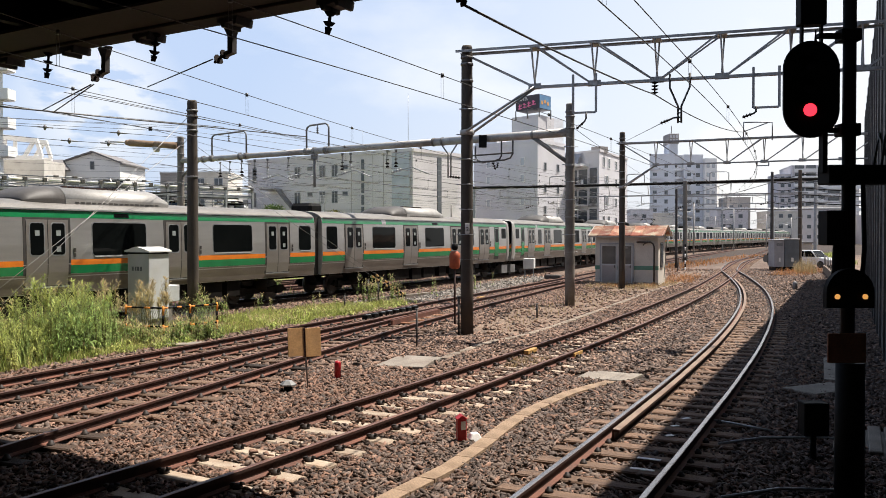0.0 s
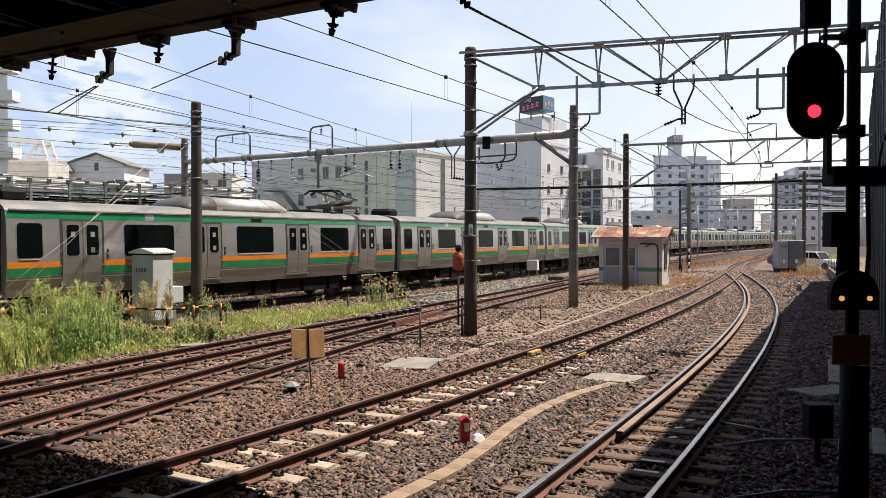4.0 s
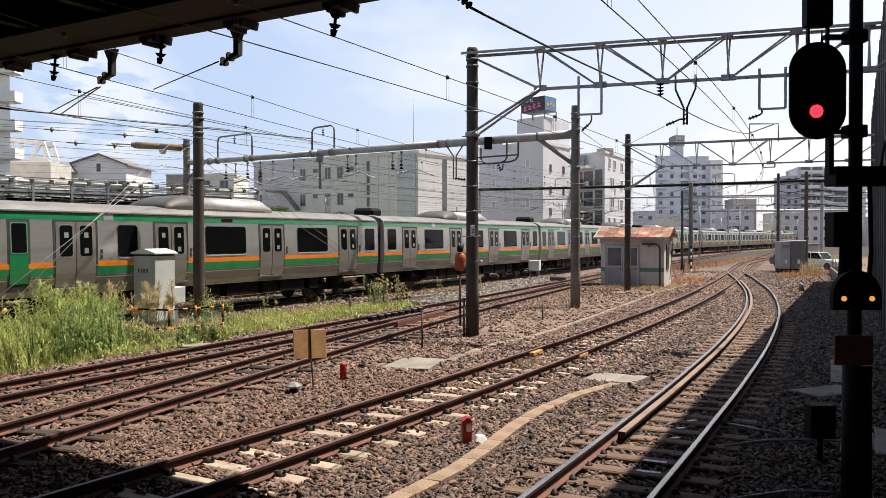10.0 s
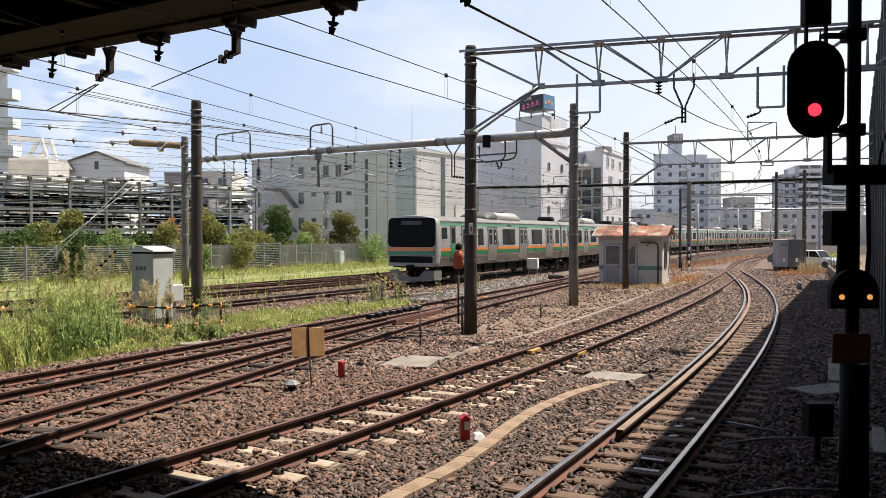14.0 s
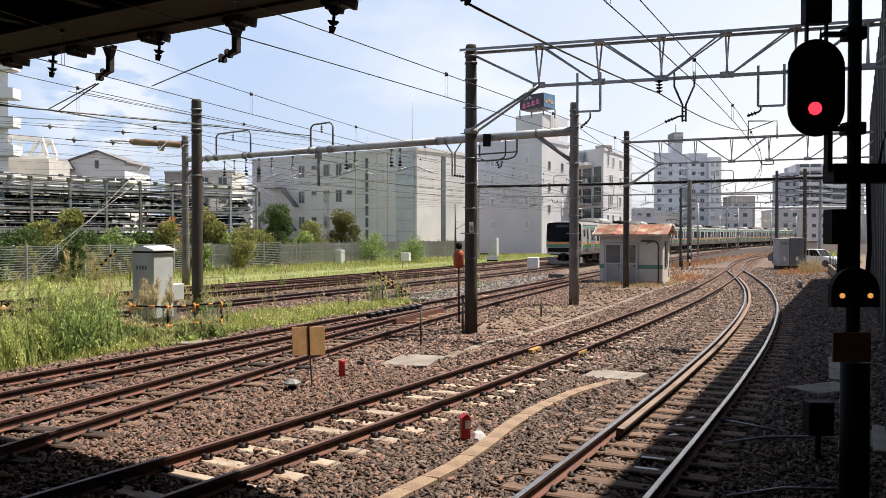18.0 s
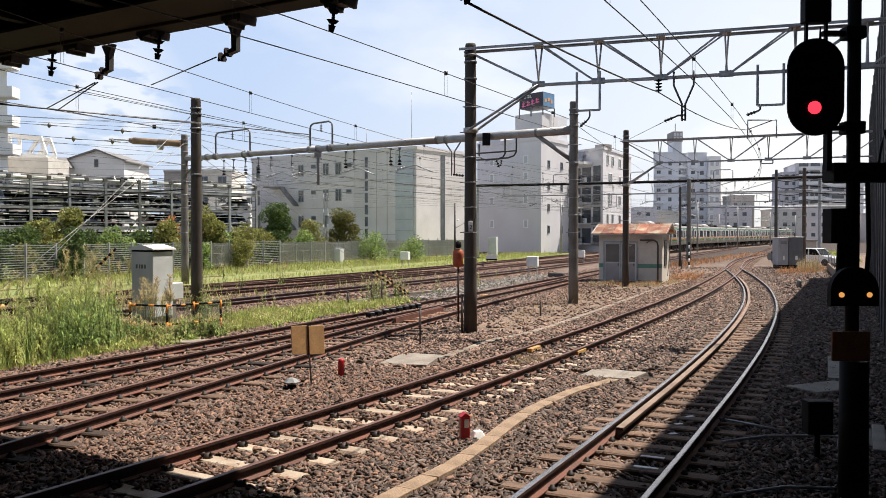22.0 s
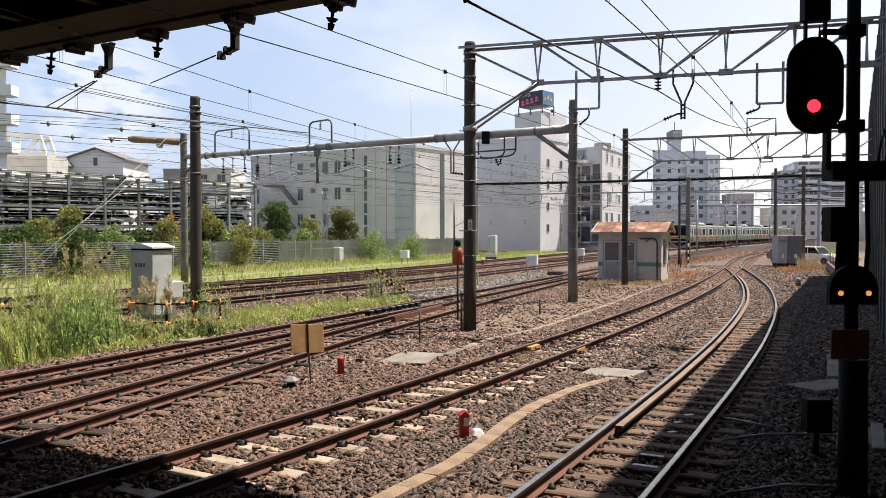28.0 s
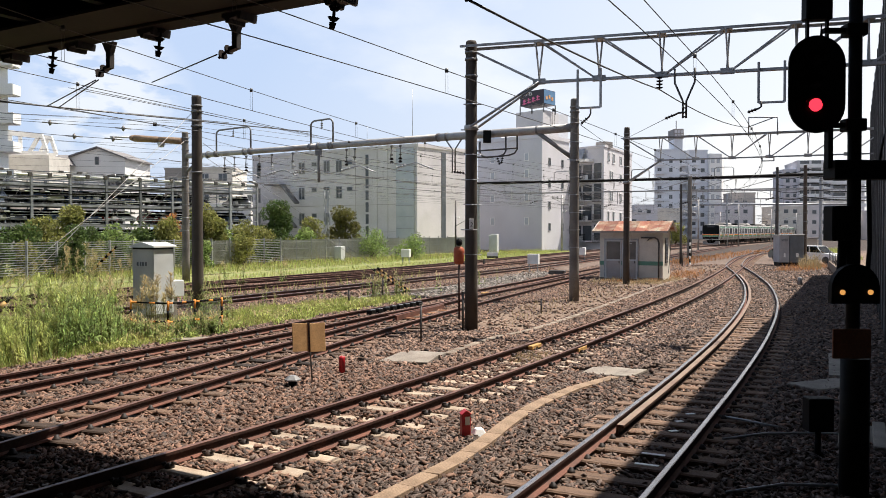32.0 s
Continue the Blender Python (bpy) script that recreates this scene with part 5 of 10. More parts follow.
def truss(a, ang, length, z_hi, z_lo, first, pitch, n, label, knee=None, post=None, flip=3, chord=0.09):
    """A trussed beam that runs from a plan point."""
    t = thing("gantry_truss", label, "gantry beam", "gantries", at=pose(a[0], a[1], 0, 0, 0, ang))
    bm = bmesh.new()
    for y in (-0.25, 0.25):
        beam(bm, (-0.25, y, z_hi + chord * 0.2), (length, y, z_hi + chord * 0.2), 0.012, chord * 0.75)
        beam(bm, (-0.25, y * 0.88, z_hi + chord * 0.55), (length, y * 0.88, z_hi + chord * 0.55), 0.07, 0.012)
    for k in range(n + 1):
        beam(bm, (first + k * pitch, -0.25, z_hi), (first + k * pitch, 0.25, z_hi), 0.22, 0.02)
    part("top_chord", bm, M["truss_steel"], t, "pair of grey steel angles")
    bm = bmesh.new()
    beam(bm, (first, 0, z_lo), (length, 0, z_lo), 0.1, chord * 0.8)
    part("bottom_chord", bm, M["truss_steel"], t)
    bm = bmesh.new()
    beam(bm, (0.1, 0, z_hi - 0.1), (first, 0, z_lo), 0.05, 0.06)
    part("diagonal", bm, M["truss_steel"], t)
    for k in range(n):
        x = first + k * pitch
        bm = bmesh.new()
        for y in (-0.24, 0.24):
            beam(bm, (x + y * 0.2, y, z_hi), (x - y * 0.08, y * 0.12, z_lo), 0.036, 0.036)
        part("post", bm, M["truss_steel"], t)
        bm = bmesh.new()
        if k < flip:
            for y in (-0.03, 0.03):
                beam(bm, (x + 0.1, y * 8, z_hi), (x + pitch - 0.05, y, z_lo), 0.036, 0.04)
        else:
            for y in (-0.03, 0.03):
                beam(bm, (x + 0.05, y, z_lo), (x + pitch - 0.1, y * 8, z_hi), 0.036, 0.04)
        part("diagonal", bm, M["truss_steel"], t)
        bm = box_bm((x - 0.17, -0.02, z_lo - 0.06), (x + 0.17, 0.02, z_lo + 0.1), 0.01)
        part("gusset_plate", bm, M["truss_steel"], t)
    if knee:
        bm = bmesh.new()
        for y in (-0.14, 0.14):
            tube(bm, (0.05, y * 1.9, knee), (first, y * 0.6, z_lo), 0.034, 0.034, 8)
        part("knee_brace", bm, M["steel_galv"], t)
        bm = bmesh.new()
        lathe(bm, [(0.17, knee - 0.07), (0.195, knee - 0.06), (0.195, knee + 0.06), (0.17, knee + 0.07)], 14)
        part("collar", bm, M["truss_steel"], t)
    if post:
        bm = bmesh.new()
        tube(bm, (length - 0.2, 0, -0.25), (length - 0.2, 0, z_hi + 0.15), 0.16, 0.15, 12)
        part("end_post", bm, M["concrete_pole"], t)
    return t


def hanger_u(t, x0, x1, z0, z1, mt="truss_steel"):
    """A U-shaped drop frame with holed sides."""
    bm = bmesh.new()
    for x in (x0, x1):
        beam(bm, (x, -0.08, z0), (x, -0.08, z1), 0.06, 0.04)
    beam(bm, (x0, -0.08, z1), (x1, -0.08, z1), 0.05, 0.05)
    part("drop_frame", bm, M[mt], t, "U-shaped steel drop frame")


def insulator_bm(bm, p, q, n=3, r=0.1):
    """A string of sheds between two points."""
    p, q = Vector(p), Vector(q)
    tube(bm, p, q, 0.02, 0.02, 6)
    d = (q - p)
    for k in range(n):
        c = p + d * ((k + 0.5) / n)
        h = d / n * 0.18
        tube(bm, c - h, c + h, r, r * 0.55, 10)


def y_hanger(t, x, z0, z1):
    bm = bmesh.new()
    for s in (-1, 1):
        pipe(bm, [(x + s * 0.24, -0.08, z0 + 0.06), (x + s * 0.24, -0.08, z0 - 0.29), (x + s * 0.04, -0.08, z0 - 0.76), (x + s * 0.04, -0.08, z1)], 0.026, 6)
    for k in range(4):
        quad_box(bm, (x - 0.05, -0.1, z1 + 0.02 + k * 0.11), (x + 0.05, -0.06, z1 + 0.05 + k * 0.11))
    part("y_hanger", bm, M["steel_dark"], t, "Y-shaped steel hanger")


tr1 = truss((0.8, 22.45), -18.0, 12.2, 7.5, 6.48, 1.87, 1.57, 6, "grey trussed gantry beam over the curve", knee=5.35, post=True, flip=2)
hanger_u(tr1, 2.9, 3.49, 6.74, 5.74)
hanger_u(tr1, 7.3, 7.89, 6.66, 5.67)
y_hanger(tr1, 5.57, 6.55, 5.37)
bm = bmesh.new()
insulator_bm(bm, (4.96, -0.05, 6.45), (4.96, -0.05, 6.12), 4, 0.095)
part("insulator", bm, M["insulator"], tr1, "stacked brown insulator")
for pts in (((3.24, 5.74), (3.24, 5.58), (3.2, 5.5), (2.99, 5.32)), ((5.56, 5.51), (5.42, 5.5), (5.36, 5.47), (5.1, 5.37)), ((7.36, 5.7), (7.36, 5.57), (7.31, 5.53), (7.05, 5.44))):
    bm = bmesh.new()
    pipe(bm, [(x, -0.12, z) for x, z in pts], 0.024, 6)
    bk = part("swan_neck", bm, M["steel_dark"], tr1, "bent rod holding a pull-off insulator")
    bm = bmesh.new()
    (x0, z0), (x1, z1) = pts[2:]
    insulator_bm(bm, (x0 + (x1 - x0) * 0.2, -0.12, z0 + (z1 - z0) * 0.2), (x1, -0.12, z1), 3, 0.055)
    part("insulator", bm, M["insulator"], bk)
tr2 = truss((9.42, 41.98), -22.5, 13.5, 7.2, 6.08, 1.68, 1.69, 7, "grey trussed gantry beam behind the signal", knee=5.0, flip=2, chord=0.08)
bm = bmesh.new()
pipe(bm, [(5.81, 0, 7.1), (5.81, 0, 8.0), (7.1, 0, 7.95), (7.1, 0, 7.1)], 0.04, 6)
pipe(bm, [(5.81, 0, 7.55), (6.9, 0, 7.93)], 0.025, 5)
part("wire_frame", bm, M["steel_galv"], tr2)
hanger_u(tr2, 6.43, 6.95, 6.1, 5.88)
tr3 = truss((4.1, 91.7), -22.6, 34.0, 7.7, 6.6, 3.0, 4.0, 7, "far grey gantry beam over the main line", flip=4, chord=0.16)
for k, x in enumerate((6.5, 10.2, 14.5, 18.3, 22.4, 26.6, 30.2)):
    hanger_u(tr3, x, x + 0.9 + 0.3 * (k % 2), 6.6, 5.8 - 0.25 * (k % 3))
    bm = bmesh.new()
    insulator_bm(bm, (x + 0.3, -0.1, 5.75 - 0.25 * (k % 3)), (x - 0.5, -0.3, 5.5 - 0.25 * (k % 3)), 4, 0.1)
    part("insulator", bm, M["insulator_white"] if k % 2 else M["insulator"], tr3)
for x in (8.6, 16.8, 25.0):
    bm = bmesh.new()
    pipe(bm, [(x, 0, 7.7), (x, 0, 8.7), (x + 0.2, 0, 8.85), (x + 1.6, 0, 8.85), (x + 1.8, 0, 8.7), (x + 1.8, 0, 7.7)], 0.05, 6)
    part("wire_frame", bm, M["steel_galv"], tr3)
tr5 = truss((34.5, 117.0), -24.0, 26.0, 8.0, 6.9, 2.5, 3.6, 6, "farther grey gantry beam over the main line", flip=3, chord=0.16, post=True)
for k, x in enumerate((5.0, 9.0, 13.0, 17.5, 21.0)):
    hanger_u(tr5, x, x + 1.1, 6.9, 6.0 - 0.2 * (k % 2))
tr4 = thing("gantry_pipe", "far pale pipe beam over the tracks", "gantry beam", "gantries")
bm = bmesh.new()
tube(bm, (46.0, 148.0, 7.2), (72.0, 144.0, 7.2), 0.18, 0.18, 8)
part("pipe", bm, M["steel_galv"], tr4)

# the pipe beam from the pole behind the main line to the grey pole
PB0, PB1 = Vector((-13.78, 44.3, 6.55)), Vector((5.14, 31.94, 6.55))
pb = thing("pipe_beam", "long grey steel pipe beam carrying wire supports", "gantry beam", "gantries")
bm = bmesh.new()
tube(bm, PB0, PB0.lerp(PB1, 0.42), 0.13, 0.14, 14)
tube(bm, PB0.lerp(PB1, 0.42), PB0.lerp(PB1, 0.72), 0.15, 0.155, 14)
tube(bm, PB0.lerp(PB1, 0.72), PB1, 0.165, 0.17, 14)
part("pipe", bm, M["truss_steel"], pb)
for u in (0.08, 0.2, 0.42, 0.45, 0.72, 0.74, 0.93):
    bm = bmesh.new()
    c = PB0.lerp(PB1, u)
    d = (PB1 - PB0).normalized()
    tube(bm, c - d * 0.05, c + d * 0.05, 0.182, 0.182, 14)
    part("flange", bm, M["steel_grey"], pb)
bm = bmesh.new()
tube(bm, PB0.lerp(PB1, 0.93) - Vector((0, 0, 0.1)), PB1 - Vector((0.1, -0.05, 1.15)), 0.085, 0.085, 10)
tube(bm, PB0.lerp(PB1, 0.06) - Vector((0, 0, 0.1)), PB0 - Vector((0, 0, 0.9)), 0.07, 0.07, 10)
part("brace", bm, M["steel_grey"], pb)
PBD = (PB1 - PB0).normalized()
for u0, u1 in ((0.108, 0.219), (0.398, 0.459)):
    bm = bmesh.new()
    a, b = PB0.lerp(PB1, u0), PB0.lerp(PB1, u1)
    pipe(bm, [a, a + Vector((0, 0, 1.0)), a + PBD * 0.05 + Vector((0, 0, 1.14)), a + PBD * 0.2 + Vector((0, 0, 1.22)), b - PBD * 0.2 + Vector((0, 0, 1.26)), b - PBD * 0.05 + Vector((0, 0, 1.18)), b + Vector((0, 0, 1.04)), b], 0.045, 7)
    c = a.lerp(b, 0.5)
    pipe(bm, [c + Vector((0, 0, 1.24)), c + Vector((0, 0, 0.8))], 0.02, 5)
    for k in range(3):
        tube(bm, c + Vector((0, 0, 0.85 + k * 0.1)), c + Vector((0, 0, 0.89 + k * 0.1)), 0.06, 0.06, 8)
    part("wire_frame", bm, M["steel_grey"], pb, "bent pipe frame on the beam")
    for p in (a, b):
        bm = bmesh.new()
        tube(bm, p - PBD * 0.09, p + PBD * 0.09, 0.17, 0.17, 14)
        part("flange", bm, M["steel_grey"], pb)
for k, u in enumerate((0.135, 0.167, 0.205, 0.245, 0.284, 0.346, 0.495, 0.517, 0.61, 0.631)):
    c = PB0.lerp(PB1, u)
    bm = bmesh.new()
    tube(bm, c - Vector((0, 0, 0.2)), c - Vector((0, 0, 0.3)), 0.07, 0.05, 8)
    pipe(bm, [c - Vector((0, 0, 0.2)), c - Vector((0.02 * (k % 3), 0, 0.75))], 0.024, 6)
    hg = part("hanger", bm, M["steel_grey"], pb, "thin rod with an insulator")
    bm = bmesh.new()
    for j in range(2):
        z0 = 0.74 + j * 0.14
        tube(bm, c - Vector((0, 0, z0)), c - Vector((0, 0, z0 + 0.07)), 0.035, 0.1, 10)
        tube(bm, c - Vector((0, 0, z0 + 0.07)), c - Vector((0, 0, z0 + 0.1)), 0.1, 0.05, 10)
    part("insulator", bm, M["insulator_white"] if k in (1, 4, 5, 7) else M["insulator"], hg)
    bm = bmesh.new()
    tube(bm, c - Vector((0, 0, 0.62)) - PBD * 0.07, c - Vector((0, 0, 0.62)) + PBD * 0.07, 0.03, 0.03, 6)
    part("clamp", bm, M["steel_dark"], hg)
c = PB0.lerp(PB1, 0.42)
bm = bmesh.new()
quad_box(bm, (c.x - 0.16, c.y - 0.12, c.z - 0.4), (c.x + 0.16, c.y + 0.12, c.z - 0.1))
tube(bm, c - Vector((0, 0, 0.3)), c - Vector((0, 0, 1.7)), 0.075, 0.065, 10)
part("drop_post", bm, M["steel_grey"], pb, "stout grey drop post")
bm = bmesh.new()
c = PB0.lerp(PB1, 0.755)
for k in (-1, 1):
    pipe(bm, [c + PBD * (k * 0.38) - Vector((0, 0, 0.15)), c + PBD * (k * 0.07) - Vector((0, 0, 0.55)), c + PBD * (k * 0.07) - Vector((0, 0, 1.55))], 0.032, 6)
part("y_hanger", bm, M["steel_grey"], pb)
bm = bmesh.new()
insulator_bm(bm, c - Vector((0, 0, 1.5)), c + PBD * 0.55 - Vector((0, 0, 1.58)), 4, 0.065)
part("insulator", bm, M["insulator"], pb)
for pts in ([(0.79, 0.95), (0.852, 0.95), (0.862, 0.88), (0.866, 0.75), (0.866, 0.1)], [(0.812, 0.3), (0.812, 0.75), (0.817, 0.9), (0.827, 0.97), (0.872, 0.93), (0.884, 0.86), (0.889, 0.7), (0.889, 0.1)], [(0.79, 0.68), (0.889, 0.66)]):
    bm = bmesh.new()
    pipe(bm, [PB0.lerp(PB1, u) - Vector((0, 0, dz)) for u, dz in pts], 0.035, 7)
    part("drop_frame", bm, M["steel_dark"], pb, "dark bent pipe drop frame")
bm = bmesh.new()
c = PB0.lerp(PB1, 0.848) - Vector((0, 0, 1.0))
insulator_bm(bm, c, c + Vector((0.12, 0, -0.3)), 3, 0.08)
insulator_bm(bm, c + PBD * 0.25, c + PBD * 0.2 + Vector((0, 0, -0.25)), 3, 0.07)
part("insulator", bm, M["insulator"], pb)
bm = box_bm((-0.16, -0.1, -0.25), (0.16, 0.1, 0.25), 0.01, Matrix.Translation(Vector((1.85, 33.75, 6.4))))
part("junction_box", bm, M["black_paint"], pb, "black junction box")
# the insulated arm behind the old pole
arm = thing("insulator_arm", "yellowed insulated cantilever arm on a pole", "insulator arm")
bm = bmesh.new()
tube(bm, (-13.9, 44.2, 7.35), (-15.2, 44.4, 7.45), 0.19, 0.17, 12)
tube(bm, (-15.2, 44.4, 7.45), (-16.6, 44.6, 7.55), 0.17, 0.19, 12)
tube(bm, (-16.6, 44.6, 7.55), (-16.85, 44.64, 7.58), 0.19, 0.12, 12)
part("sleeve", bm, M["wood_pale"], arm)
bm = bmesh.new()
tube(bm, (-15.1, 44.4, 7.3), (-15.1, 44.4, 7.05), 0.22, 0.14, 10)
tube(bm, (-16.9, 44.65, 7.6), (-18.0, 44.8, 7.65), 0.05, 0.05, 8)
part("insulator", bm, M["insulator_white"], arm)


def wire(pts, r=0.007, label="thin dark overhead wire", sag=0.0, dots=(), name="overhead_wire", mt="wire"):
    """A wire through points, with clamps at some fractions of its way."""
    pts = [Vector(p) for p in pts]
    out = []
    for a, b in zip(pts, pts[1:]):
        n = 10 if sag else 1
        for k in range(n):
            u = k / n
            out.append(a.lerp(b, u) - Vector((0, 0, sag * 4 * u * (1 - u))))
    out.append(pts[-1])
    bm = bmesh.new()
    pipe(bm, out, r, 5)
    w = tagged(part(name, bm, M[mt]), label, "wire", "overhead wires")
    for u in dots:
        c = out[min(int(u * (len(out) - 1)), len(out) - 1)]
        bm = bmesh.new()
        tube(bm, c - Vector((0, 0, 0.05)), c + Vector((0, 0, 0.05)), 0.055, 0.055, 8)
        part("clamp", bm, M["insulator"], w)
    return w


def catenary(tr, s0, s1, span, z_c, z_m, z_mid, shift=0.0, r=0.009, drop=5.0, first=2):
    """Contact wire, carrier wire and droppers over a track."""
    pts, dirs = spline(TRACKS[tr], 1.0)
    s1 = min(s1, len(pts) - 1)
    ss = np.arange(s0, s1, 1.0)
    base = [(pts[int(s)][0] + shift * dirs[int(s)][1], pts[int(s)][1] - shift * dirs[int(s)][0]) for s in ss]
    zz = [z_mid + (z_m - z_mid) * (2 * (((s - s0) % span) / span) - 1) ** 2 for s in ss]
    bm = bmesh.new()
    pipe(bm, [(x, y, z_c) for x, y in base], r, 5)
    w = tagged(part("overhead_line", bm, M["wire"]), "contact wire with droppers on a carrier wire", "wire", "overhead wires")
    bm = bmesh.new()
    pipe(bm, [(x, y, z) for (x, y), z in zip(base, zz)], r, 5)
    part("carrier_wire", bm, M["wire"], w)
    for i in range(first, len(ss), int(drop)):
        (x, y), z = base[i], zz[i]
        bm = bmesh.new()
        for e in (-0.022, 0.022):
            pipe(bm, [(x + e, y, z_c), (x + e, y, z)], 0.003, 4)
        tube(bm, (x, y, z - 0.03), (x, y, z + 0.035), 0.03, 0.03, 8)
        part("dropper", bm, M["wire"], w)


catenary("T1", 33, 120, 42, 4.88, 5.32, 5.22, r=0.0075)
catenary("T0", 30, 95, 42, 5.0, 5.42, 5.3, r=0.0075)
catenary("CD", 20, 64, 40, 4.95, 5.55, 5.3, r=0.007, first=1)
catenary("AB", 24, 130, 40, 4.8, 5.45, 5.2, r=0.0075)
catenary("ML", 62, 300, 40, 5.1, 5.9, 5.5, r=0.014)
catenary("ML5", 62, 260, 40, 5.1, 5.9, 5.5, r=0.014)
catenary("ML9", 62, 260, 40, 5.1, 5.9, 5.5, r=0.014)
# feeders and stays
fc = wire([(0.3, 9.0, 5.06), (5.5, 20.9, 6.13)], 0.016, "thick dark feeder cable", 0.06)
wire([(5.5, 20.9, 6.13), (14.79, 39.76, 7.53)], 0.016, "dark feeder cable to the farther gantry", 0.22)
bm = bmesh.new()
insulator_bm(bm, (0.3, 9.0, 5.07), (0.16, 8.85, 5.16), 3, 0.05)
part("insulator", bm, M["insulator"], fc, "dark strain insulator at the end of the cable")
wire([(5.61, 20.8, 5.36), (9.2, 41.9, 7.15)], 0.009)
wire([(3.6, 21.45, 5.31), (8.2, 40.5, 6.75), (24.0, 85.0, 6.9)], 0.009)
wire([(-13.8, 44.1, 4.9), (-21.8, 38.0, 4.07), (-33.0, 30.0, 3.6)], 0.035, "thick dark cable hung from the pole behind the main line", 0.08, mt="black_paint")
wire([(3.8, 90.6, 7.78), (34.1, 77.9, 7.86), (51.5, 70.9, 7.9)], 0.14, "thick dark cable along the far gantry", 0.1, mt="black_paint")
for z, z1, sag in ((7.35, 7.9, 0.5), (6.9, 7.2, 0.6), (6.3, 6.9, 0.7), (5.75, 6.3, 0.5), (5.2, 6.1, 0.8)):
    wire([(28.6, 64.8, z), (43.0, 57.5, z1)], 0.035, "dark sagging cable from the utility pole", sag, mt="black_paint")
    wire([(28.6, 64.8, z), (28.3, 69.5, z + 0.15)], 0.03, "dark cable between two poles", 0.2, mt="black_paint")
for k, (z, dz, y) in enumerate(((8.9, -0.4, 39), (8.75, -0.5, 39.4), (8.1, -0.2, 46), (7.6, -0.1, 47), (7.2, -0.3, 48), (6.7, 0.2, 50), (5.9, 0.3, 52), (4.8, 0.9, 54), (4.3, 1.3, 56), (5.4, 0.5, 51), (6.3, 0.1, 49), (5.1, 0.4, 58), (6.0, 0.0, 60), (7.0, -0.2, 62))):
    wire([(-32.0, y, z), (-13.5, y + 6, z + dz), (6.0, y + 26, z + dz - 0.4), (30.0, y + 62, z + dz)], 0.01 if k < 2 else 0.008, "dark feeder wire beside the main line", 0.12)
wire([(-7.11, 15.00, 4.83), (-8.34, 24.00, 5.65), (-8.40, 36.00, 6.06)], 0.008, "thin dark feeder wire towards the poles", dots=(0.5,))
wire([(-9.03, 20.00, 6.02), (-6.35, 42.00, 7.36)], 0.009, "thin dark feeder wire towards the poles")
wire([(-8.98, 20.50, 6.10), (-5.91, 43.00, 7.30)], 0.009, "thin dark feeder wire towards the poles")
wire([(-16.02, 30.00, 6.83), (-12.07, 40.00, 7.73)], 0.008, "thin dark wire over the tracks")
wire([(-22.44, 42.00, 7.44), (2.02, 75.00, 7.23)], 0.009, "dark wire over the main line")
wire([(-23.51, 44.00, 7.11), (2.16, 80.00, 6.66)], 0.009, "dark wire over the main line")
wire([(-10.27, 44.00, 6.50), (1.62, 60.00, 7.20)], 0.009, "dark wire over the main line")
for a, b in (((-7.88, 26.0, 6.25), (-11.2, 19.0, -0.2)), ((-7.89, 26.0, 5.55), (-11.6, 18.0, -0.2)), ((-13.75, 44.3, 5.42), (-20.03, 45.82, -0.2)), ((-13.84, 44.3, 5.97), (-20.4, 46.1, -0.2)), ((-7.6, 26.2, 5.35), (-1.44, 37.3, -0.2)), ((-7.6, 26.2, 4.95), (-1.58, 36.96, -0.2))):
    w = wire([a, b], 0.008, "pale slanting guy wire with striped guard", name="guy_wire", mt="truss_steel" if a[0] < -7.7 else "steel_grey")
    a, b = Vector(a), Vector(b)
    far_c = b.y > 45
    if b.y > 46:
        continue
    n_g = 15 if b.y > 30 else 9
    for k in range(n_g):
        bm = bmesh.new()
        u0 = (0.05 + k * 0.19) / (a - b).length
        tube(bm, b.lerp(a, u0), b.lerp(a, u0 + 0.19 / (a - b).length), 0.07 if far_c else 0.048, 0.07 if far_c else 0.048, 8)
        part("guard", bm, M["yellow"] if k % 2 else M["black_paint"], w, "yellow and black guy guard")


def lattice_mast(x, y, h, w, label):
    """A slim square mast of angles and zigzag bracing."""
    t = thing("lattice_mast", label, "mast", "poles of the yard", at=pose(x, y, -0.2, 0, 0, 25))
    for sx in (-1, 1):
        for sy in (-1, 1):
            bm = bmesh.new()
            beam(bm, (sx * w, sy * w, 0), (sx * w * 0.7, sy * w * 0.7, h), 0.05, 0.05)
            part("leg", bm, M["steel_galv"], t)
    bm = bmesh.new()
    n = int(h / 0.7)
    for k in range(n):
        z0, z1 = k * h / n, (k + 1) * h / n
        s = 1 if k % 2 else -1
        for sy in (-1, 1):
            beam(bm, (s * w, sy * w, z0), (-s * w * 0.9, sy * w * 0.9, z1), 0.03, 0.03)
            beam(bm, (sy * w, s * w, z0), (sy * w * 0.9, -s * w * 0.9, z1), 0.03, 0.03)
    part("bracing", bm, M["steel_galv"], t)
    return t


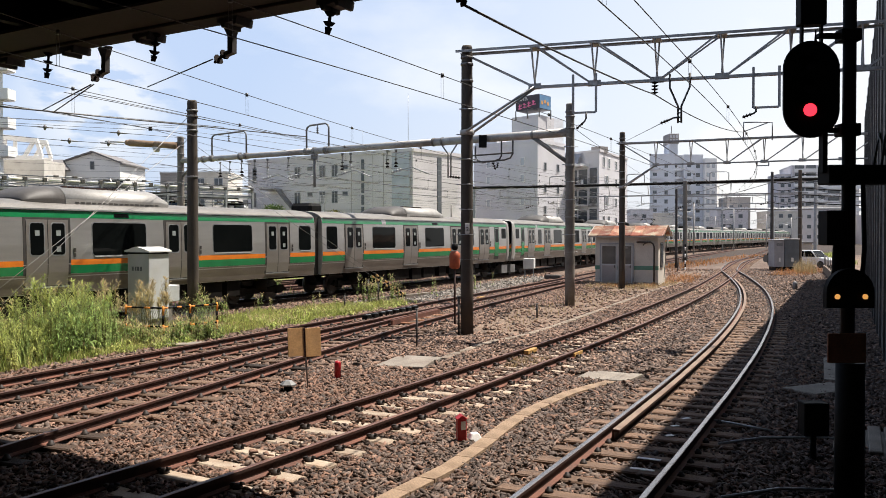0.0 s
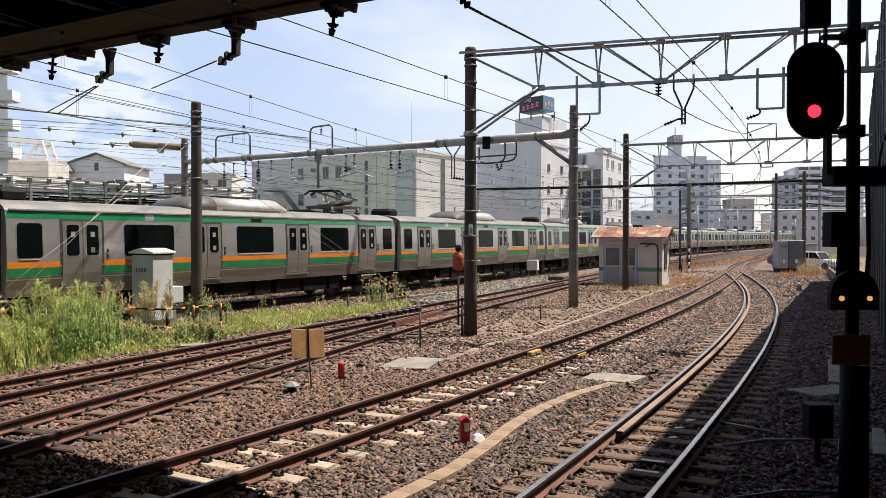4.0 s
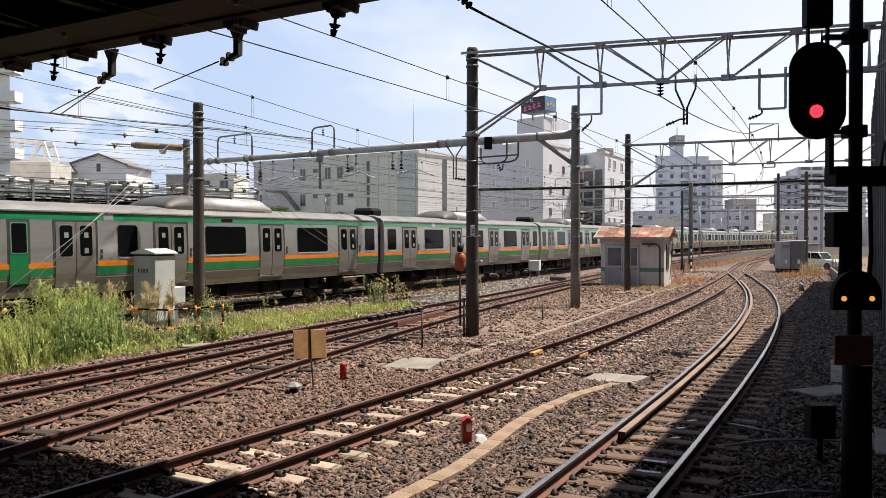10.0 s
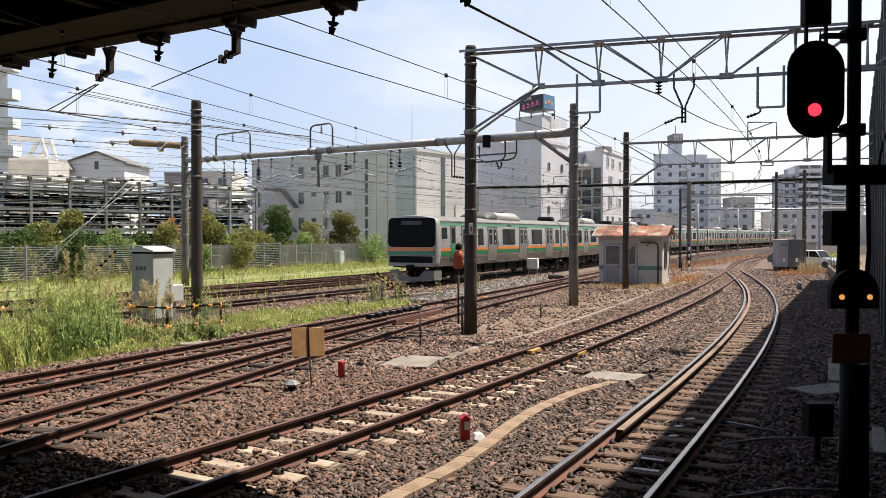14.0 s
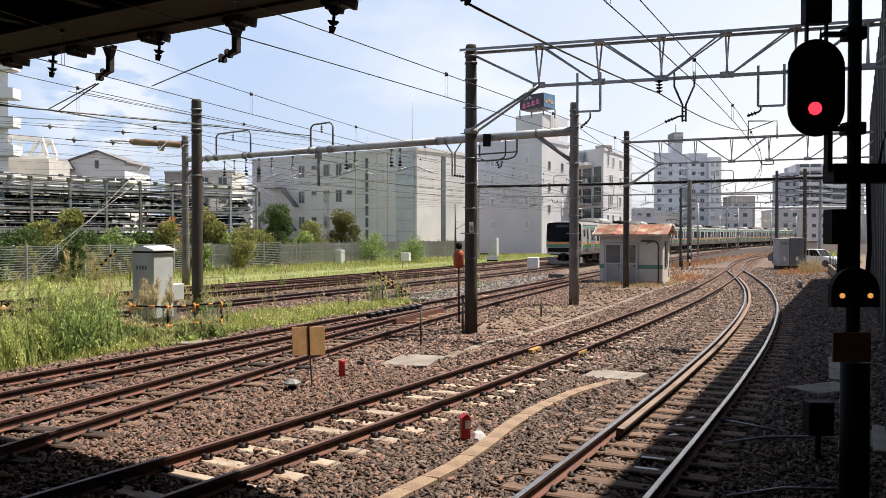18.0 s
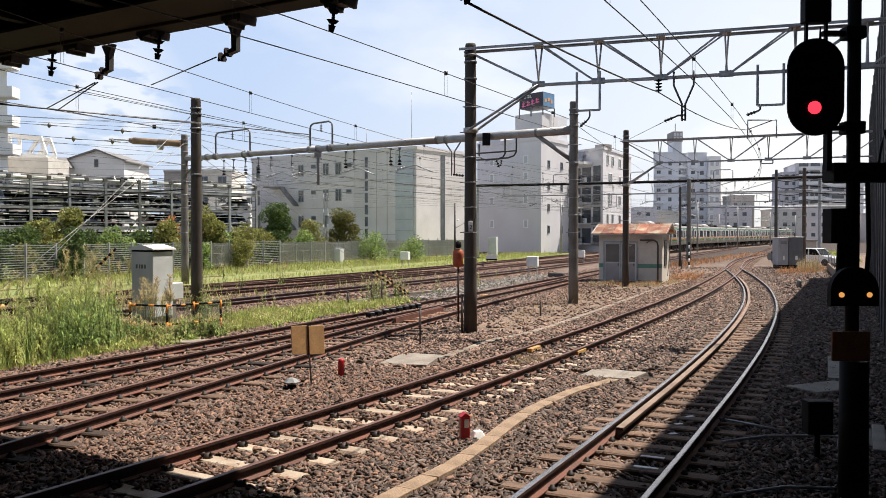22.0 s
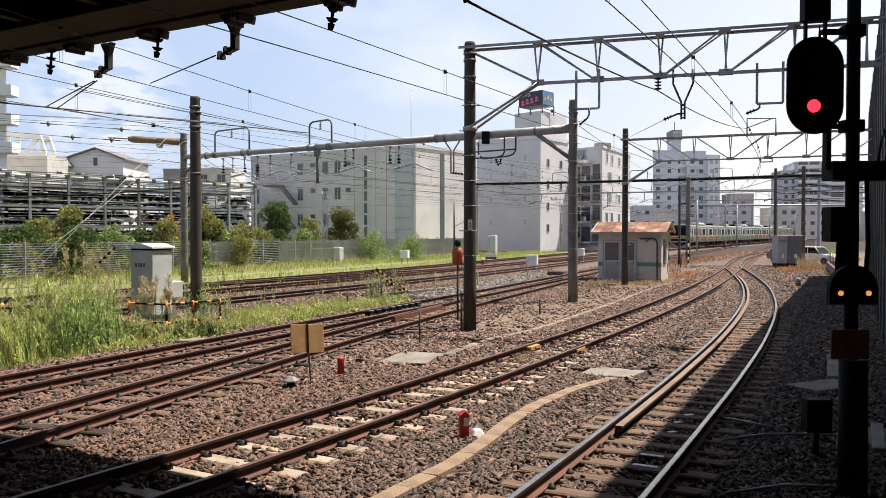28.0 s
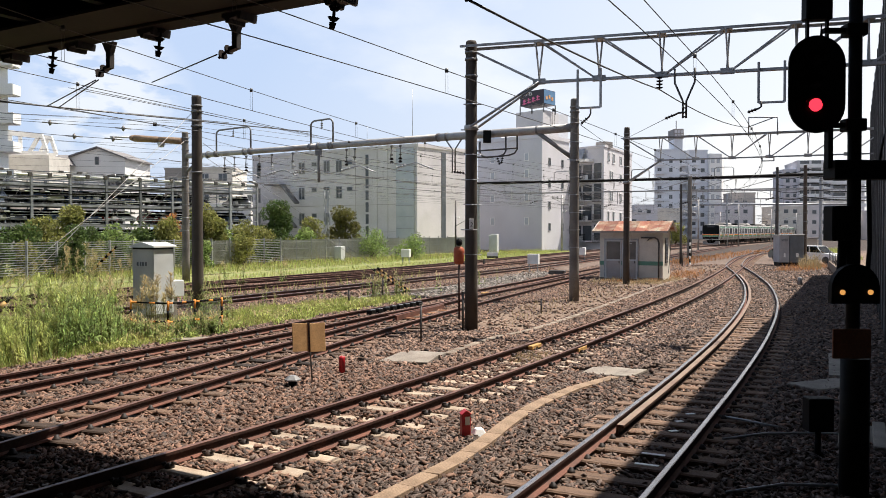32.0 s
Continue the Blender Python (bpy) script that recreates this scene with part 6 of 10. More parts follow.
lattice_mast(-11.0, 78.5, 6.6, 0.22, "slim galvanised lattice mast by the fence")
lp = thing("lamp_post", "dark lamp post beside the grey building", "lamp post", at=pose(1.3, 78.0, -0.2))
bm = bmesh.new()
tube(bm, (0, 0, 0), (0, 0, 5.6), 0.1, 0.07, 10)
part("post", bm, M["steel_dark"], lp)
bm = bmesh.new()
pipe(bm, [(0, 0, 3.2), (0.9, -0.2, 3.7), (1.2, -0.25, 3.75)], 0.03, 6)
part("arm", bm, M["steel_galv"], lp)
bm = bmesh.new()
lathe(bm, [(0.02, 0.0), (0.14, 0.02), (0.1, 0.12), (0.03, 0.16)], 10, (0.3, -0.1, 3.9))
part("lamp", bm, M["white"], lp)
# registration arms under the pipe beam and the far gantry
for u in (0.16, 0.27, 0.345, 0.48, 0.62):
    c = PB0.lerp(PB1, u)
    d = Vector((0.4766, 0.8791, 0))
    h = thing("registration_arm", "pale bracket arm holding the wires steady", "bracket", "wire brackets")
    bm = bmesh.new()
    pipe(bm, [c + Vector((0, 0, -1.2)), c + Vector((0.9, -0.5, -1.0)), c + Vector((1.7, -1.0, -1.35))], 0.028, 6)
    part("arm", bm, M["steel_galv"], h)
    bm = bmesh.new()
    insulator_bm(bm, c + Vector((0, 0, -1.2)), c + Vector((0.5, -0.28, -1.09)), 4, 0.075)
    part("insulator", bm, M["insulator_white"], h)

# feeder wires with disc insulators beyond the main line
def line_insulator(c, d, r):
    t = thing("line_insulator", "grey disc insulator strung in a feeder wire", "insulator", "line insulators")
    bm = bmesh.new()
    tube(bm, c - d * 0.45, c + d * 0.45, 0.035, 0.035, 6)
    part("rod", bm, M["steel_grey"], t)
    bm = bmesh.new()
    tube(bm, c - d * 0.09, c, 0.05, r, 12)
    tube(bm, c, c + d * 0.09, r, 0.05, 12)
    part("disc", bm, M["steel_grey"], t)


for pts, knots in (([(-30.0, 46, 9.15), (-21.83, 46, 8.57), (-17.75, 46, 8.26), (-14.01, 46, 7.98)], (1, 2)), ([(-30.0, 44.6, 8.5), (-19.86, 44.6, 7.66), (-17.76, 44.6, 7.52), (-16.9, 44.6, 7.45)], (1, 2))):
    wire(pts, 0.014, "dark feeder wire ending at a pole")
    for k in knots:
        a, b = Vector(pts[k]), Vector(pts[k + 1])
        line_insulator(a, (b - a).normalized(), 0.17)
# the pair of wires that the stay rods hold
wire([(-9.5, 13.6, 4.95), (-6.69, 14.0, 4.67), (-7.24, 28.0, 6.22)], 0.012, "taut dark wire held by the stay rods")
wire([(-9.4, 13.7, 4.9), (-6.49, 14.0, 4.65), (-3.2, 20.0, 4.95)], 0.012, "taut dark wire held by the stay rods")


# cantilever masts along the main line, far off
def cantilever_mast(s, off, side, h=7.4):
    x, y, hd = on_line(s, off)
    t = thing("cantilever_mast", "slim grey mast with a wire bracket by the main line", "mast", "poles of the yard", at=pose(x, y, -0.2, 0, 0, math.degrees(-hd)))
    bm = bmesh.new()
    tube(bm, (0, 0, 0), (0, 0, h), 0.13, 0.1, 8)
    part("post", bm, M["truss_steel"], t)
    bm = bmesh.new()
    tube(bm, (0, 0, 6.2), (side * 3.0, 0, 6.0), 0.04, 0.04, 6)
    tube(bm, (0, 0, 5.1), (side * 2.6, 0, 6.0), 0.04, 0.04, 6)
    tube(bm, (side * 1.0, 0, 5.5), (side * 3.0, 0, 5.3), 0.03, 0.03, 6)
    tube(bm, (0, 0, 7.2), (side * 2.2, 0, 6.1), 0.02, 0.02, 5)
    part("bracket", bm, M["steel_galv"], t)
    bm = bmesh.new()
    tube(bm, (0, 0, 6.9), (-side * 1.3, 0, 6.95), 0.035, 0.035, 6)
    tube(bm, (0, 0, 6.4), (-side * 1.1, 0, 6.92), 0.025, 0.025, 5)
    for u in (0.6, 1.25):
        tube(bm, (-side * u, 0, 6.95), (-side * u, 0, 7.25), 0.07, 0.05, 8)
    part("feeder_arm", bm, M["steel_grey"], t, "side arm with upright insulators")
    for z0, z1 in ((6.2, 6.15), (5.1, 5.3)):
        bm = bmesh.new()
        insulator_bm(bm, (side * 0.15, 0, z0), (side * 0.65, 0, z1), 4, 0.1)
        part("insulator", bm, M["insulator_white"], t)


for s, off, side in ((78, 11.6, 1), (88, -3.1, -1), (96, -3.1, -1), (103, 11.6, 1), (112, 11.6, 1), (128, -3.1, -1), (146, 11.6, 1), (166, -3.1, -1), (186, 11.6, 1), (210, -3.1, -1)):
    cantilever_mast(s, off, side)

# ---- buildings ----
WIN_MESH = {}


def window_mesh(w, h, glass, rim_mat, bars=1):
    """A shared window: a frame standing out from the wall, panes set back in it, a sill."""
    key = (round(w, 2), round(h, 2), glass, rim_mat, bars)
    if key not in WIN_MESH:
        t = 0.08
        xs = [-w / 2, -w / 2 + t]
        for k in range(bars):
            c = -w / 2 + w * (k + 1) / (bars + 1)
            xs += [c - t / 2, c + t / 2]
        xs += [w / 2 - t, w / 2]
        zs = [0, t, h - t, h]
        bm = bmesh.new()
        g = [[bm.verts.new((x, -0.07, z)) for x in xs] for z in zs]
        for j in range(3):
            for i in range(len(xs) - 1):
                if j == 1 and i % 2 == 1:
                    continue
                bm.faces.new((g[j][i], g[j][i + 1], g[j + 1][i + 1], g[j + 1][i]))
        ret = bmesh.ops.extrude_face_region(bm, geom=bm.faces[:])
        for v in ret["geom"]:
            if isinstance(v, bmesh.types.BMVert):
                v.co.y = 0.03
        bmesh.ops.recalc_face_normals(bm, faces=bm.faces[:])
        me = bpy.data.meshes.new("window")
        bm.to_mesh(me)
        bm.free()
        me.materials.append(M[rim_mat])
        bm = bmesh.new()
        quad_box(bm, (-w / 2 + t * 0.5, -0.02, t * 0.5), (w / 2 - t * 0.5, 0.02, h - t * 0.5))
        pane = bpy.data.meshes.new("pane")
        bm.to_mesh(pane)
        bm.free()
        pane.materials.append(M[glass])
        WIN_MESH[key] = (me, pane)
    return WIN_MESH[key]


def facade(parent, p, q, rows, glass="window", rim_mat="steel_galv"):
    """Windows on a wall that runs from p to q (outside on its right). rows: (along, sill height, width, height, bars)."""
    p, q = Vector((*p, 0)), Vector((*q, 0))
    ang = math.degrees(math.atan2(q.y - p.y, q.x - p.x))
    d = (q - p).normalized()
    for u, z, w, h, bars in rows:
        c = p + d * u
        me, pane = window_mesh(w, h, glass, rim_mat, bars)
        win = piece("window", me, parent, pose(c.x, c.y, z, 0, 0, ang))
        piece("pane", pane, win, Matrix())


def prism(plan, z0, z1):
    bm = bmesh.new()
    n = len(plan)
    lo = [bm.verts.new((x, y, z0)) for x, y in plan]
    hi = [bm.verts.new((x, y, z1)) for x, y in plan]
    for i in range(n):
        bm.faces.new((lo[i], lo[(i + 1) % n], hi[(i + 1) % n], hi[i]))
    bm.faces.new(lo[::-1])
    bm.faces.new(hi)
    bmesh.ops.recalc_face_normals(bm, faces=bm.faces[:])
    return bm


def block(name, label, plan, z1, wall, parapet=0.5, z0=-0.25, roof=None):
    """A building body with a parapet round its flat roof."""
    b = thing(name, label, "building", "buildings beyond the yard")
    part("wall", prism(plan, z0, z1), M[wall], b)
    cx, cy = sum(p[0] for p in plan) / len(plan), sum(p[1] for p in plan) / len(plan)
    bm = bmesh.new()
    n = len(plan)
    for i in range(n):
        a, c = plan[i], plan[(i + 1) % n]
        beam(bm, (a[0], a[1], z1 + parapet / 2), (c[0], c[1], z1 + parapet / 2), 0.22, parapet)
    part("roof", bm, M[roof or wall], b, "roof parapet")
    return b


# long grey works building
G0, G1, G2, G3 = (-26.6, 115.8), (-3.0, 99.7), (3.0, 107.0), (-20.0, 124.0)
b1 = block("works_building", "long plain grey four-storey building with few windows", [G0, G1, G2, G3], 12.7, "wall_grey", 0.4)
rows = []
for z in (-0.1, 3.3, 6.7, 10.1):
    rows += [(1.3, z - 0.3, 0.8, 2.1, 0), (9.5, z, 1.05, 1.6, 1), (11.76, z + 0.95, 0.95, 0.6, 0), (13.96, z, 1.05, 1.6, 1), (16.11, z, 1.05, 1.6, 1), (17.9, z + 0.9, 0.95, 0.6, 0)]
facade(b1, G0, G1, rows)
bm = bmesh.new()
d1 = (Vector((*G1, 0)) - Vector((*G0, 0))).normalized()
n1 = Vector((d1.y, -d1.x, 0))
for z in (2.4, 5.8, 9.2):
    a, c = Vector((*G0, z)) + n1 * 0.02, Vector((*G1, z)) + n1 * 0.02
    beam(bm, a, c, 0.06, 0.05)
part("joint_strip", bm, M["wall_tan"], b1)
bm = bmesh.new()
for k in range(8):
    a = Vector((*G0, 0)) + d1 * 20.92 + n1 * 0.02
    beam(bm, a + Vector((0, 0, 0.4 + k * 1.5)), a + Vector((0, 0, 1.62 + k * 1.5)), 0.62, 0.06)
part("dark_window_strip", bm, M["window"], b1, "dark vertical strip window")
bm = bmesh.new()
m = Matrix.Translation(Vector((*G0, 0)) + d1 * 25.5 + n1 * 0.05) @ Matrix.Rotation(math.atan2(d1.y, d1.x), 4, "Z")
quad_box(bm, (0, -0.12, -0.2), (2.7, 0.03, 12.6), m)
part("glazed_stair", bm, M["window_lt"], b1, "tall pale glazed stair strip")
for k in range(9):
    bm = bmesh.new()
    quad_box(bm, (0, -0.17, k * 1.4), (2.7, -0.1, k * 1.4 + 0.08), m)
    part("mullion", bm, M["steel_galv"], b1)
bm = bmesh.new()
d2 = (Vector((*G2, 0)) - Vector((*G1, 0))).normalized()
m = Matrix.Translation(Vector((*G1, 0)) + d2 * 4.65) @ Matrix.Rotation(math.atan2(d2.y, d2.x), 4, "Z")
quad_box(bm, (0, -0.06, -0.2), (0.8, 0.03, 12.3), m)
part("dark_window_strip", bm, M["window"], b1)
for u in (18.9, 22.4, 24.1):
    bm = bmesh.new()
    a = Vector((*G0, 0)) + d1 * u + n1 * 0.015
    beam(bm, a, a + Vector((0, 0, 12.7)), 0.07, 0.04)
    part("joint_strip", bm, M["wall_tan"], b1)
bm = bmesh.new()
for x, y, h in ((-3.6, 101, 7.0), (-9.5, 105, 3.0)):
    tube(bm, (x, y, 12.5), (x, y, 12.9 + h), 0.04, 0.02, 6)
part("antenna", bm, M["steel_galv"], b1, "thin roof mast")

# outside stair at the far end of the works building
for k in range(3):
    m = Matrix.Translation(Vector((*G0, 0)) + d1 * (3.2 + 0.4 * k) + n1 * 0.05) @ Matrix.Rotation(math.atan2(d1.y, d1.x), 4, "Z")
    bm = bmesh.new()
    quad_box(bm, (0, -1.6, 2.3 + k * 3.2), (2.6, 0.0, 2.45 + k * 3.2), m)
    part("stair_landing", bm, M["steel_grey"], b1)
    bm = bmesh.new()
    for a in (0.0, 0.55, 1.05):
        quad_box(bm, (0, -1.62, 2.45 + k * 3.2 + a), (2.6, -1.56, 2.5 + k * 3.2 + a), m)
    for j in range(6):
        quad_box(bm, (j * 0.5, -1.62, 2.45 + k * 3.2), (j * 0.5 + 0.04, -1.56, 3.5 + k * 3.2), m)
    part("stair_railing", bm, M["steel_galv"], b1)
    bm = bmesh.new()
    beam(bm, m @ Vector((2.6, -0.8, 2.4 + k * 3.2)), m @ Vector((5.4, -0.8, -0.2 + k * 3.2)), 0.9, 0.2)
    part("stair_flight", bm, M["steel_grey"], b1)

# tall pale building with the rooftop sign
H0, H1, H2, H3 = (5.3, 121.0), (13.6, 112.0), (18.4, 119.0), (10.5, 128.0)
b2 = block("hotel_building", "pale grey hotel block with a rooftop sign", [H0, H1, H2, H3], 15.2, "wall_light", 0.5)
T0_, T1_, T2_, T3_ = (10.4, 115.6), (13.7, 112.1), (16.4, 116.0), (13.0, 119.5)
part("tower", prism([T0_, T1_, T2_, T3_], 15.2, 19.0), M["wall_light"], b2)
part("tower", prism([(5.5, 121.0), (8.5, 118.0), (10.0, 120.0), (7.0, 123)], 15.2, 17.0), M["wall_blue"], b2)
part("tower", prism([(15.8, 116.6), (18.2, 119.2), (16.5, 121.0), (14.0, 118)], 15.2, 19.2), M["wall_blue"], b2)
facade(b2, H0, H1, [(u, z, 0.8, 1.1, 0) for z in (3.3, 6.6, 9.9, 12.2) for u in (3.0, 9.5)], "window_lt", "wall_white")
facade(b2, H1, H2, [(u, z, 0.7, 1.1, 0) for z in (2.5, 5.5, 8.5, 11.5) for u in (2.2, 6.2)])
bm = bmesh.new()
pipe(bm, [(7.0, 119.0, 9.2), (9.8, 115.8, 9.2), (9.8, 115.8, 6.8)], 0.07, 6)
part("drain_pipe", bm, M["white"], b2)
sg = thing("rooftop_sign", "black and pink rooftop hotel sign box with a blue side", "sign")
S0, S1, S2 = Vector((10.9, 114.9, 0)), Vector((13.8, 111.9, 0)), Vector((15.7, 114.3, 0))
part("frame", prism([tuple(S0[:2]), tuple(S1[:2]), tuple(S2[:2]), tuple((S0 + S2 - S1)[:2])], 19.8, 21.75), M["sign_black"], sg)
for p in (S0, S1, S2, S0 + S2 - S1, (S0 + S1) / 2):
    bm = bmesh.new()
    beam(bm, (p.x, p.y, 18.6), (p.x, p.y, 19.85), 0.15, 0.15)
    part("stand", bm, M["steel_grey"], sg)
dd, ee = (S1 - S0).normalized(), (S2 - S1).normalized()
ms = Matrix.Translation(S0 + Vector((0, 0, 19.8))) @ Matrix.Rotation(math.atan2(dd.y, dd.x), 4, "Z")
me_ = Matrix.Translation(S1 + Vector((0, 0, 19.8))) @ Matrix.Rotation(math.atan2(ee.y, ee.x), 4, "Z")
bm = bmesh.new()
for k in range(4):
    x = 0.5 + k * 0.8
    quad_box(bm, (x, -0.06, 0.2 + 0.12 * k), (x + 0.66, -0.01, 0.34 + 0.12 * k), ms)
    quad_box(bm, (x + 0.16, -0.07, 0.15 + 0.12 * k), (x + 0.32, -0.01, 0.85 + 0.12 * k), ms)
    quad_box(bm, (x + 0.05, -0.065, 0.56 + 0.12 * k), (x + 0.58, -0.01, 0.7 + 0.12 * k), ms)
part("name_bar", bm, M["sign_pink"], sg, "pink lettering shapes")
bm = bmesh.new()
quad_box(bm, (0.05, -0.06, 0.05), (2.95, -0.02, 1.88), me_)
part("side_panel", bm, M["sign_blue"], sg, "blue side panel")
bm = bmesh.new()
for k in range(3):
    quad_box(bm, (0.4 + k * 0.75, -0.1, 0.6 + 0.2 * (k % 2)), (0.85 + k * 0.75, -0.06, 1.05 + 0.2 * (k % 2)), me_)
part("side_mark", bm, M["sign_orange"], sg)


def text_part(body, size, m, material, parent, name="lettering"):
    cu = bpy.data.curves.new(name, "FONT")
    cu.body, cu.size, cu.extrude, cu.align_x = body, size, 0.01, "LEFT"
    tmp = bpy.data.objects.new("tmp", cu)
    scene.collection.objects.link(tmp)
    dg = bpy.context.evaluated_depsgraph_get()
    me = bpy.data.meshes.new_from_object(tmp.evaluated_get(dg))
    bpy.data.objects.remove(tmp)
    me.name = name
    me.transform(m @ Matrix.Rotation(math.pi / 2, 4, "X"))
    me.materials.clear()
    me.materials.append(material)
    ob = new(name, me)
    ob.parent = parent
    return ob


text_part("2", 0.16, NUMERAL_AT, M["black_paint"], pole_main, "numeral")
text_part("HOTEL", 0.62, ms @ Matrix.Translation((0.3, -0.05, 1.33)), M["white"], sg)

# apartment house with balconies
A0, A1, A2, A3 = (18.6, 123.9), (23.1, 117.6), (30.2, 131.0), (24.6, 135.5)
b3 = block("apartment_house", "pale five-storey apartment house with recessed balconies", [A0, A1, A2, A3], 14.5, "wall_light", 0.3)
rows = []
for k, z in enumerate((1.0, 3.9, 6.8, 9.7, 12.4)):
    rows += [(2.2, z, 1.1, 1.5, 0), (4.8, z, 1.2, 1.5, 0)] if k in (1, 4) else [(3.6, z, 1.9, 1.6, 1)]
    rows += [(8.6, z, 1.2, 1.4, 0), (12.2, z, 1.6, 1.5, 1)]
facade(b3, A1, A2, rows, "window", "wall_white")
dA = (Vector((*A1, 0)) - Vector((*A0, 0))).normalized()
mA = Matrix.Translation((*A0, 0)) @ Matrix.Rotation(math.atan2(dA.y, dA.x), 4, "Z")
for k in range(4):
    z = 0.9 + k * 2.95
    bm = bmesh.new()
    quad_box(bm, (0.2, -1.5, z), (5.6, 0.05, z + 0.18), mA)
    bal = part("balcony", bm, M["wall_light"], b3)
    bm = bmesh.new()
    quad_box(bm, (0.2, -1.55, z + 0.14), (3.4, -1.42, z + 1.1), mA)
    part("balustrade", bm, M["wall_white"], bal)
    bm = bmesh.new()
    for j in range(14):
        quad_box(bm, (3.4 + j * 0.16, -1.52, z + 0.18), (3.44 + j * 0.16, -1.48, z + 1.1), mA)
    quad_box(bm, (3.4, -1.54, z + 1.06), (5.6, -1.46, z + 1.12), mA)
    part("railing", bm, M["black_paint"], bal, "dark barred railing")
    bm = bmesh.new()
    quad_box(bm, (3.5 + k % 2, -0.95, z + 0.18), (4.2 + k % 2, -0.6, z + 0.85), mA)
    part("air_conditioner", bm, M["wall_white"], bal)
    for x0, x1 in ((0.5, 1.9), (2.1, 3.3), (3.7, 5.4)):
        bm = bmesh.new()
        quad_box(bm, (x0, -0.06, z + 0.2), (x1, 0.02, z + 2.35), mA)
        part("balcony_window", bm, M["window"], bal)
    # the narrow stair recess at the corner, its shade a flat dark panel
    bm = bmesh.new()
    quad_box(bm, (5.9, -0.05, z + 0.3), (7.3, 0.02, z + 2.5), mA)
    part("stair_opening", bm, M["window"], b3, "flat dark panel in place of a shaded stair recess")
    bm = bmesh.new()
    for j in range(9):
        quad_box(bm, (5.9 + j * 0.17, -0.35, z), (5.94 + j * 0.17, -0.31, z + 1.0), mA)
    quad_box(bm, (5.85, -0.37, z + 0.97), (7.35, -0.29, z + 1.03), mA)
    quad_box(bm, (5.85, -0.37, z - 0.12), (7.35, 0.0, z), mA)
    part("railing", bm, M["steel_grey"], b3)
bm = bmesh.new()
quad_box(bm, (0.0, -1.8, 12.45), (5.8, 0.02, 12.85), mA)
part("canopy_slab", bm, M["wall_white"], b3, "pale slab over the top balcony")
bm = bmesh.new()
beam(bm, mA @ Vector((0.4, -0.75, 13.55)), mA @ Vector((4.4, -0.75, 13.55)), 0.12, 1.9)
bmesh.ops.rotate(bm, verts=bm.verts[:], cent=mA @ Vector((2.4, -0.75, 13.55)), matrix=Matrix.Rotation(math.radians(-24), 3, Vector((dA.x, dA.y, 0))))
part("sloped_roof", bm, M["roof_slate"], b3, "steep blue-grey roof panel")
bm = bmesh.new()
quad_box(bm, (5.2, 1.0, 14.5), (7.0, 2.6, 15.4), mA)
part("roof_tank", bm, M["wall_tan"], b3, "small roof tank")

# distant tower block
b4 = block("tower_block", "distant bluish apartment tower with a roof tank house", [(67.6, 262.0), (75.6, 262.0), (75.6, 266.0), (79.0, 266.0), (79.0, 263.5), (85.0, 263.5), (85.0, 280.0), (74.0, 280.0)], 28.0, "wall_blue", 0.35, roof="wall_blue")
# whiter wall colour paints in the sunlight on this wing
part("wing", prism([(85.0, 261.8), (89.2, 262.6), (94.5, 276.0), (85.0, 276.0)], -0.25, 27.0), M["wall_white"], b4, "paler side wing")
part("roof_house", prism([(73.9, 262.4), (76.6, 262.4), (76.8, 269.0), (74.0, 269.0)], 28, 32), M["wall_blue"], b4)
part("sign_box", box_bm((73.8, 262.2, 31.6), (76.9, 269.2, 34.9), 0.05), M["wall_tan"], b4, "grey sign box with pale characters")
for k in range(6):
    bm = box_bm((74.0 + (k % 3) * 0.95, 262.1, 33.5 - (k // 3) * 1.3), (74.7 + (k % 3) * 0.95, 262.19, 34.4 - (k // 3) * 1.3), 0.01)
    part("sign_bar", bm, M["wall_light"], b4)
part("lightning_rod", box_bm((74.9, 264.0, 34.9), (75.1, 264.2, 37.6)), M["steel_grey"], b4)
facade(b4, (67.6, 262.0), (75.6, 262.0), [(u, 1.2 + k * 2.85, w, 1.3, 1) for k in range(9) for u, w in ((1.6, 1.3), (5.2, 1.1))])
facade(b4, (75.6, 266.0), (79.0, 266.0), [(1.0, 1.0 + k * 2.85, 1.5, 1.9, 0) for k in range(9)])
facade(b4, (79.0, 263.5), (85.0, 263.5), [(u, 1.2 + k * 2.85, 1.3, 1.3, 0) for k in range(9) for u in (1.6, 4.4)])
facade(b4, (85.0, 261.8), (89.2, 262.6), [(u, 1.2 + k * 2.85, 1.0, 1.3, 0) for k in range(9) for u in (1.2, 3.0)], "window_lt")
for k in range(9):
    for x0, x1, y in ((67.7, 71.0, 262.05), (75.7, 78.9, 265.2), (79.6, 81.8, 263.55)):
        bm = bmesh.new()
        quad_box(bm, (x0, y - 1.0, 0.5 + k * 2.85), (x1, y, 1.4 + k * 2.85))
        part("balcony", bm, M["wall_blue"], b4)
b5 = block("apartment_tower", "distant pale apartment tower with stepped balconies", [(129.4, 300.0), (152.0, 296.0), (158.0, 318.0), (134.0, 322.0)], 27.5, "wall_light", 0.5)
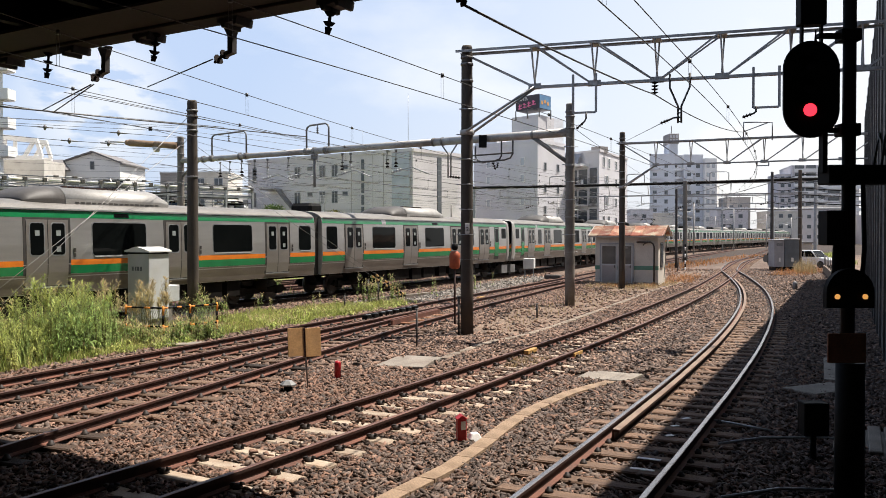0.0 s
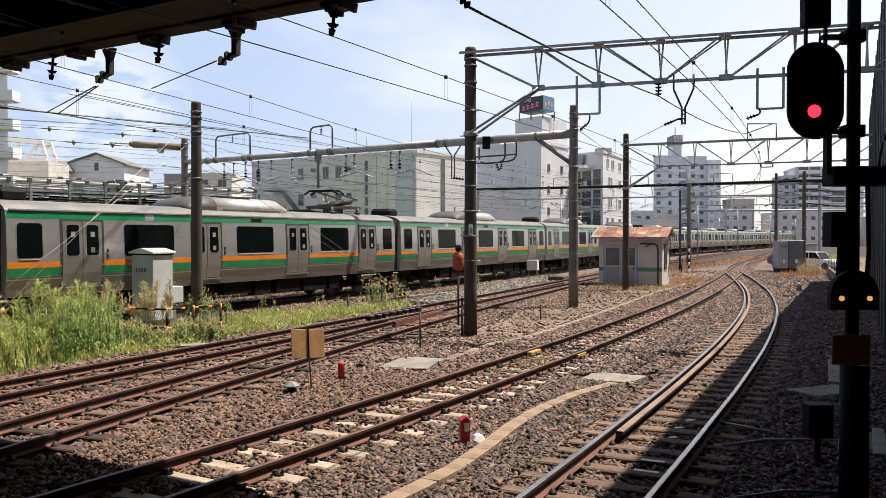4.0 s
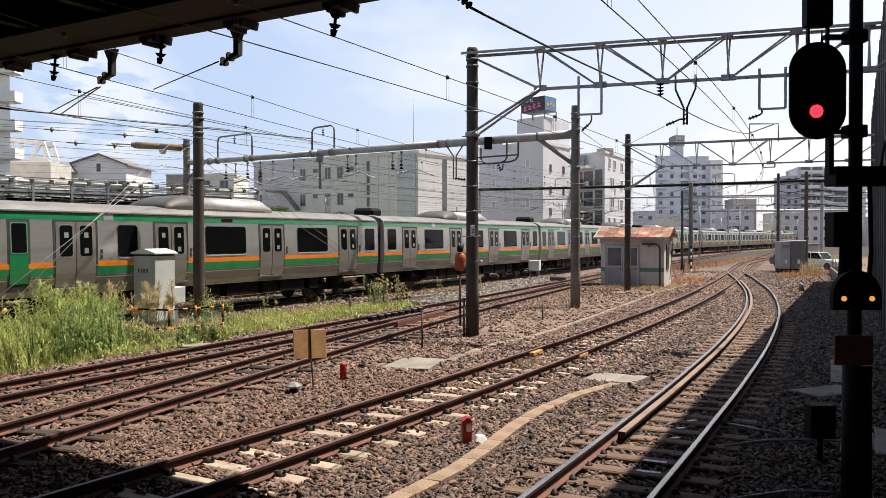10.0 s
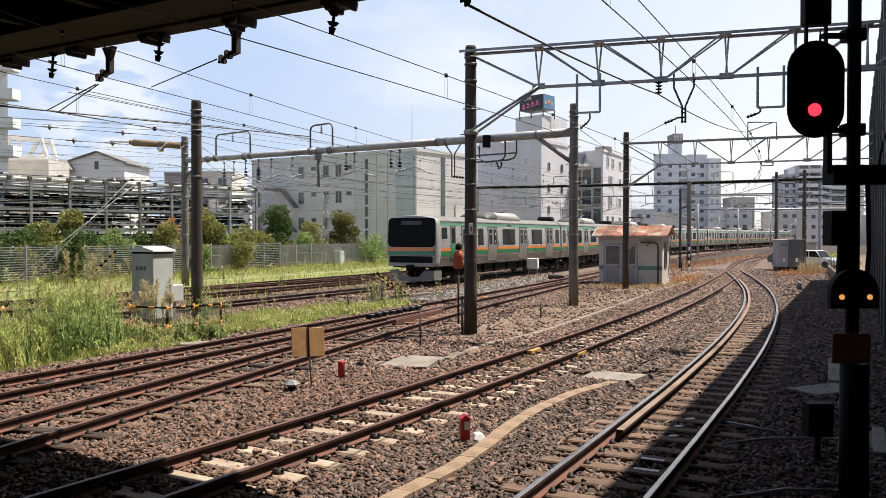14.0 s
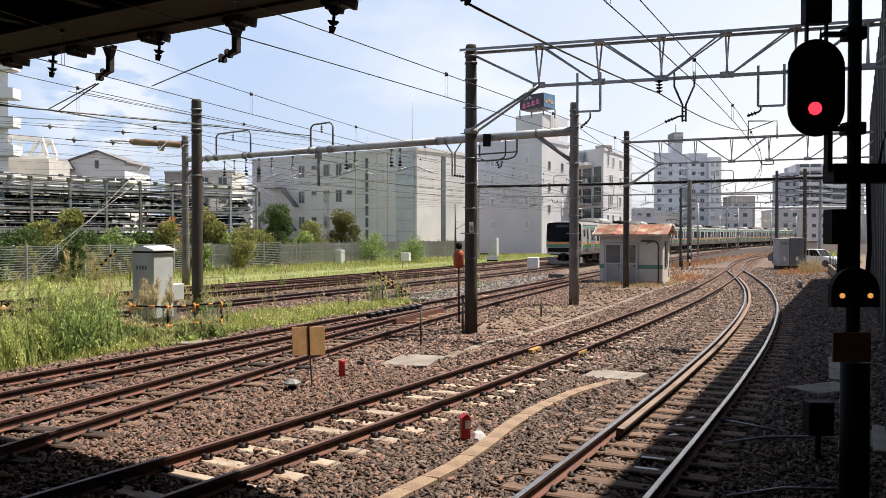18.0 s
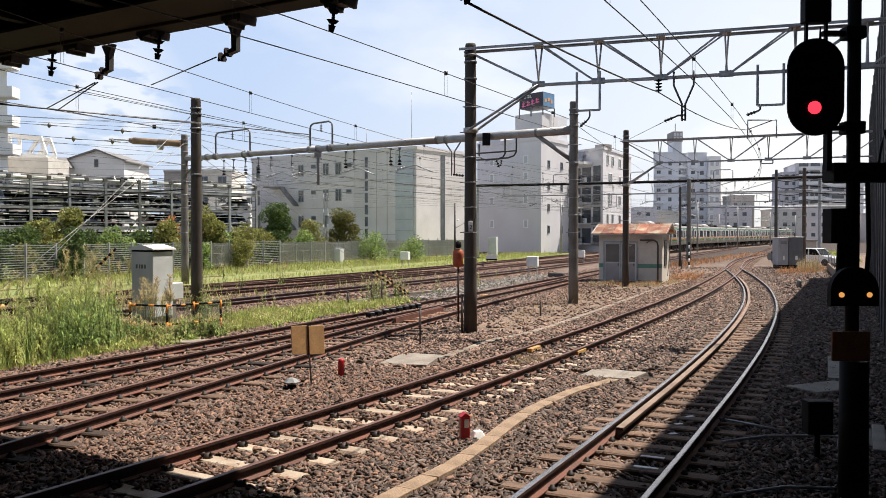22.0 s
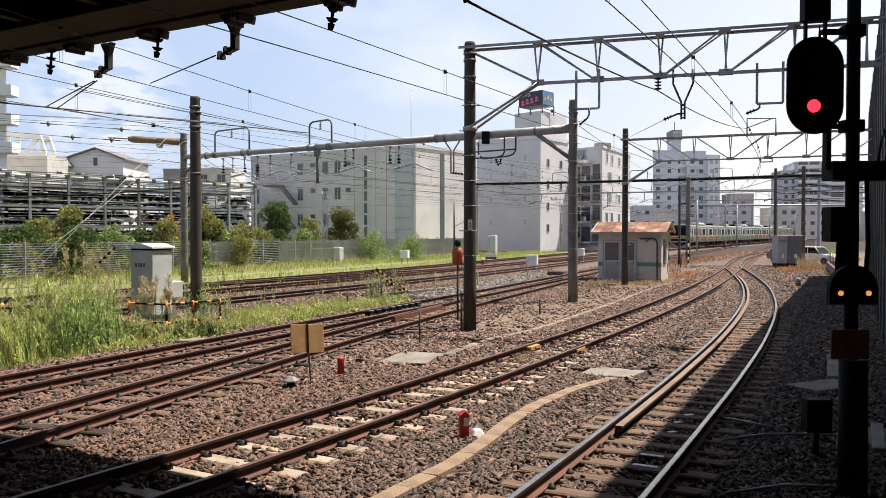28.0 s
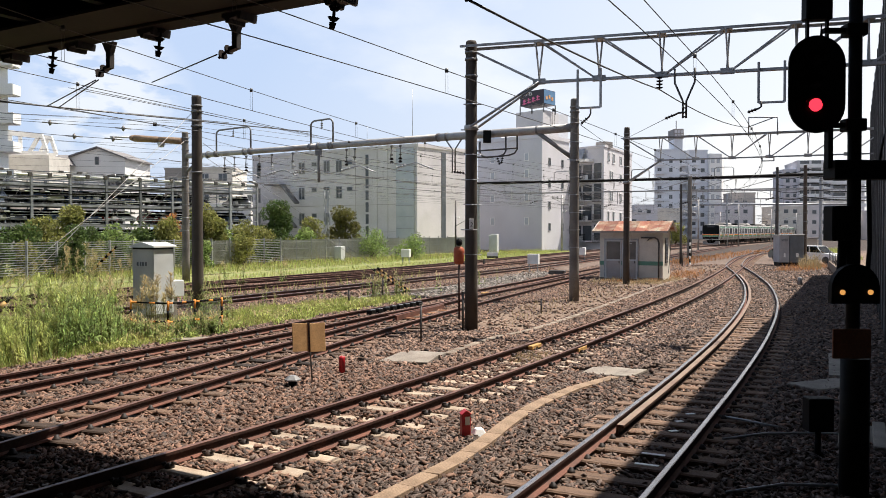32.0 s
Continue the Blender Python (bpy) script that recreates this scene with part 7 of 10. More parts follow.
for k in range(10):
    z = 0.4 + k * 2.7
    # dark boxes stand in for the shaded recesses behind the balconies
    for x0, x1, dz in ((130.2, 133.4, 0.9), (134.0, 137.4, 0.9), (138.2, 140.4, 0.4), (141.4, 145.6, 0), (146.2, 150.6, 0)):
        y0 = 300.0 - (x0 - 129.4) * 4.0 / 22.6
        bm = bmesh.new()
        quad_box(bm, (x0, y0 - 0.75, z + dz + 1.0), (x1, y0 - 0.5, z + dz + 2.3))
        part("window", bm, M["window"], b5)
    pts = ((129.6, 0.9), (138.0, 0.9), (141.0, 0.0), (151.8, 0.0))
    for (xa, za), (xb, zb) in zip(pts, pts[1:]):
        bm = bmesh.new()
        ya, yb = (298.4 - (x - 129.4) * 4.0 / 22.6 for x in (xa, xb))
        beam(bm, (xa, ya, z + za + 0.45), (xb, yb, z + zb + 0.45), 0.3, 1.15)
        part("balustrade", bm, M["wall_white"], b5)
b6 = block("apartment_tower", "distant grey apartment tower", [(125.5, 303.0), (131.4, 301.5), (133.0, 315.0), (127.0, 316.0)], 24.5, "wall_grey", 0.5)
facade(b6, (125.5, 303.0), (131.4, 301.5), [(u, 1.2 + k * 2.7, 1.4, 1.3, 0) for k in range(9) for u in (1.6, 4.2)])
rnd = random.Random(31)
for (x, w, y, h, mt) in ((60, 8, 235, 8.5, "wall_cream"), (78.5, 8, 230, 10.0, "wall_grey"), (84.5, 6.5, 240, 13.2, "wall_tan"), (91.5, 9, 228, 8.8, "wall_cream"), (100.5, 12, 236, 9.5, "wall_grey"), (112, 11, 245, 11.0, "wall_cream"), (54, 6, 230, 9.4, "wall_light"), (44, 9, 215, 7.0, "wall_grey"), (34, 9, 210, 11.0, "wall_light"), (124, 30, 240, 8.0, "wall_grey")):
    bb = block("town_house", "distant low grey house among the rooftops", [(x, y), (x + w, y - 1), (x + w + 1, y + 9), (x + 1, y + 10)], h, mt, 0.4)
    facade(bb, (x, y), (x + w, y - 1), [(u, z, 1.2, 1.1, 0) for z in np.arange(1.5, h - 1.5, 2.9) for u in np.arange(1.3, w - 0.8, 2.4)])
# left edge: white apartment house, stair tower, gabled house
b7 = block("apartment_house", "white apartment house with balconies at the yard's edge", [(-66.0, 96.0), (-50.4, 96.0), (-57.2, 108.0), (-70.0, 108.0)], 24.0, "wall_white", 0.4)
for k in range(5):
    bm = bmesh.new()
    quad_box(bm, (-52.0, 95.32, 8.3 + k * 3.3), (-49.55, 97.0, 8.5 + k * 3.3))
    bal = part("balcony", bm, M["wall_light"], b7)
    bm = bmesh.new()
    quad_box(bm, (-52.0, 95.15, 8.4 + k * 3.3), (-49.4, 95.3, 9.6 + k * 3.3))
    quad_box(bm, (-49.53, 95.32, 8.4 + k * 3.3), (-49.41, 97.0, 9.58 + k * 3.3))
    part("balustrade", bm, M["wall_white"], bal)
b8 = thing("stair_tower", "white outdoor stair with slanted side walls", "stairs")
for y in (108.0, 110.6):
    for nm, p, q, w in (("top_rail", (-58.2, y, 15.65), (-52.3, y, 15.0), 0.5), ("slanted_leg", (-52.45, y + 0.02, 15.2), (-51.7, y + 0.02, 12.9), 0.42), ("slanted_leg", (-52.7, y - 0.02, 14.9), (-53.9, y - 0.02, 12.9), 0.42), ("lower_rail", (-58.2, y + 0.04, 12.9), (-51.6, y + 0.04, 12.75), 0.35), ("post", (-56.5, y + 0.06, 15.4), (-56.5, y + 0.06, 12.6), 0.3)):
        bm = bmesh.new()
        beam(bm, p, q, 0.4, w)
        part(nm, bm, M["wall_white"], b8)
bm = bmesh.new()
quad_box(bm, (-60.0, 107.5, -0.2), (-51.2, 113.5, 12.4))
part("lower_floor", bm, M["wall_cream"], b8)
b9 = thing("gabled_house", "cream gabled house with a grey roof", "house", "buildings beyond the yard")
bm = bmesh.new()
extrude_poly(bm, [(-4.3, -0.2), (4.4, -0.2), (4.4, 13.75), (0.2, 15.35), (-4.3, 13.9)], (1, 0, 0), (0, 0, 1), (0, 1, 0), 11, (-53.6, 128.0, 0))
# white in place of cream, to stand in for sunlight on the gable
part("wall", bm, M["wall_white"], b9)
bm = bmesh.new()
extrude_poly(bm, [(-4.9, 13.7), (0.2, 15.38), (4.9, 13.6), (4.9, 13.82), (0.2, 15.62), (-4.9, 13.92)], (1, 0, 0), (0, 0, 1), (0, 1, 0), 12, (-53.6, 127.5, 0))
part("roof", bm, M["tile_roof"], b9)
facade(b9, (-57.9, 128.0), (-49.2, 128.0), [(4.4, 12.75, 0.7, 1.3, 0), (1.6, 9.8, 1.6, 1.3, 1), (6.6, 9.8, 1.6, 1.3, 1)])
b10 = thing("hipped_house", "cream house with a low grey hipped roof", "house", "buildings beyond the yard")
part("wall", prism([(-67, 124), (-57.6, 124), (-57.6, 133), (-67, 133)], -0.2, 12.6), M["wall_cream"], b10)
bm = bmesh.new()
hv = [bm.verts.new(p) for p in ((-67.8, 123.2, 12.6), (-56.8, 123.2, 12.6), (-56.8, 133.8, 12.6), (-67.8, 133.8, 12.6), (-64.0, 128.0, 14.3), (-58.0, 128.0, 14.3))]
for f in ((0, 1, 5, 4), (1, 2, 5), (2, 3, 4, 5), (3, 0, 4), (3, 2, 1, 0)):
    bm.faces.new([hv[i] for i in f])
part("roof", bm, M["tile_roof"], b10)
facade(b10, (-67, 124), (-57.6, 124), [(u, 10.6, 1.5, 1.3, 1) for u in (2.4, 5.2, 8.0)])
for (x0, x1, y, h, mt) in ((-44, -36, 131, 12.2, "wall_tan"), (-36.5, -31, 122, 11.6, "wall_cream"), (-31, -24, 128, 8.5, "wall_white"), (-34, -27.5, 118.5, 6.0, "wall_white")):
    bb = block("town_house", "low cream house behind the car park", [(x0, y), (x1, y), (x1, y + 9), (x0, y + 9)], h, mt, 0.35)
    facade(bb, (x0, y), (x1, y), [(u, z, 1.3, 1.1, 1) for z in np.arange(1.2, h - 1.4, 2.9) for u in np.arange(1.4, x1 - x0 - 0.6, 2.7)])


# ---- steel car park with cars on its decks ----
def small_car(paint, label):
    c = thing("car", label, "car", "cars in the car park")
    bm = bmesh.new()
    extrude_poly(bm, [(-2.0, 0.28), (1.95, 0.28), (2.1, 0.5), (2.02, 0.68), (1.75, 0.78), (0.95, 0.9), (-1.85, 0.96), (-2.08, 0.7)], (1, 0, 0), (0, 0, 1), (0, 1, 0), 1.66, (0, -0.83, 0))
    bmesh.ops.bevel(bm, geom=bm.edges[:], offset=0.06, segments=2, affect="EDGES")
    part("body", bm, M[paint], c)
    bm = bmesh.new()
    extrude_poly(bm, [(-1.75, 0.9), (1.05, 0.88), (0.35, 1.4), (-1.3, 1.44)], (1, 0, 0), (0, 0, 1), (0, 1, 0), 1.44, (0, -0.72, 0))
    part("window_band", bm, M["glass_dark"], c)
    bm = box_bm((-1.3, -0.68, 1.39), (0.38, 0.68, 1.47), 0.03)
    part("roof", bm, M[paint], c)
    for y in (-0.6, 0.6):
        part("headlight", box_bm((1.93, y - 0.2, 0.58), (2.09, y + 0.2, 0.7), 0.02), M["steel_bright"], c)
        for x, dx in ((-0.25, 0.0), (0.62, 0.22)):
            bm = bmesh.new()
            beam(bm, (x + dx, y * 1.21, 0.9), (x - dx, y * 1.17, 1.42), 0.05, 0.07)
            part("pillar", bm, M[paint], c)
    part("grille", box_bm((2.0, -0.45, 0.4), (2.1, 0.45, 0.54), 0.01), M["rubber"], c)
    for x in (-1.25, 1.25):
        for y in (-0.74, 0.74):
            bm = bmesh.new()
            tube(bm, (x, y - 0.1, 0.3), (x, y + 0.1, 0.3), 0.3, 0.3, 14)
            part("wheel", bm, M["rubber"], c)
    return c


car_kinds = [small_car(p, l) for p, l in (("car_white", "white parked car on a steel deck"), ("car_dark", "black parked car on a steel deck"), ("car_red", "dark red parked car on a steel deck"), ("car_blue", "dark blue parked car on a steel deck"), ("car_silver", "silver parked car on a steel deck"))]
CP0, CP1 = Vector((-47.0, 78.0, 0)), Vector((-23.48, 104.59, 0))
cd = (CP1 - CP0).normalized()
cn = Vector((cd.y, -cd.x, 0))
park_ang = math.degrees(math.atan2(cd.y, cd.x))
park = thing("car_park_frame", "grey steel multi-level stacking car park", "car park", at=Matrix.Translation(CP0) @ Matrix.Rotation(radians(park_ang), 4, "Z"))
CPL = (CP1 - CP0).length
LEV = (1.0, 3.1, 5.2, 7.3)
n_bay = 9
for k in range(n_bay + 1):
    x = k * CPL / n_bay
    for y in (0.0, 6.0):
        bm = box_bm((x - 0.13, y - 0.13, -0.25), (x + 0.13, y + 0.13, 8.15 + (k * 7 % 3) * 0.12), 0.01)
        part("column", bm, M["park_steel"], park)
        if y == 0.0 and k < n_bay:
            xm = x + CPL / n_bay / 2
            bm = box_bm((xm - 0.05, 5.9, -0.25), (xm + 0.05, 6.0, 8.1), 0.01)
            part("post", bm, M["park_steel"], park)
for z in LEV:
    for y in (0.0, 3.0, 6.0):
        bm = bmesh.new()
        beam(bm, (0, y, z), (CPL, y, z), 0.14, 0.24)
        part("deck_beam", bm, M["park_steel"], park)
    for dy, dz in ((-0.06, 0.62), (0.3, 1.38), (5.95, 0.85)):
        bm = bmesh.new()
        tube(bm, (0, dy, z + dz), (CPL, dy, z + dz), 0.045, 0.045, 6)
        part("guide_rail", bm, M["park_steel"], park)
    for k in range(n_bay * 2):
        if (k * 5 + int(z * 3)) % 4 < 2:
            continue
        x = (k + 0.5) * CPL / n_bay / 2
        bm = box_bm((x - 0.2, -0.2, z + 1.3), (x + 0.25, 0.25, z + 1.52), 0.02)
        part("drive_unit", bm, M["steel_dark"], park)
        bm = bmesh.new()
        tube(bm, (x - 0.85, 0.1, z + 1.42), (x + 0.85, 0.1, z + 1.42), 0.07, 0.07, 8)
        part("drive_shaft", bm, M["cab_grey"], park)
    for k in range(n_bay * 2):
        x = (k + 0.5) * CPL / n_bay / 2
        bm = box_bm((x - 1.0, 0.15, z + 0.16), (x + 1.0, 5.7, z + 0.24), 0.02)
        part("pallet", bm, M["park_steel"], park)
        for j in range(3):
            if (k * 7 + j * 3 + int(z) * 5) % 8 > 2:
                continue
            zz = z + (0.42, 0.78, 1.12)[j]
            bm = bmesh.new()
            tube(bm, (x - 0.95, -0.02 + 0.2 * j, zz), (x + 0.95, -0.02 + 0.2 * j, zz + 0.02 * (k % 3)), 0.03, 0.03, 6)
            tube(bm, (x - 0.95, -0.02 + 0.2 * j, zz), (x - 0.75, -0.02 + 0.2 * j, zz), 0.06, 0.06, 6)
            part("lift_bar", bm, M["steel_galv"] if (k + j) % 3 else M["cab_grey"], park)
for k in range(n_bay):
    x0, x1 = k * CPL / n_bay, (k + 1) * CPL / n_bay
    for z0, z1 in ((1.0, 5.2), (5.2, 8.1)):
        if (k + int(z0)) % 3 == 0:
            bm = bmesh.new()
            beam(bm, (x0, 6.0, z0), (x1, 6.0, z1), 0.06, 0.08)
            part("brace", bm, M["park_steel"], park)
for k in range(n_bay * 2):
    x = (k + 0.5) * CPL / n_bay / 2
    bm = bmesh.new()
    tube(bm, (x - 0.75, -0.1, 8.3), (x + 0.6, -0.1, 8.3), 0.085, 0.085, 8)
    part("top_shaft", bm, M["cab_grey"] if k % 3 else M["white"], park, "pale drive shaft on the top frame")
    part("top_motor", box_bm((x + 0.62, -0.28, 8.12), (x + 1.0, 0.1, 8.52), 0.02), M["steel_dark"], park)
    for z in LEV[:3]:
        if (k * 5 + int(z * 2)) % 3:
            bm = bmesh.new()
            beam(bm, (x - 0.9, 0.05, z + 0.2), (x + 0.2 * (k % 3), 0.05, z + 2.0), 0.03, 0.05)
            part("lift_chain", bm, M["steel_dark"], park)
    part("floor_motor", box_bm((x - 0.35, 0.0, 8.0 - 2.1 * (k % 3)), (x + 0.15, 0.35, 8.3 - 2.1 * (k % 3)), 0.02), M["cab_mid"], park)
for y in (0.0, 6.0):
    bm = bmesh.new()
    beam(bm, (0, y, 8.1), (CPL, y, 8.1), 0.14, 0.16)
    part("top_beam", bm, M["park_steel"], park)
# added sheets behind the decks stand in for the dark, shaded inside
for k in range(n_bay):
    for j, z in enumerate(LEV[:3]):
        if (k * 3 + j * 5) % 7 < 6:
            x = k * CPL / n_bay
            part("back_screen", box_bm((x + 0.2, 6.3, z + 0.2), (x + CPL / n_bay - 0.2, 6.36, z + 1.7), 0), M["cab_dark"] if (k + j) % 3 else M["wall_tan"], park, "sheet added to darken the car park's inside")
rnd = random.Random(5)
park_m = park.matrix_basis.copy()
placed = set()
for z in LEV:
    for k in range(n_bay * 2):
        if rnd.random() < (0.9 if z < 7 else (0.6 if k < 4 else 0.06)):
            kind = rnd.choice([0, 1, 1, 1, 1, 3, 3, 4, 4, 4, 1, 2])
            m = park_m @ pose((k + 0.5) * CPL / n_bay / 2, 2.9 + rnd.uniform(-0.2, 0.2), z + 0.24, 0, 0, 90 if rnd.random() < 0.5 else -90)
            if kind not in placed:
                car_kinds[kind].matrix_basis = m
                placed.add(kind)
            else:
                copy_thing(car_kinds[kind], m)
for kind in range(5):
    if kind not in placed:
        car_kinds[kind].matrix_basis = park_m @ pose(1.5, -4.0 - 2 * kind, -0.2, 0, 0, 90)
car_w = copy_thing(car_kinds[0], pose(31.7, 69.5, -0.2, 0, 0, -55))
tagged(car_w, "white parked car beside the cabinets", "car", "cars by the cabinets")
car_s = copy_thing(car_kinds[4], pose(31.6, 74.0, -0.2, 0, 0, -60))
tagged(car_s, "silver parked car behind the cabinets", "car", "cars by the cabinets")

# ---- fence along the grass bank ----
FENCE = [(-36.0, 21.0), (-23.2, 45.8), (-16.7, 61.2), (-9.2, 74.9), (-1.7, 88.0), (4.5, 98.5)]
f_pts, f_dirs = spline(FENCE, 2.0)
fence = thing("fence", "grey metal slat fence along the grass bank", "fence", kind="structure")
for i in range(len(f_pts) - 1):
    a, b = Vector((*f_pts[i], 0)), Vector((*f_pts[i + 1], 0))
    bm = box_bm((-0.055, -0.055, -0.25), (0.055, 0.055, 1.97), 0.006, Matrix.Translation(a))
    part("post", bm, M["fence"], fence)
    if a.y < 60 or 64 < a.y < 66:
        bm = bmesh.new()
        for k in range(14):
            beam(bm, a + Vector((0, 0, 0.1 + k * 0.136)), b + Vector((0, 0, 0.1 + k * 0.136)), 0.03, 0.036)
        part("slat_panel", bm, M["fence"], fence, "open horizontal slats")
    else:
        bm = bmesh.new()
        for k in range(17):
            c = a.lerp(b, (k + 0.5) / 17)
            quad_box(bm, (c.x - 0.03, c.y - 0.012, 0.06), (c.x + 0.03, c.y + 0.012, 1.78 + 0.04 * (i % 3 == 1)))
        part("bar_panel", bm, M["fence_panel"], fence, "pale upright bars")
        for z in (0.25, 1.05, 1.62):
            bm = bmesh.new()
            beam(bm, a + Vector((0, 0.03, z)), b + Vector((0, 0.03, z)), 0.03, 0.05)
            part("fence_rail", bm, M["fence"], fence)

# ---- hut ----
hut = thing("hut", "small cream trackside hut with a rusty tin roof", "hut", at=pose(8.83, 46.0, -0.25, 0, 0, -24))
HW, HD, HH = 3.45, 2.5, 2.86
RISE = 0.42
part("wall", box_bm((0, 0, 0), (HW, HD, HH), 0.01), M["hut_wall"], hut)
bm = bmesh.new()
extrude_poly(bm, [(0, HH - 0.02), (HD, HH - 0.02), (HD / 2, HH + RISE)], (0, 1, 0), (0, 0, 1), (1, 0, 0), HW, (0, 0, 0))
part("gable", bm, M["hut_wall"], hut)
bm = box_bm((-0.01, -0.012, 0.9), (HW + 0.012, 0.05, 1.12), 0.004)
part("green_band", bm, M["hut_green"], hut)
bm = box_bm((-0.006, -0.01, 0.0), (HW + 0.01, 0.05, 0.22), 0.004)
part("base_course", bm, M["concrete"], hut)
for k, (x, w_) in enumerate(((0.33, 0.88), (1.25, 0.82))):
    bm = box_bm((x, -0.04, 0.14), (x + w_, -0.005, 2.28), 0.008)
    d = part("door", bm, M["hut_door"], hut, "sliding metal and glass door")
    part("pane", box_bm((x + 0.07, -0.052, 1.22), (x + w_ - 0.07, -0.03, 2.2), 0.004), M["hut_pane"], d, "dusty glass pane")
    part("lower_panel", box_bm((x + 0.07, -0.05, 0.22), (x + w_ - 0.07, -0.03, 1.12), 0.004), M["hut_panel"], d)
    for lo, hi in (((x, -0.066, 0.14), (x + 0.06, -0.04, 2.28)), ((x + w_ - 0.06, -0.066, 0.14), (x + w_, -0.04, 2.28)), ((x, -0.064, 1.13), (x + w_, -0.04, 1.21)), ((x, -0.064, 2.2), (x + w_, -0.04, 2.28))):
        part("door_rail", box_bm(lo, hi, 0.004), M["cab_grey"], d)
    part("handle", box_bm((x + w_ - 0.14, -0.09, 1.0), (x + w_ - 0.09, -0.05, 1.14), 0.004), M["steel_dark"], d)
for lo, hi in (((0.26, -0.07, 0.1), (0.325, 0, 2.36)), ((2.08, -0.07, 0.1), (2.15, 0, 2.36)), ((0.26, -0.07, 2.29), (2.15, 0, 2.36))):
    part("door_frame", box_bm(lo, hi, 0.004), M["steel_galv"], hut)
part("door_step", box_bm((0.2, -0.35, 0.0), (2.2, -0.02, 0.1), 0.015), M["concrete"], hut)
bm = bmesh.new()
pipe(bm, [(2.3, -0.12, 2.42), (3.05, -0.12, 2.42), (3.2, -0.12, 2.32), (3.25, -0.12, 2.12), (3.25, -0.12, 0.05)], 0.045, 8)
pipe(bm, [(2.65, -0.12, 2.25), (2.75, -0.12, 2.36), (2.95, -0.12, 2.41)], 0.035, 6)
part("pipe", bm, M["steel_dark"], hut, "black bent cable pipe")
bm = box_bm((HW, 0.7, 1.0), (HW + 0.05, 1.5, 2.4), 0.006)
w = part("window", bm, M["steel_dark"], hut)
bm = box_bm((HW + 0.03, 0.76, 1.06), (HW + 0.06, 1.44, 2.34), 0.004)
part("pane", bm, M["window"], w)
bm = bmesh.new()
pipe(bm, [(HW + 0.05, 1.9, 2.9), (HW + 0.2, 1.8, 2.6), (HW + 0.12, 1.75, 1.5), (HW + 0.05, 1.7, 0.4)], 0.02, 6)
part("cable", bm, M["wire"], hut)
slope = math.degrees(math.atan2(RISE, HD / 2))
for side, sg_ in ((0, 1), (1, -1)):
    for k in range(7):
        bm = bmesh.new()
        w_ = (HW + 0.7) / 7
        x = -0.35 + k * w_
        ln = 1.73
        y0 = -0.4 if side == 0 else HD + 0.4
        m = Matrix.Translation((x, y0, HH - 0.1)) @ Matrix.Rotation(radians(slope * sg_), 4, "X")
        a, b = (0, ln) if side == 0 else (-ln, 0)
        quad_box(bm, (0, a, 0.0), (w_ - 0.02, b, 0.03), m)
        quad_box(bm, (w_ - 0.05, a, 0.02), (w_ - 0.0, b, 0.06), m)
        part("roof_sheet", bm, M["rust_roof"], hut)
bm = bmesh.new()
for x in (-0.32, HW + 0.3):
    beam(bm, (x, -0.4, HH - 0.12), (x, HD / 2, HH + RISE + 0.02), 0.05, 0.1)
    beam(bm, (x, HD + 0.4, HH - 0.12), (x, HD / 2, HH + RISE + 0.02), 0.05, 0.1)
beam(bm, (-0.35, -0.37, HH - 0.14), (HW + 0.35, -0.37, HH - 0.14), 0.05, 0.08)
part("fascia", bm, M["hut_door"], hut)

# ---- equipment cabinets ----
cab = thing("relay_cabinet", "white and grey steel relay cabinet with a sloped lid", "cabinet", at=pose(-8.05, 24.7, -0.2, 0, 0, 64))
part("body", box_bm((-0.8, 0, 0.3), (0.0, 0.85, 2.215), 0.015), M["cab_grey"], cab)
bm = bmesh.new()
extrude_poly(bm, [(-0.06, 2.265), (0.91, 2.265), (0.91, 2.31), (0.5, 2.42), (0.38, 2.42), (-0.06, 2.31)], (0, 1, 0), (0, 0, 1), (1, 0, 0), 0.92, (-0.86, 0, 0))
part("lid", bm, M["white"], cab)
part("base", box_bm((-0.75, 0.05, -0.1), (-0.05, 0.8, 0.3), 0.01), M["concrete"], cab)
# black strip paints the shadow that the lid throws on the body
part("vent_gap", box_bm((-0.79, 0.01, 2.21), (-0.01, 0.84, 2.27), 0.0), M["black_paint"], cab, "black strip painted in as the lid's shadow")
bm = bmesh.new()
for k, w_ in enumerate((0.09, 0.07, 0.1, 0.09)):
    quad_box(bm, (-0.806, 0.6 - k * 0.11, 1.72), (-0.796, 0.6 - k * 0.11 + w_ * 0.8, 1.84))
part("marking", bm, M["cab_dark"], cab, "dark stencilled marking bars")
part("meter_case", box_bm((0.0, 0.1, 0.75), (0.55, 0.45, 1.25), 0.02), M["cab_grey"], cab, "small grey meter case")
part("meter_stand", box_bm((0.02, 0.15, 0.0), (0.3, 0.4, 0.75), 0.02), M["concrete"], cab)
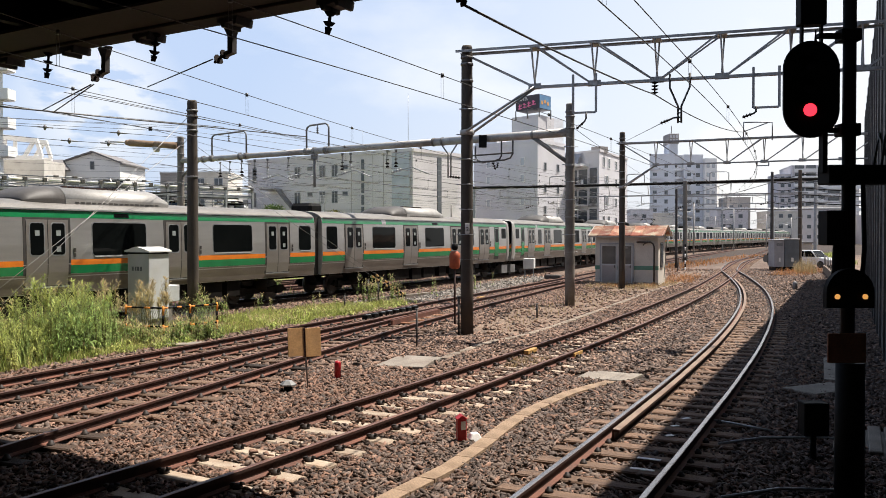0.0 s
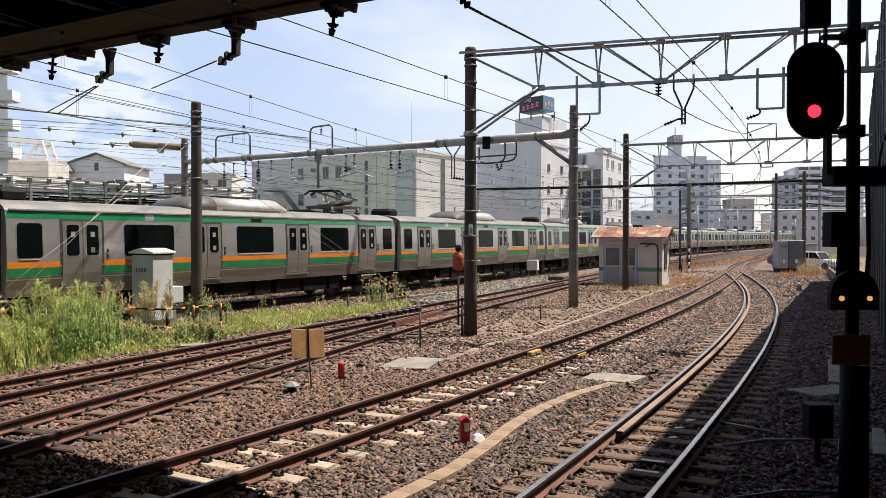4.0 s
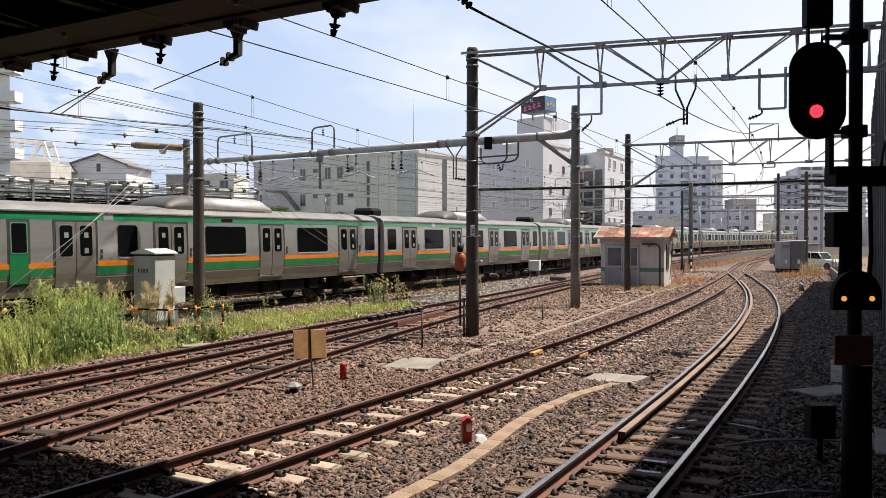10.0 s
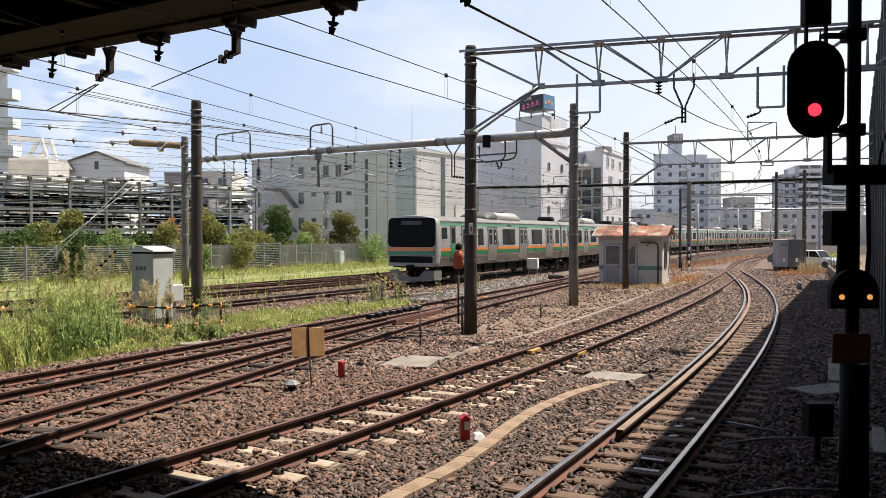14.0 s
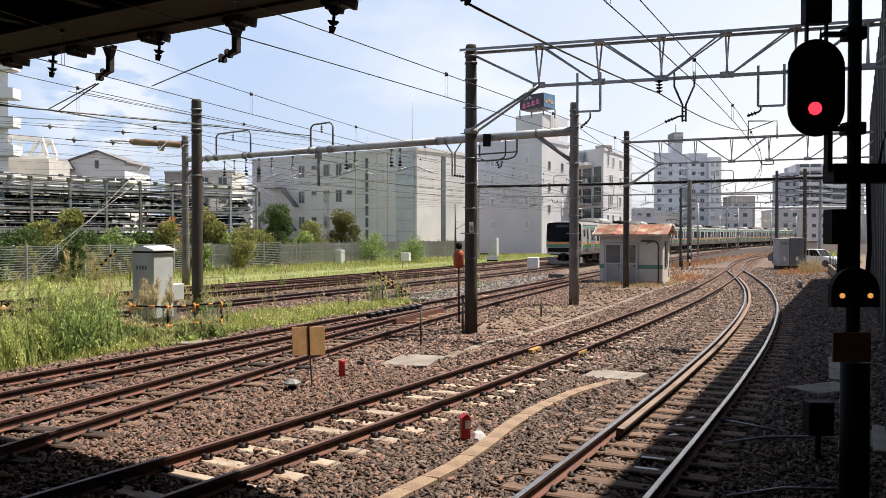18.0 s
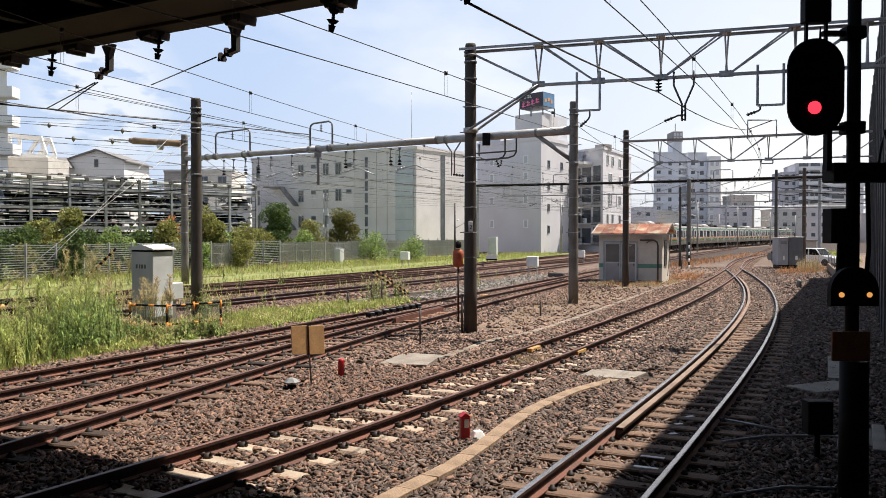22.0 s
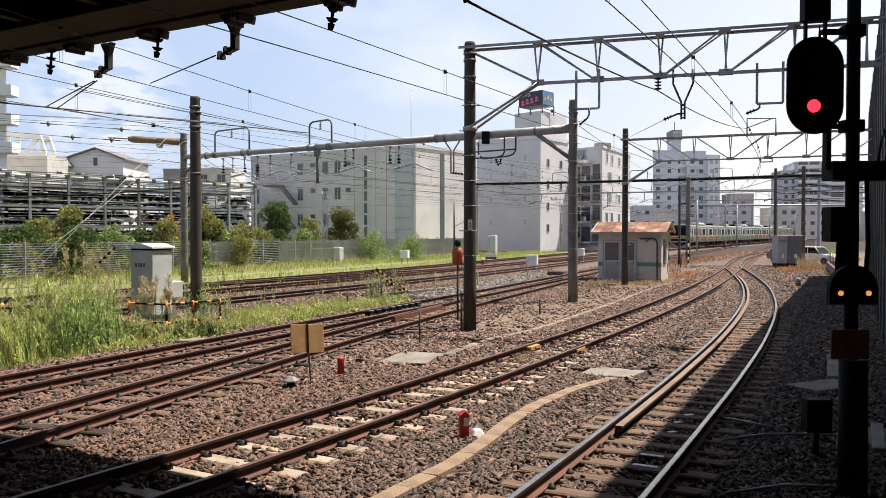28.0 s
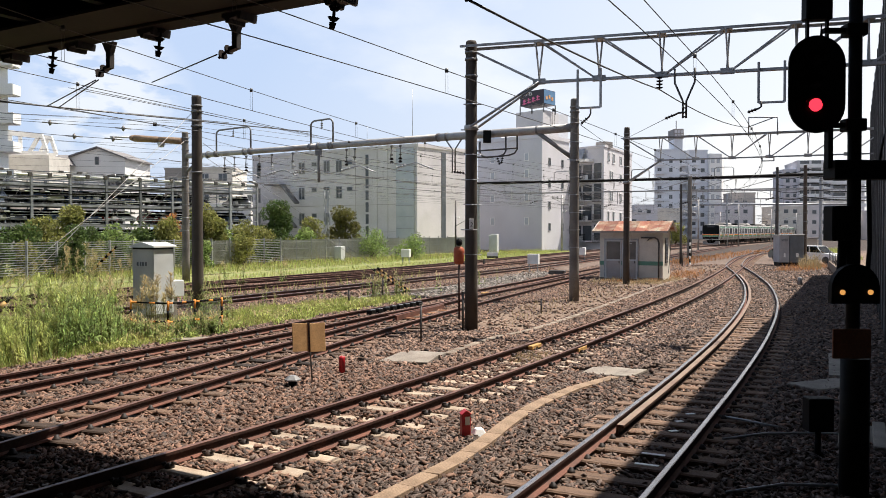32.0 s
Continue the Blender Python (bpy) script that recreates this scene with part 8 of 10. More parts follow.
for (x, w_, d_, h, mt, lab) in ((25.38, 0.72, 1.4, 2.35, "cab_mid", "grey equipment cabinet"), (26.12, 1.05, 1.4, 2.4, "cab_dark", "dark blue grey equipment cabinet")):
    c = thing("equipment_cabinet", lab + " beside the turnout", "cabinet", "equipment cabinets", at=pose(x, 61.9 - (x - 24.6) * 0.1, -0.2, 0, 0, -4))
    part("body", box_bm((0, 0, 0.35), (w_, d_, h), 0.02), M[mt], c)
    part("lid", box_bm((-0.06, -0.06, h), (w_ + 0.06, d_ + 0.06, h + 0.08), 0.02), M["cab_mid"], c)
    part("base", box_bm((0.05, 0.05, -0.05), (w_ - 0.05, d_ - 0.05, 0.35), 0.01), M["black_paint"], c)
    bm = box_bm((w_ * 0.45, -0.03, 0.75), (w_ * 0.62, 0.0, 1.05), 0.004)
    part("notice", bm, M["white"], c)
    bm = bmesh.new()
    for k in range(4):
        quad_box(bm, (0.15, -0.02, h - 0.25 - k * 0.05), (0.6, 0.0, h - 0.22 - k * 0.05))
    part("vent", bm, M["cab_dark"], c)
shed = thing("storage_shed", "low grey shed behind the cabinets", "shed", at=pose(36.2, 85.0, -0.2))
part("body", box_bm((0, 0, 0), (2.6, 3.0, 1.9), 0.03), M["wall_tan"], shed)
part("roof", box_bm((-0.2, -0.2, 1.9), (2.8, 3.2, 2.05), 0.02), M["tile_roof"], shed)
for x, y, lab in ((-2.92, 66.75, "small white box on a post before a bush"), (5.9, 53.0, "white point machine box on legs"), (12.4, 73.0, "pale trackside box on legs")):
    c = thing("trackside_box", lab, "trackside box", at=pose(x, y, -0.2, 0, 0, -20))
    part("body", box_bm((-0.35, -0.2, 0.6), (0.35, 0.25, 1.25), 0.02), M["white"], c)
    for k in (-0.28, 0.28):
        part("leg", box_bm((k - 0.03, -0.03, 0), (k + 0.03, 0.03, 0.62), 0.005), M["steel_galv"], c)
for x, y, h in ((6.3, 97.0, 2.3), (-9.2, 74.2, 1.35)):
    c = thing("trackside_locker", "slim white locker in the grass", "locker", at=pose(x, y, -0.2, 0, 0, -25))
    part("body", box_bm((-0.45, -0.3, -0.05), (0.3, 0.4, h), 0.03), M["cab_grey"], c)
    part("side", box_bm((-0.75, -0.2, -0.05), (-0.46, 0.4, h - 0.1), 0.03), M["cab_grey"], c)

# ---- small things beside the tracks ----
bd = thing("sign_board", "plain tan board on a thin post", "sign", at=pose(-2.33, 14.55, -0.2, -7, 0, 24))
bm = bmesh.new()
tube(bm, (0.04, 0.03, 0), (0, 0.03, 1.12), 0.016, 0.016, 8)
part("post", bm, M["steel_grey"], bd)
part("board", box_bm((-0.3, -0.012, 0.62), (-0.012, 0.012, 1.12), 0.004), M["tan"], bd)
part("board", box_bm((0.012, -0.03, 0.6), (0.29, -0.006, 1.11), 0.004), M["tan"], bd)
bm = bmesh.new()
quad_box(bm, (-0.02, -0.02, 0.6), (0.02, 0.035, 1.13))
part("clamp", bm, M["rail_side"], bd)
rp = thing("marker_post", "short red round marker post in the ballast", "marker post", at=pose(-1.91, 15.68, -0.2))
bm = bmesh.new()
lathe(bm, [(0.062, 0), (0.062, 0.32), (0.055, 0.35), (0.02, 0.365)], 14)
part("post", bm, M["red"], rp)
bm = bmesh.new()
for k in range(4):
    quad_box(bm, (0.058, -0.012, 0.05 + k * 0.08), (0.068, 0.012, 0.09 + k * 0.08))
part("stud", bm, M["steel_dark"], rp)
mk = thing("clearance_marker", "red clearance marker with a white face and stone foot", "marker post", at=pose(0.31, 10.82, -0.2, 0, 0, 15))
bm = bmesh.new()
quad_box(bm, (-0.06, -0.05, 0), (0.06, 0.05, 0.34))
extrude_poly(bm, [(-0.075, 0.34), (0.075, 0.34), (0, 0.4)], (1, 0, 0), (0, 0, 1), (0, 1, 0), 0.13, (0, -0.065, 0))
bmesh.ops.bevel(bm, geom=bm.edges[:], offset=0.006, segments=1, affect="EDGES")
part("post", bm, M["red"], mk)
part("face", box_bm((-0.02, -0.058, 0.2), (0.045, -0.048, 0.31), 0.002), M["white"], mk)
bm = bmesh.new()
quad_box(bm, (0.09, -0.06, 0.0), (0.31, 0.16, 0.1))
for v in bm.verts:
    if v.co.z > 0.05:
        v.co.x, v.co.y, v.co.z = 0.2 + (v.co.x - 0.2) * 0.45, 0.05 + (v.co.y - 0.05) * 0.45, 0.13
bmesh.ops.bevel(bm, geom=bm.edges[:], offset=0.012, segments=1, affect="EDGES")
part("foot", bm, M["white"], mk, "white painted stone")
ms_ = thing("mushroom_vent", "small dull grey mushroom vent cap on a dark stem", "vent cap", at=pose(-2.61, 14.33, -0.2))
bm = bmesh.new()
lathe(bm, [(0.1, 0), (0.095, 0.04), (0.075, 0.05), (0.075, 0.14)], 12)
part("stem", bm, M["black_paint"], ms_)
bm = bmesh.new()
lathe(bm, [(0.09, 0.135), (0.15, 0.14), (0.152, 0.165), (0.07, 0.225), (0.06, 0.23)], 6)
for f in bm.faces:
    f.smooth = False
part("cap", bm, M["steel_grey"], ms_, "faceted grey metal cap")
for x, y, h, r, nm, lab in ((-0.51, 19.98, 0.98, 0.022, "iron_post", "thin black iron post"), (0.57, 22.3, 1.1, 0.03, "iron_post", "black iron post beside the pole"), (3.29, 27.17, 0.5, 0.03, "iron_post", "short rusty iron stub"), (-2.87, 33.97, 0.95, 0.03, "iron_post", "dark iron post beside the main line"), (-2.39, 33.13, 0.85, 0.03, "iron_post", "dark iron post beside the main line"), (-3.44, 30.37, 0.6, 0.03, "iron_post", "short iron post in the grass strip"), (3.35, 65.6, 0.5, 0.08, "iron_post", "short black stub beside the rails"), (18.1, 62.0, 1.0, 0.05, "wooden_stake", "leaning wooden stake beside the tracks")):
    p_ = thing(nm, lab, "post", at=pose(x, y, -0.22, 0, 0 if nm[0] == "i" else 6, 0))
    bm = bmesh.new()
    tube(bm, (0, 0, 0), (0, 0, h), r, r, 8)
    tube(bm, (0, 0, h), (0, 0, h + 0.02), r * 1.6, r * 1.6, 8)
    part("shaft", bm, M["steel_dark"] if nm[0] == "i" else M["bark"], p_)
oc = thing("covered_signal", "signal on a post wrapped in a faded orange cover", "signal", at=pose(0.52, 24.9, -0.2))
bm = bmesh.new()
tube(bm, (0.0, 0, 0), (0.0, 0, 1.75), 0.03, 0.03, 8)
part("post", bm, M["rail_side"], oc)
bm = bmesh.new()
lathe(bm, [(0.1, 1.74), (0.16, 1.78), (0.15, 1.95), (0.165, 2.1), (0.16, 2.22), (0.1, 2.27)], 10)
for v in bm.verts:
    v.co.x *= 1.0 + 0.2 * noise.noise(v.co * 5)
    v.co.y *= 0.7
    v.co.z += 0.03 * noise.noise(v.co * 9)
part("cover", bm, M["cover_orange"], oc)
bm = bmesh.new()
lathe(bm, [(0.06, 2.3), (0.1, 2.36), (0.09, 2.48), (0.02, 2.52)], 10)
part("head", bm, M["black_paint"], oc)
# concrete covers and cable troughs
for pts, lab, h in (([(-1.31, 16.99), (-0.3, 16.77), (-0.04, 17.92), (-0.91, 18.25)], "pale concrete manhole cover in the ballast", 0.09), ([(2.61, 15.63), (3.53, 15.32), (4.03, 16.07), (3.1, 16.55)], "rust-stained concrete cover plate", 0.06)):
    bm = prism(pts, -0.22, -0.22 + h)
    bmesh.ops.bevel(bm, geom=bm.edges[:], offset=0.012, segments=1, affect="EDGES")
    ob = tagged(part("concrete_cover", bm, M["concrete"]), lab, "cover slab")
bm = prism([(-0.8, 18.0), (0.0, 17.75), (0.1, 18.15), (-0.7, 18.45)], -0.2, -0.135)
tagged(part("concrete_cover", bm, M["concrete"]), "second concrete slab behind the manhole", "cover slab")


def trough(ctrl, width, label, material, z, unit=0.5):
    pts, dirs = spline(ctrl, unit)
    t = thing("cable_trough", label, "cable trough", kind="structure")
    bm = bmesh.new()
    quad_box(bm, (-width / 2, -unit / 2 + 0.003, -0.08), (width / 2, unit / 2 - 0.003, 0.0))
    bmesh.ops.bevel(bm, geom=bm.edges[:], offset=0.005, segments=1, affect="EDGES")
    me = bpy.data.meshes.new("trough_lid")
    bm.to_mesh(me)
    bm.free()
    me.materials.append(material)
    r_ = random.Random(3)
    for p, d in zip(pts, dirs):
        piece("trough_lid", me, t, pose(p[0], p[1], z + r_.uniform(-0.006, 0.006), r_.uniform(-1, 1), r_.uniform(-1, 1), math.degrees(math.atan2(-d[0], d[1]))))


trough(TROUGH, 0.22, "pale yellowish cable trough lids", M["wood_pale"], -0.13)
trough(TROUGH_FAR, 0.2, "dirty grey concrete cable trough lids", M["trough_old"], -0.14)
# yellow joint boxes on the rails
for x, y in ((2.12, 18.75), (3.1, 18.35), (2.74, 33.17), (1.82, 34.73)):
    ob = thing("rail_joint_plate", "yellow painted rail joint", "rail joint", at=pose(x, y, -0.06, 0, 0, -27))
    part("plate", box_bm((-0.06, -0.3, -0.07), (0.06, 0.3, 0.02), 0.012), M["yellow"], ob)

# orange and black barrier in the weeds
bar = thing("striped_barrier", "low orange and black striped barrier with mesh", "barrier")
B = [Vector((-8.1, 21.4, -0.2)), Vector((-7.0, 21.0, -0.2)), Vector((-6.5, 21.6, -0.2)), Vector((-5.95, 22.2, -0.2))]
for i, p in enumerate(B):
    for k in range(4):
        bm = bmesh.new()
        tube(bm, p + Vector((0, 0, k * 0.24)), p + Vector((0, 0, k * 0.24 + 0.24)), 0.03, 0.03, 8)
        part("post", bm, M["orange"] if k % 2 else M["black_paint"], bar)
for a, b in zip(B, B[1:]):
    for z in (0.42, 0.9):
        for k in range(6):
            bm = bmesh.new()
            tube(bm, a.lerp(b, k / 6) + Vector((0, 0, z)), a.lerp(b, (k + 1) / 6) + Vector((0, 0, z)), 0.024, 0.024, 7)
            part("rail_stripe", bm, M["orange"] if k % 3 == 0 else M["black_paint"], bar)
    bm = bmesh.new()
    n = 18
    for k in range(n):
        beam(bm, a.lerp(b, k / n) + Vector((0, 0, 0.05)), a.lerp(b, min((k + 6) / n, 1)) + Vector((0, 0, 0.88)), 0.004, 0.005)
        beam(bm, a.lerp(b, min((k + 6) / n, 1)) + Vector((0, 0, 0.05)), a.lerp(b, k / n) + Vector((0, 0, 0.88)), 0.004, 0.005)
    part("wire_mesh", bm, M["mesh_grey"], bar)
tagged(part("concrete_cover", box_bm((-7.0, 20.1, -0.2), (-5.6, 20.6, -0.1), 0.02), M["concrete"]), "pale concrete slab under the barrier", "cover slab")

# ---- signal and its post ----
sp = thing("signal_post", "black colour-light signal on a steel post with a red lamp lit", "railway signal", at=pose(4.243, 8.4, -0.09) @ Matrix.Scale(0.96, 4))
bm = bmesh.new()
tube(bm, (-0.04, 0, -0.2), (-0.04, 0, 6.2), 0.072, 0.066, 14)
part("post", bm, M["black_paint"], sp)
bm = bmesh.new()
tube(bm, (-0.01, 0, -0.2), (-0.01, 0, 1.4), 0.15, 0.145, 14)
part("post_sleeve", bm, M["black_paint"], sp)


def oval(bm, cx, cz, w, h, y0, y1, seg=10):
    pts = []
    r = w / 2
    for zc, a0 in ((cz + h / 2 - r, 0), (cz - h / 2 + r, 180)):
        for k in range(seg + 1):
            a = radians(a0 + 180 * k / seg)
            pts.append((cx + r * math.cos(a), zc + r * math.sin(a)))
    a = [bm.verts.new((x, y0, z)) for x, z in pts]
    b = [bm.verts.new((x, y1, z)) for x, z in pts]
    bm.faces.new(a)
    bm.faces.new(b[::-1])
    for k in range(len(pts)):
        bm.faces.new((a[k], b[k], b[(k + 1) % len(pts)], a[(k + 1) % len(pts)]))
    bmesh.ops.recalc_face_normals(bm, faces=bm.faces[:])


bm = bmesh.new()
oval(bm, -0.44, 4.31, 0.6, 1.03, 0.0, 0.03, 18)
head = part("back_board", bm, M["black_paint"], sp, "black oval back board")
bm = bmesh.new()
quad_box(bm, (-0.57, 0.03, 3.95), (-0.31, 0.3, 4.65))
part("lamp_case", bm, M["black_paint"], head)
for z, mt in ((4.57, "lens_off"), (4.32, "lens_off"), (4.09, "lamp_red")):
    bm = bmesh.new()
    tube(bm, (-0.46, 0.0, z), (-0.46, -0.02, z), 0.068, 0.068, 20)
    part("lens", bm, M[mt], head, "lit red lens" if mt == "lamp_red" else "unlit lens")
    bm = bmesh.new()
    rim = [[bm.verts.new((-0.46 + 0.5 * y + 0.1 * math.cos(radians(20 + k * 15.5)), y, z + 0.2 * y + 0.1 * math.sin(radians(20 + k * 15.5)))) for y in (0.0, -0.16)] for k in range(10)]
    for a, b in zip(rim, rim[1:]):
        bm.faces.new((a[0], a[1], b[1], b[0]))
    bmesh.ops.solidify(bm, geom=bm.faces[:], thickness=0.004)
    part("hood", bm, M["black_paint"], head)
for z in (3.85, 4.85):
    part("bracket", box_bm((-0.38, -0.03, z), (0.06, 0.05, z + 0.05), 0.006), M["black_paint"], sp)
    part("clamp", box_bm((-0.16, -0.09, z - 0.04), (0.05, 0.09, z + 0.09), 0.01), M["black_paint"], sp)
part("upper_case", box_bm((-0.56, 0.0, 5.0), (-0.28, 0.14, 5.9), 0.01), M["black_paint"], sp, "black signal case above")
bm = bmesh.new()
for x in (-0.52, -0.31):
    quad_box(bm, (x - 0.012, 0.05, 4.75), (x + 0.012, 0.1, 5.02))
tube(bm, (-0.38, 0.05, 4.75), (-0.38, 0.05, 4.95), 0.02, 0.006, 6)
part("stay", bm, M["black_paint"], sp)
part("cross_arm", box_bm((-0.3, -0.12, 3.3), (0.9, 0.16, 3.5), 0.01), M["black_paint"], sp, "dark steel cross arm")
bm = bmesh.new()
quad_box(bm, (-0.34, -0.05, 3.42), (-0.29, 0.05, 3.85))
for x, l_ in ((0.22, 0.35), (0.36, 0.3), (0.3, 0.45)):
    bm_c = bmesh.new()
    pipe(bm_c, [(x, -0.02, 3.5), (x + 0.02, -0.04, 3.5 + l_ * 0.6), (x + 0.07, 0, 3.5 + l_), (x + 0.14, 0, 3.45 + l_ * 0.4)], 0.014, 6)
    part("cable", bm_c, M["wire"], sp)
part("arm_post", bm, M["black_paint"], sp)
part("case", box_bm((-0.32, -0.12, 2.65), (-0.1, 0.1, 3.02), 0.01), M["black_paint"], sp, "black terminal case")
bm = bmesh.new()
pipe(bm, [(-0.15, 0, 2.7), (-0.17, 0, 2.3), (-0.12, 0, 2.0)], 0.05, 8)
part("conduit", bm, M["black_paint"], sp)
bm = bmesh.new()
pipe(bm, [(0.14, 0.05, 3.3), (0.16, 0.05, 2.6), (0.12, 0.03, 2.2)], 0.025, 8)
part("conduit", bm, M["black_paint"], sp)
bm = bmesh.new()
extrude_poly(bm, [(-0.25, 2.0), (0.25, 2.0)] + [(0.25 * math.cos(radians(a)), 2.16 + 0.25 * math.sin(radians(a))) for a in range(0, 181, 15)], (1, 0, 0), (0, 0, 1), (0, 1, 0), 0.08, (-0.13, -0.24, 0))
sh = part("shunt_signal", bm, M["black_paint"], sp, "black shunting signal with two amber lamps")
for x in (-0.275, 0.015):
    bm = bmesh.new()
    tube(bm, (x, -0.25, 2.12), (x, -0.265, 2.12), 0.027, 0.027, 14)
    part("lamp", bm, M["lamp_amber"], sh, "glowing amber lamp")
part("number_board", box_bm((-0.33, -0.18, 1.42), (0.07, -0.15, 1.73), 0.006), M["plate_dark"], sp, "dull orange plate")
jb = thing("junction_box", "black junction box on a thin stand", "junction box", at=pose(4.55, 9.9, -0.2))
part("body", box_bm((-0.15, -0.1, 0.34), (0.15, 0.1, 0.74), 0.01), M["black_paint"], jb)
bm = bmesh.new()
tube(bm, (0, 0, 0), (0, 0, 0.36), 0.035, 0.035, 10)
part("stand", bm, M["black_paint"], jb)
for x, y, a in ((6.75, 14.35, -25),):
    tagged(part("concrete_cover", box_bm((-0.6, -0.35, -0.22), (0.6, 0.35, -0.12), 0.015, pose(x, y, 0, 0, 0, -a)), M["concrete"]), "grey concrete cover slab in the shade", "cover slab")

# ---- the station overhead, its platform and wall ----
st = thing("station_deck", "dark station roof deck over the tracks, seen from below", "roof", kind="structure")
E0, E1 = Vector((-13.0, 17.0, 0)), Vector((9.0, 3.95, 0))
ed = (E1 - E0).normalized()
en = Vector((ed.y, -ed.x, 0))
mS = Matrix.Translation((EYE[0], EYE[1], EYE[2] + 0.13)) @ Matrix.Scale(1.05, 4) @ Matrix.Translation(-Vector(EYE)) @ Matrix.Translation(E0) @ Matrix.Rotation(math.atan2(ed.y, ed.x), 4, "Z")
LS = (E1 - E0).length
# deck runs far back out of view to keep sky light off the ground
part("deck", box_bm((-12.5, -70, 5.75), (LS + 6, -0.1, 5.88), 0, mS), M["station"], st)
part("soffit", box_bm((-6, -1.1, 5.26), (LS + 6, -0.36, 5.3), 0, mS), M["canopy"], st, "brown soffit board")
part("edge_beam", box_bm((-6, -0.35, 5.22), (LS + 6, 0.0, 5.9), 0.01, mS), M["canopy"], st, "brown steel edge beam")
# unseen wall, added only to block light from the left
part("side_wall", box_bm((-12.5, -70, -0.25), (-12.2, -0.1, 5.75), 0, mS), M["station"], st, "unseen wall added to block light from the side")
# beams and joists coloured black for the deep shade under the deck
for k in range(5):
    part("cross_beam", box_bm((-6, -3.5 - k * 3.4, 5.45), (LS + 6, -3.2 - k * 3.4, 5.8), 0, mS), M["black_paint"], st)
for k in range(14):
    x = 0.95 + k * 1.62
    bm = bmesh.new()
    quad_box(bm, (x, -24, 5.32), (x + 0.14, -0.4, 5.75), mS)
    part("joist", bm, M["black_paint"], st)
    bm = bmesh.new()
    extrude_poly(bm, [(0, 5.22), (0.0, 5.17), (0.05, 5.15), (0.07, 5.1), (0.12, 5.1), (0.13, 5.15), (0.27, 5.16), (0.28, 5.12), (0.32, 5.12), (0.34, 5.22)], (1, 0, 0), (0, 0, 1), (0, 1, 0), 0.3, (x - 0.3, -0.28, 0))
    bm.transform(mS)
    part("bracket", bm, M["steel_dark"], st)
for k, x in enumerate((9.3, 11.87)):
    h = thing("wire_bracket", "dark hanging wire bracket with a stay insulator", "bracket", at=mS @ pose(x, 0.1, 0))
    bm = bmesh.new()
    extrude_poly(bm, [(-0.13, 5.24), (0.12, 5.24), (0.05, 5.09), (0.045, 4.86), (-0.1, 4.83), (-0.1, 4.88), (-0.045, 4.9), (-0.045, 5.09)], (1, 0, 0), (0, 0, 1), (0, 1, 0), 0.08, (0, -0.04, 0))
    pipe(bm, [(0, 0, 4.9), (-0.12, -0.02, 4.87)], 0.025, 6)
    part("arm", bm, M["steel_dark"], h)
    bm = bmesh.new()
    insulator_bm(bm, (-0.1, 0, 4.88), (-0.34, 0.02, 4.78), 2, 0.075)
    part("insulator", bm, M["insulator"], h)
for x in (8.32, 10.7, 13.74):
    h = thing("hanging_insulator", "brown two-shed insulator under the roof edge", "insulator", at=mS @ pose(x, -0.15, 0))
    bm = bmesh.new()
    insulator_bm(bm, (0, 0, 5.25), (-0.05, 0, 4.9), 3, 0.075)
    tube(bm, (-0.05, 0, 4.92), (-0.07, 0, 4.84), 0.045, 0.03, 8)
    part("insulator_body", bm, M["insulator"], h)
    # stay rods from the brackets out to the wires
for a, b in (((-5.15, 12.3, 4.8), (-6.69, 14.0, 4.67)), ((-5.1, 12.28, 4.8), (-6.49, 14.0, 4.65)), ((-2.99, 11.00, 4.90), (-4.91, 14.0, 5.07))):
    wire([a, b], 0.01, "thin stay rod from a roof bracket", name="stay_rod")
# platform on which the camera stands
pf = thing("platform", "grey concrete station platform", "platform", kind="structure")
bm = prism([(-6.0, -10.0), (-0.1, 2.0), (5.0, -0.4), (2.0, -12.0)], -0.25, 1.1)
part("slab", bm, M["platform"], pf)
wl_ = thing("station_wall", "dark station building wall beside the tracks", "wall", kind="structure")
W0, W1 = Vector((7.6, 13.6, 0)), Vector((26.4, 50.8, 0))
wd = (W1 - W0).normalized()
mW = Matrix.Translation(W0) @ Matrix.Rotation(math.atan2(wd.y, wd.x), 4, "Z")
LW = (W1 - W0).length
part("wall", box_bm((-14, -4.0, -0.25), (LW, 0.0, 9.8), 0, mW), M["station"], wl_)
# made-up block out of view; darkens the shade beside the wall
part("upper_storeys", box_bm((-30, -24.0, -0.25), (LW - 6, -9.0, 32.0), 0, mW), M["station"], wl_, "tall unseen block added to keep sky light off the shaded tracks")
for k in range(16):
    bm = box_bm((-1.0 + k * 2.7, 0.0, -0.2), (-0.8 + k * 2.7, 0.04, 9.6), 0, mW)
    part("pilaster", bm, M["steel_dark"], wl_)

# low wall and rail along the yard's edge
lw = thing("low_wall", "low grey concrete wall with a post and wire fence", "wall", kind="structure")
L0, L1 = Vector((18.3, 36.6, 0)), Vector((28.4, 60.2, 0))
bm = bmesh.new()
beam(bm, L0 + Vector((0, 0, 0.05)), L1 + Vector((0, 0, 0.05)), 0.2, 0.6)
part("wall", bm, M["trough_old"], lw)
for k in range(12):
    c = L0.lerp(L1, k / 11)
    bm = bmesh.new()
    tube(bm, c + Vector((0, 0, 0.3)), c + Vector((0, 0, 1.1)), 0.03, 0.03, 6)
    part("post", bm, M["steel_grey"], lw)
for z in (0.6, 0.85, 1.08):
    bm = bmesh.new()
    tube(bm, L0 + Vector((0, 0, z)), L1 + Vector((0, 0, z)), 0.012, 0.012, 5)
    part("fence_wire", bm, M["wire"], lw)
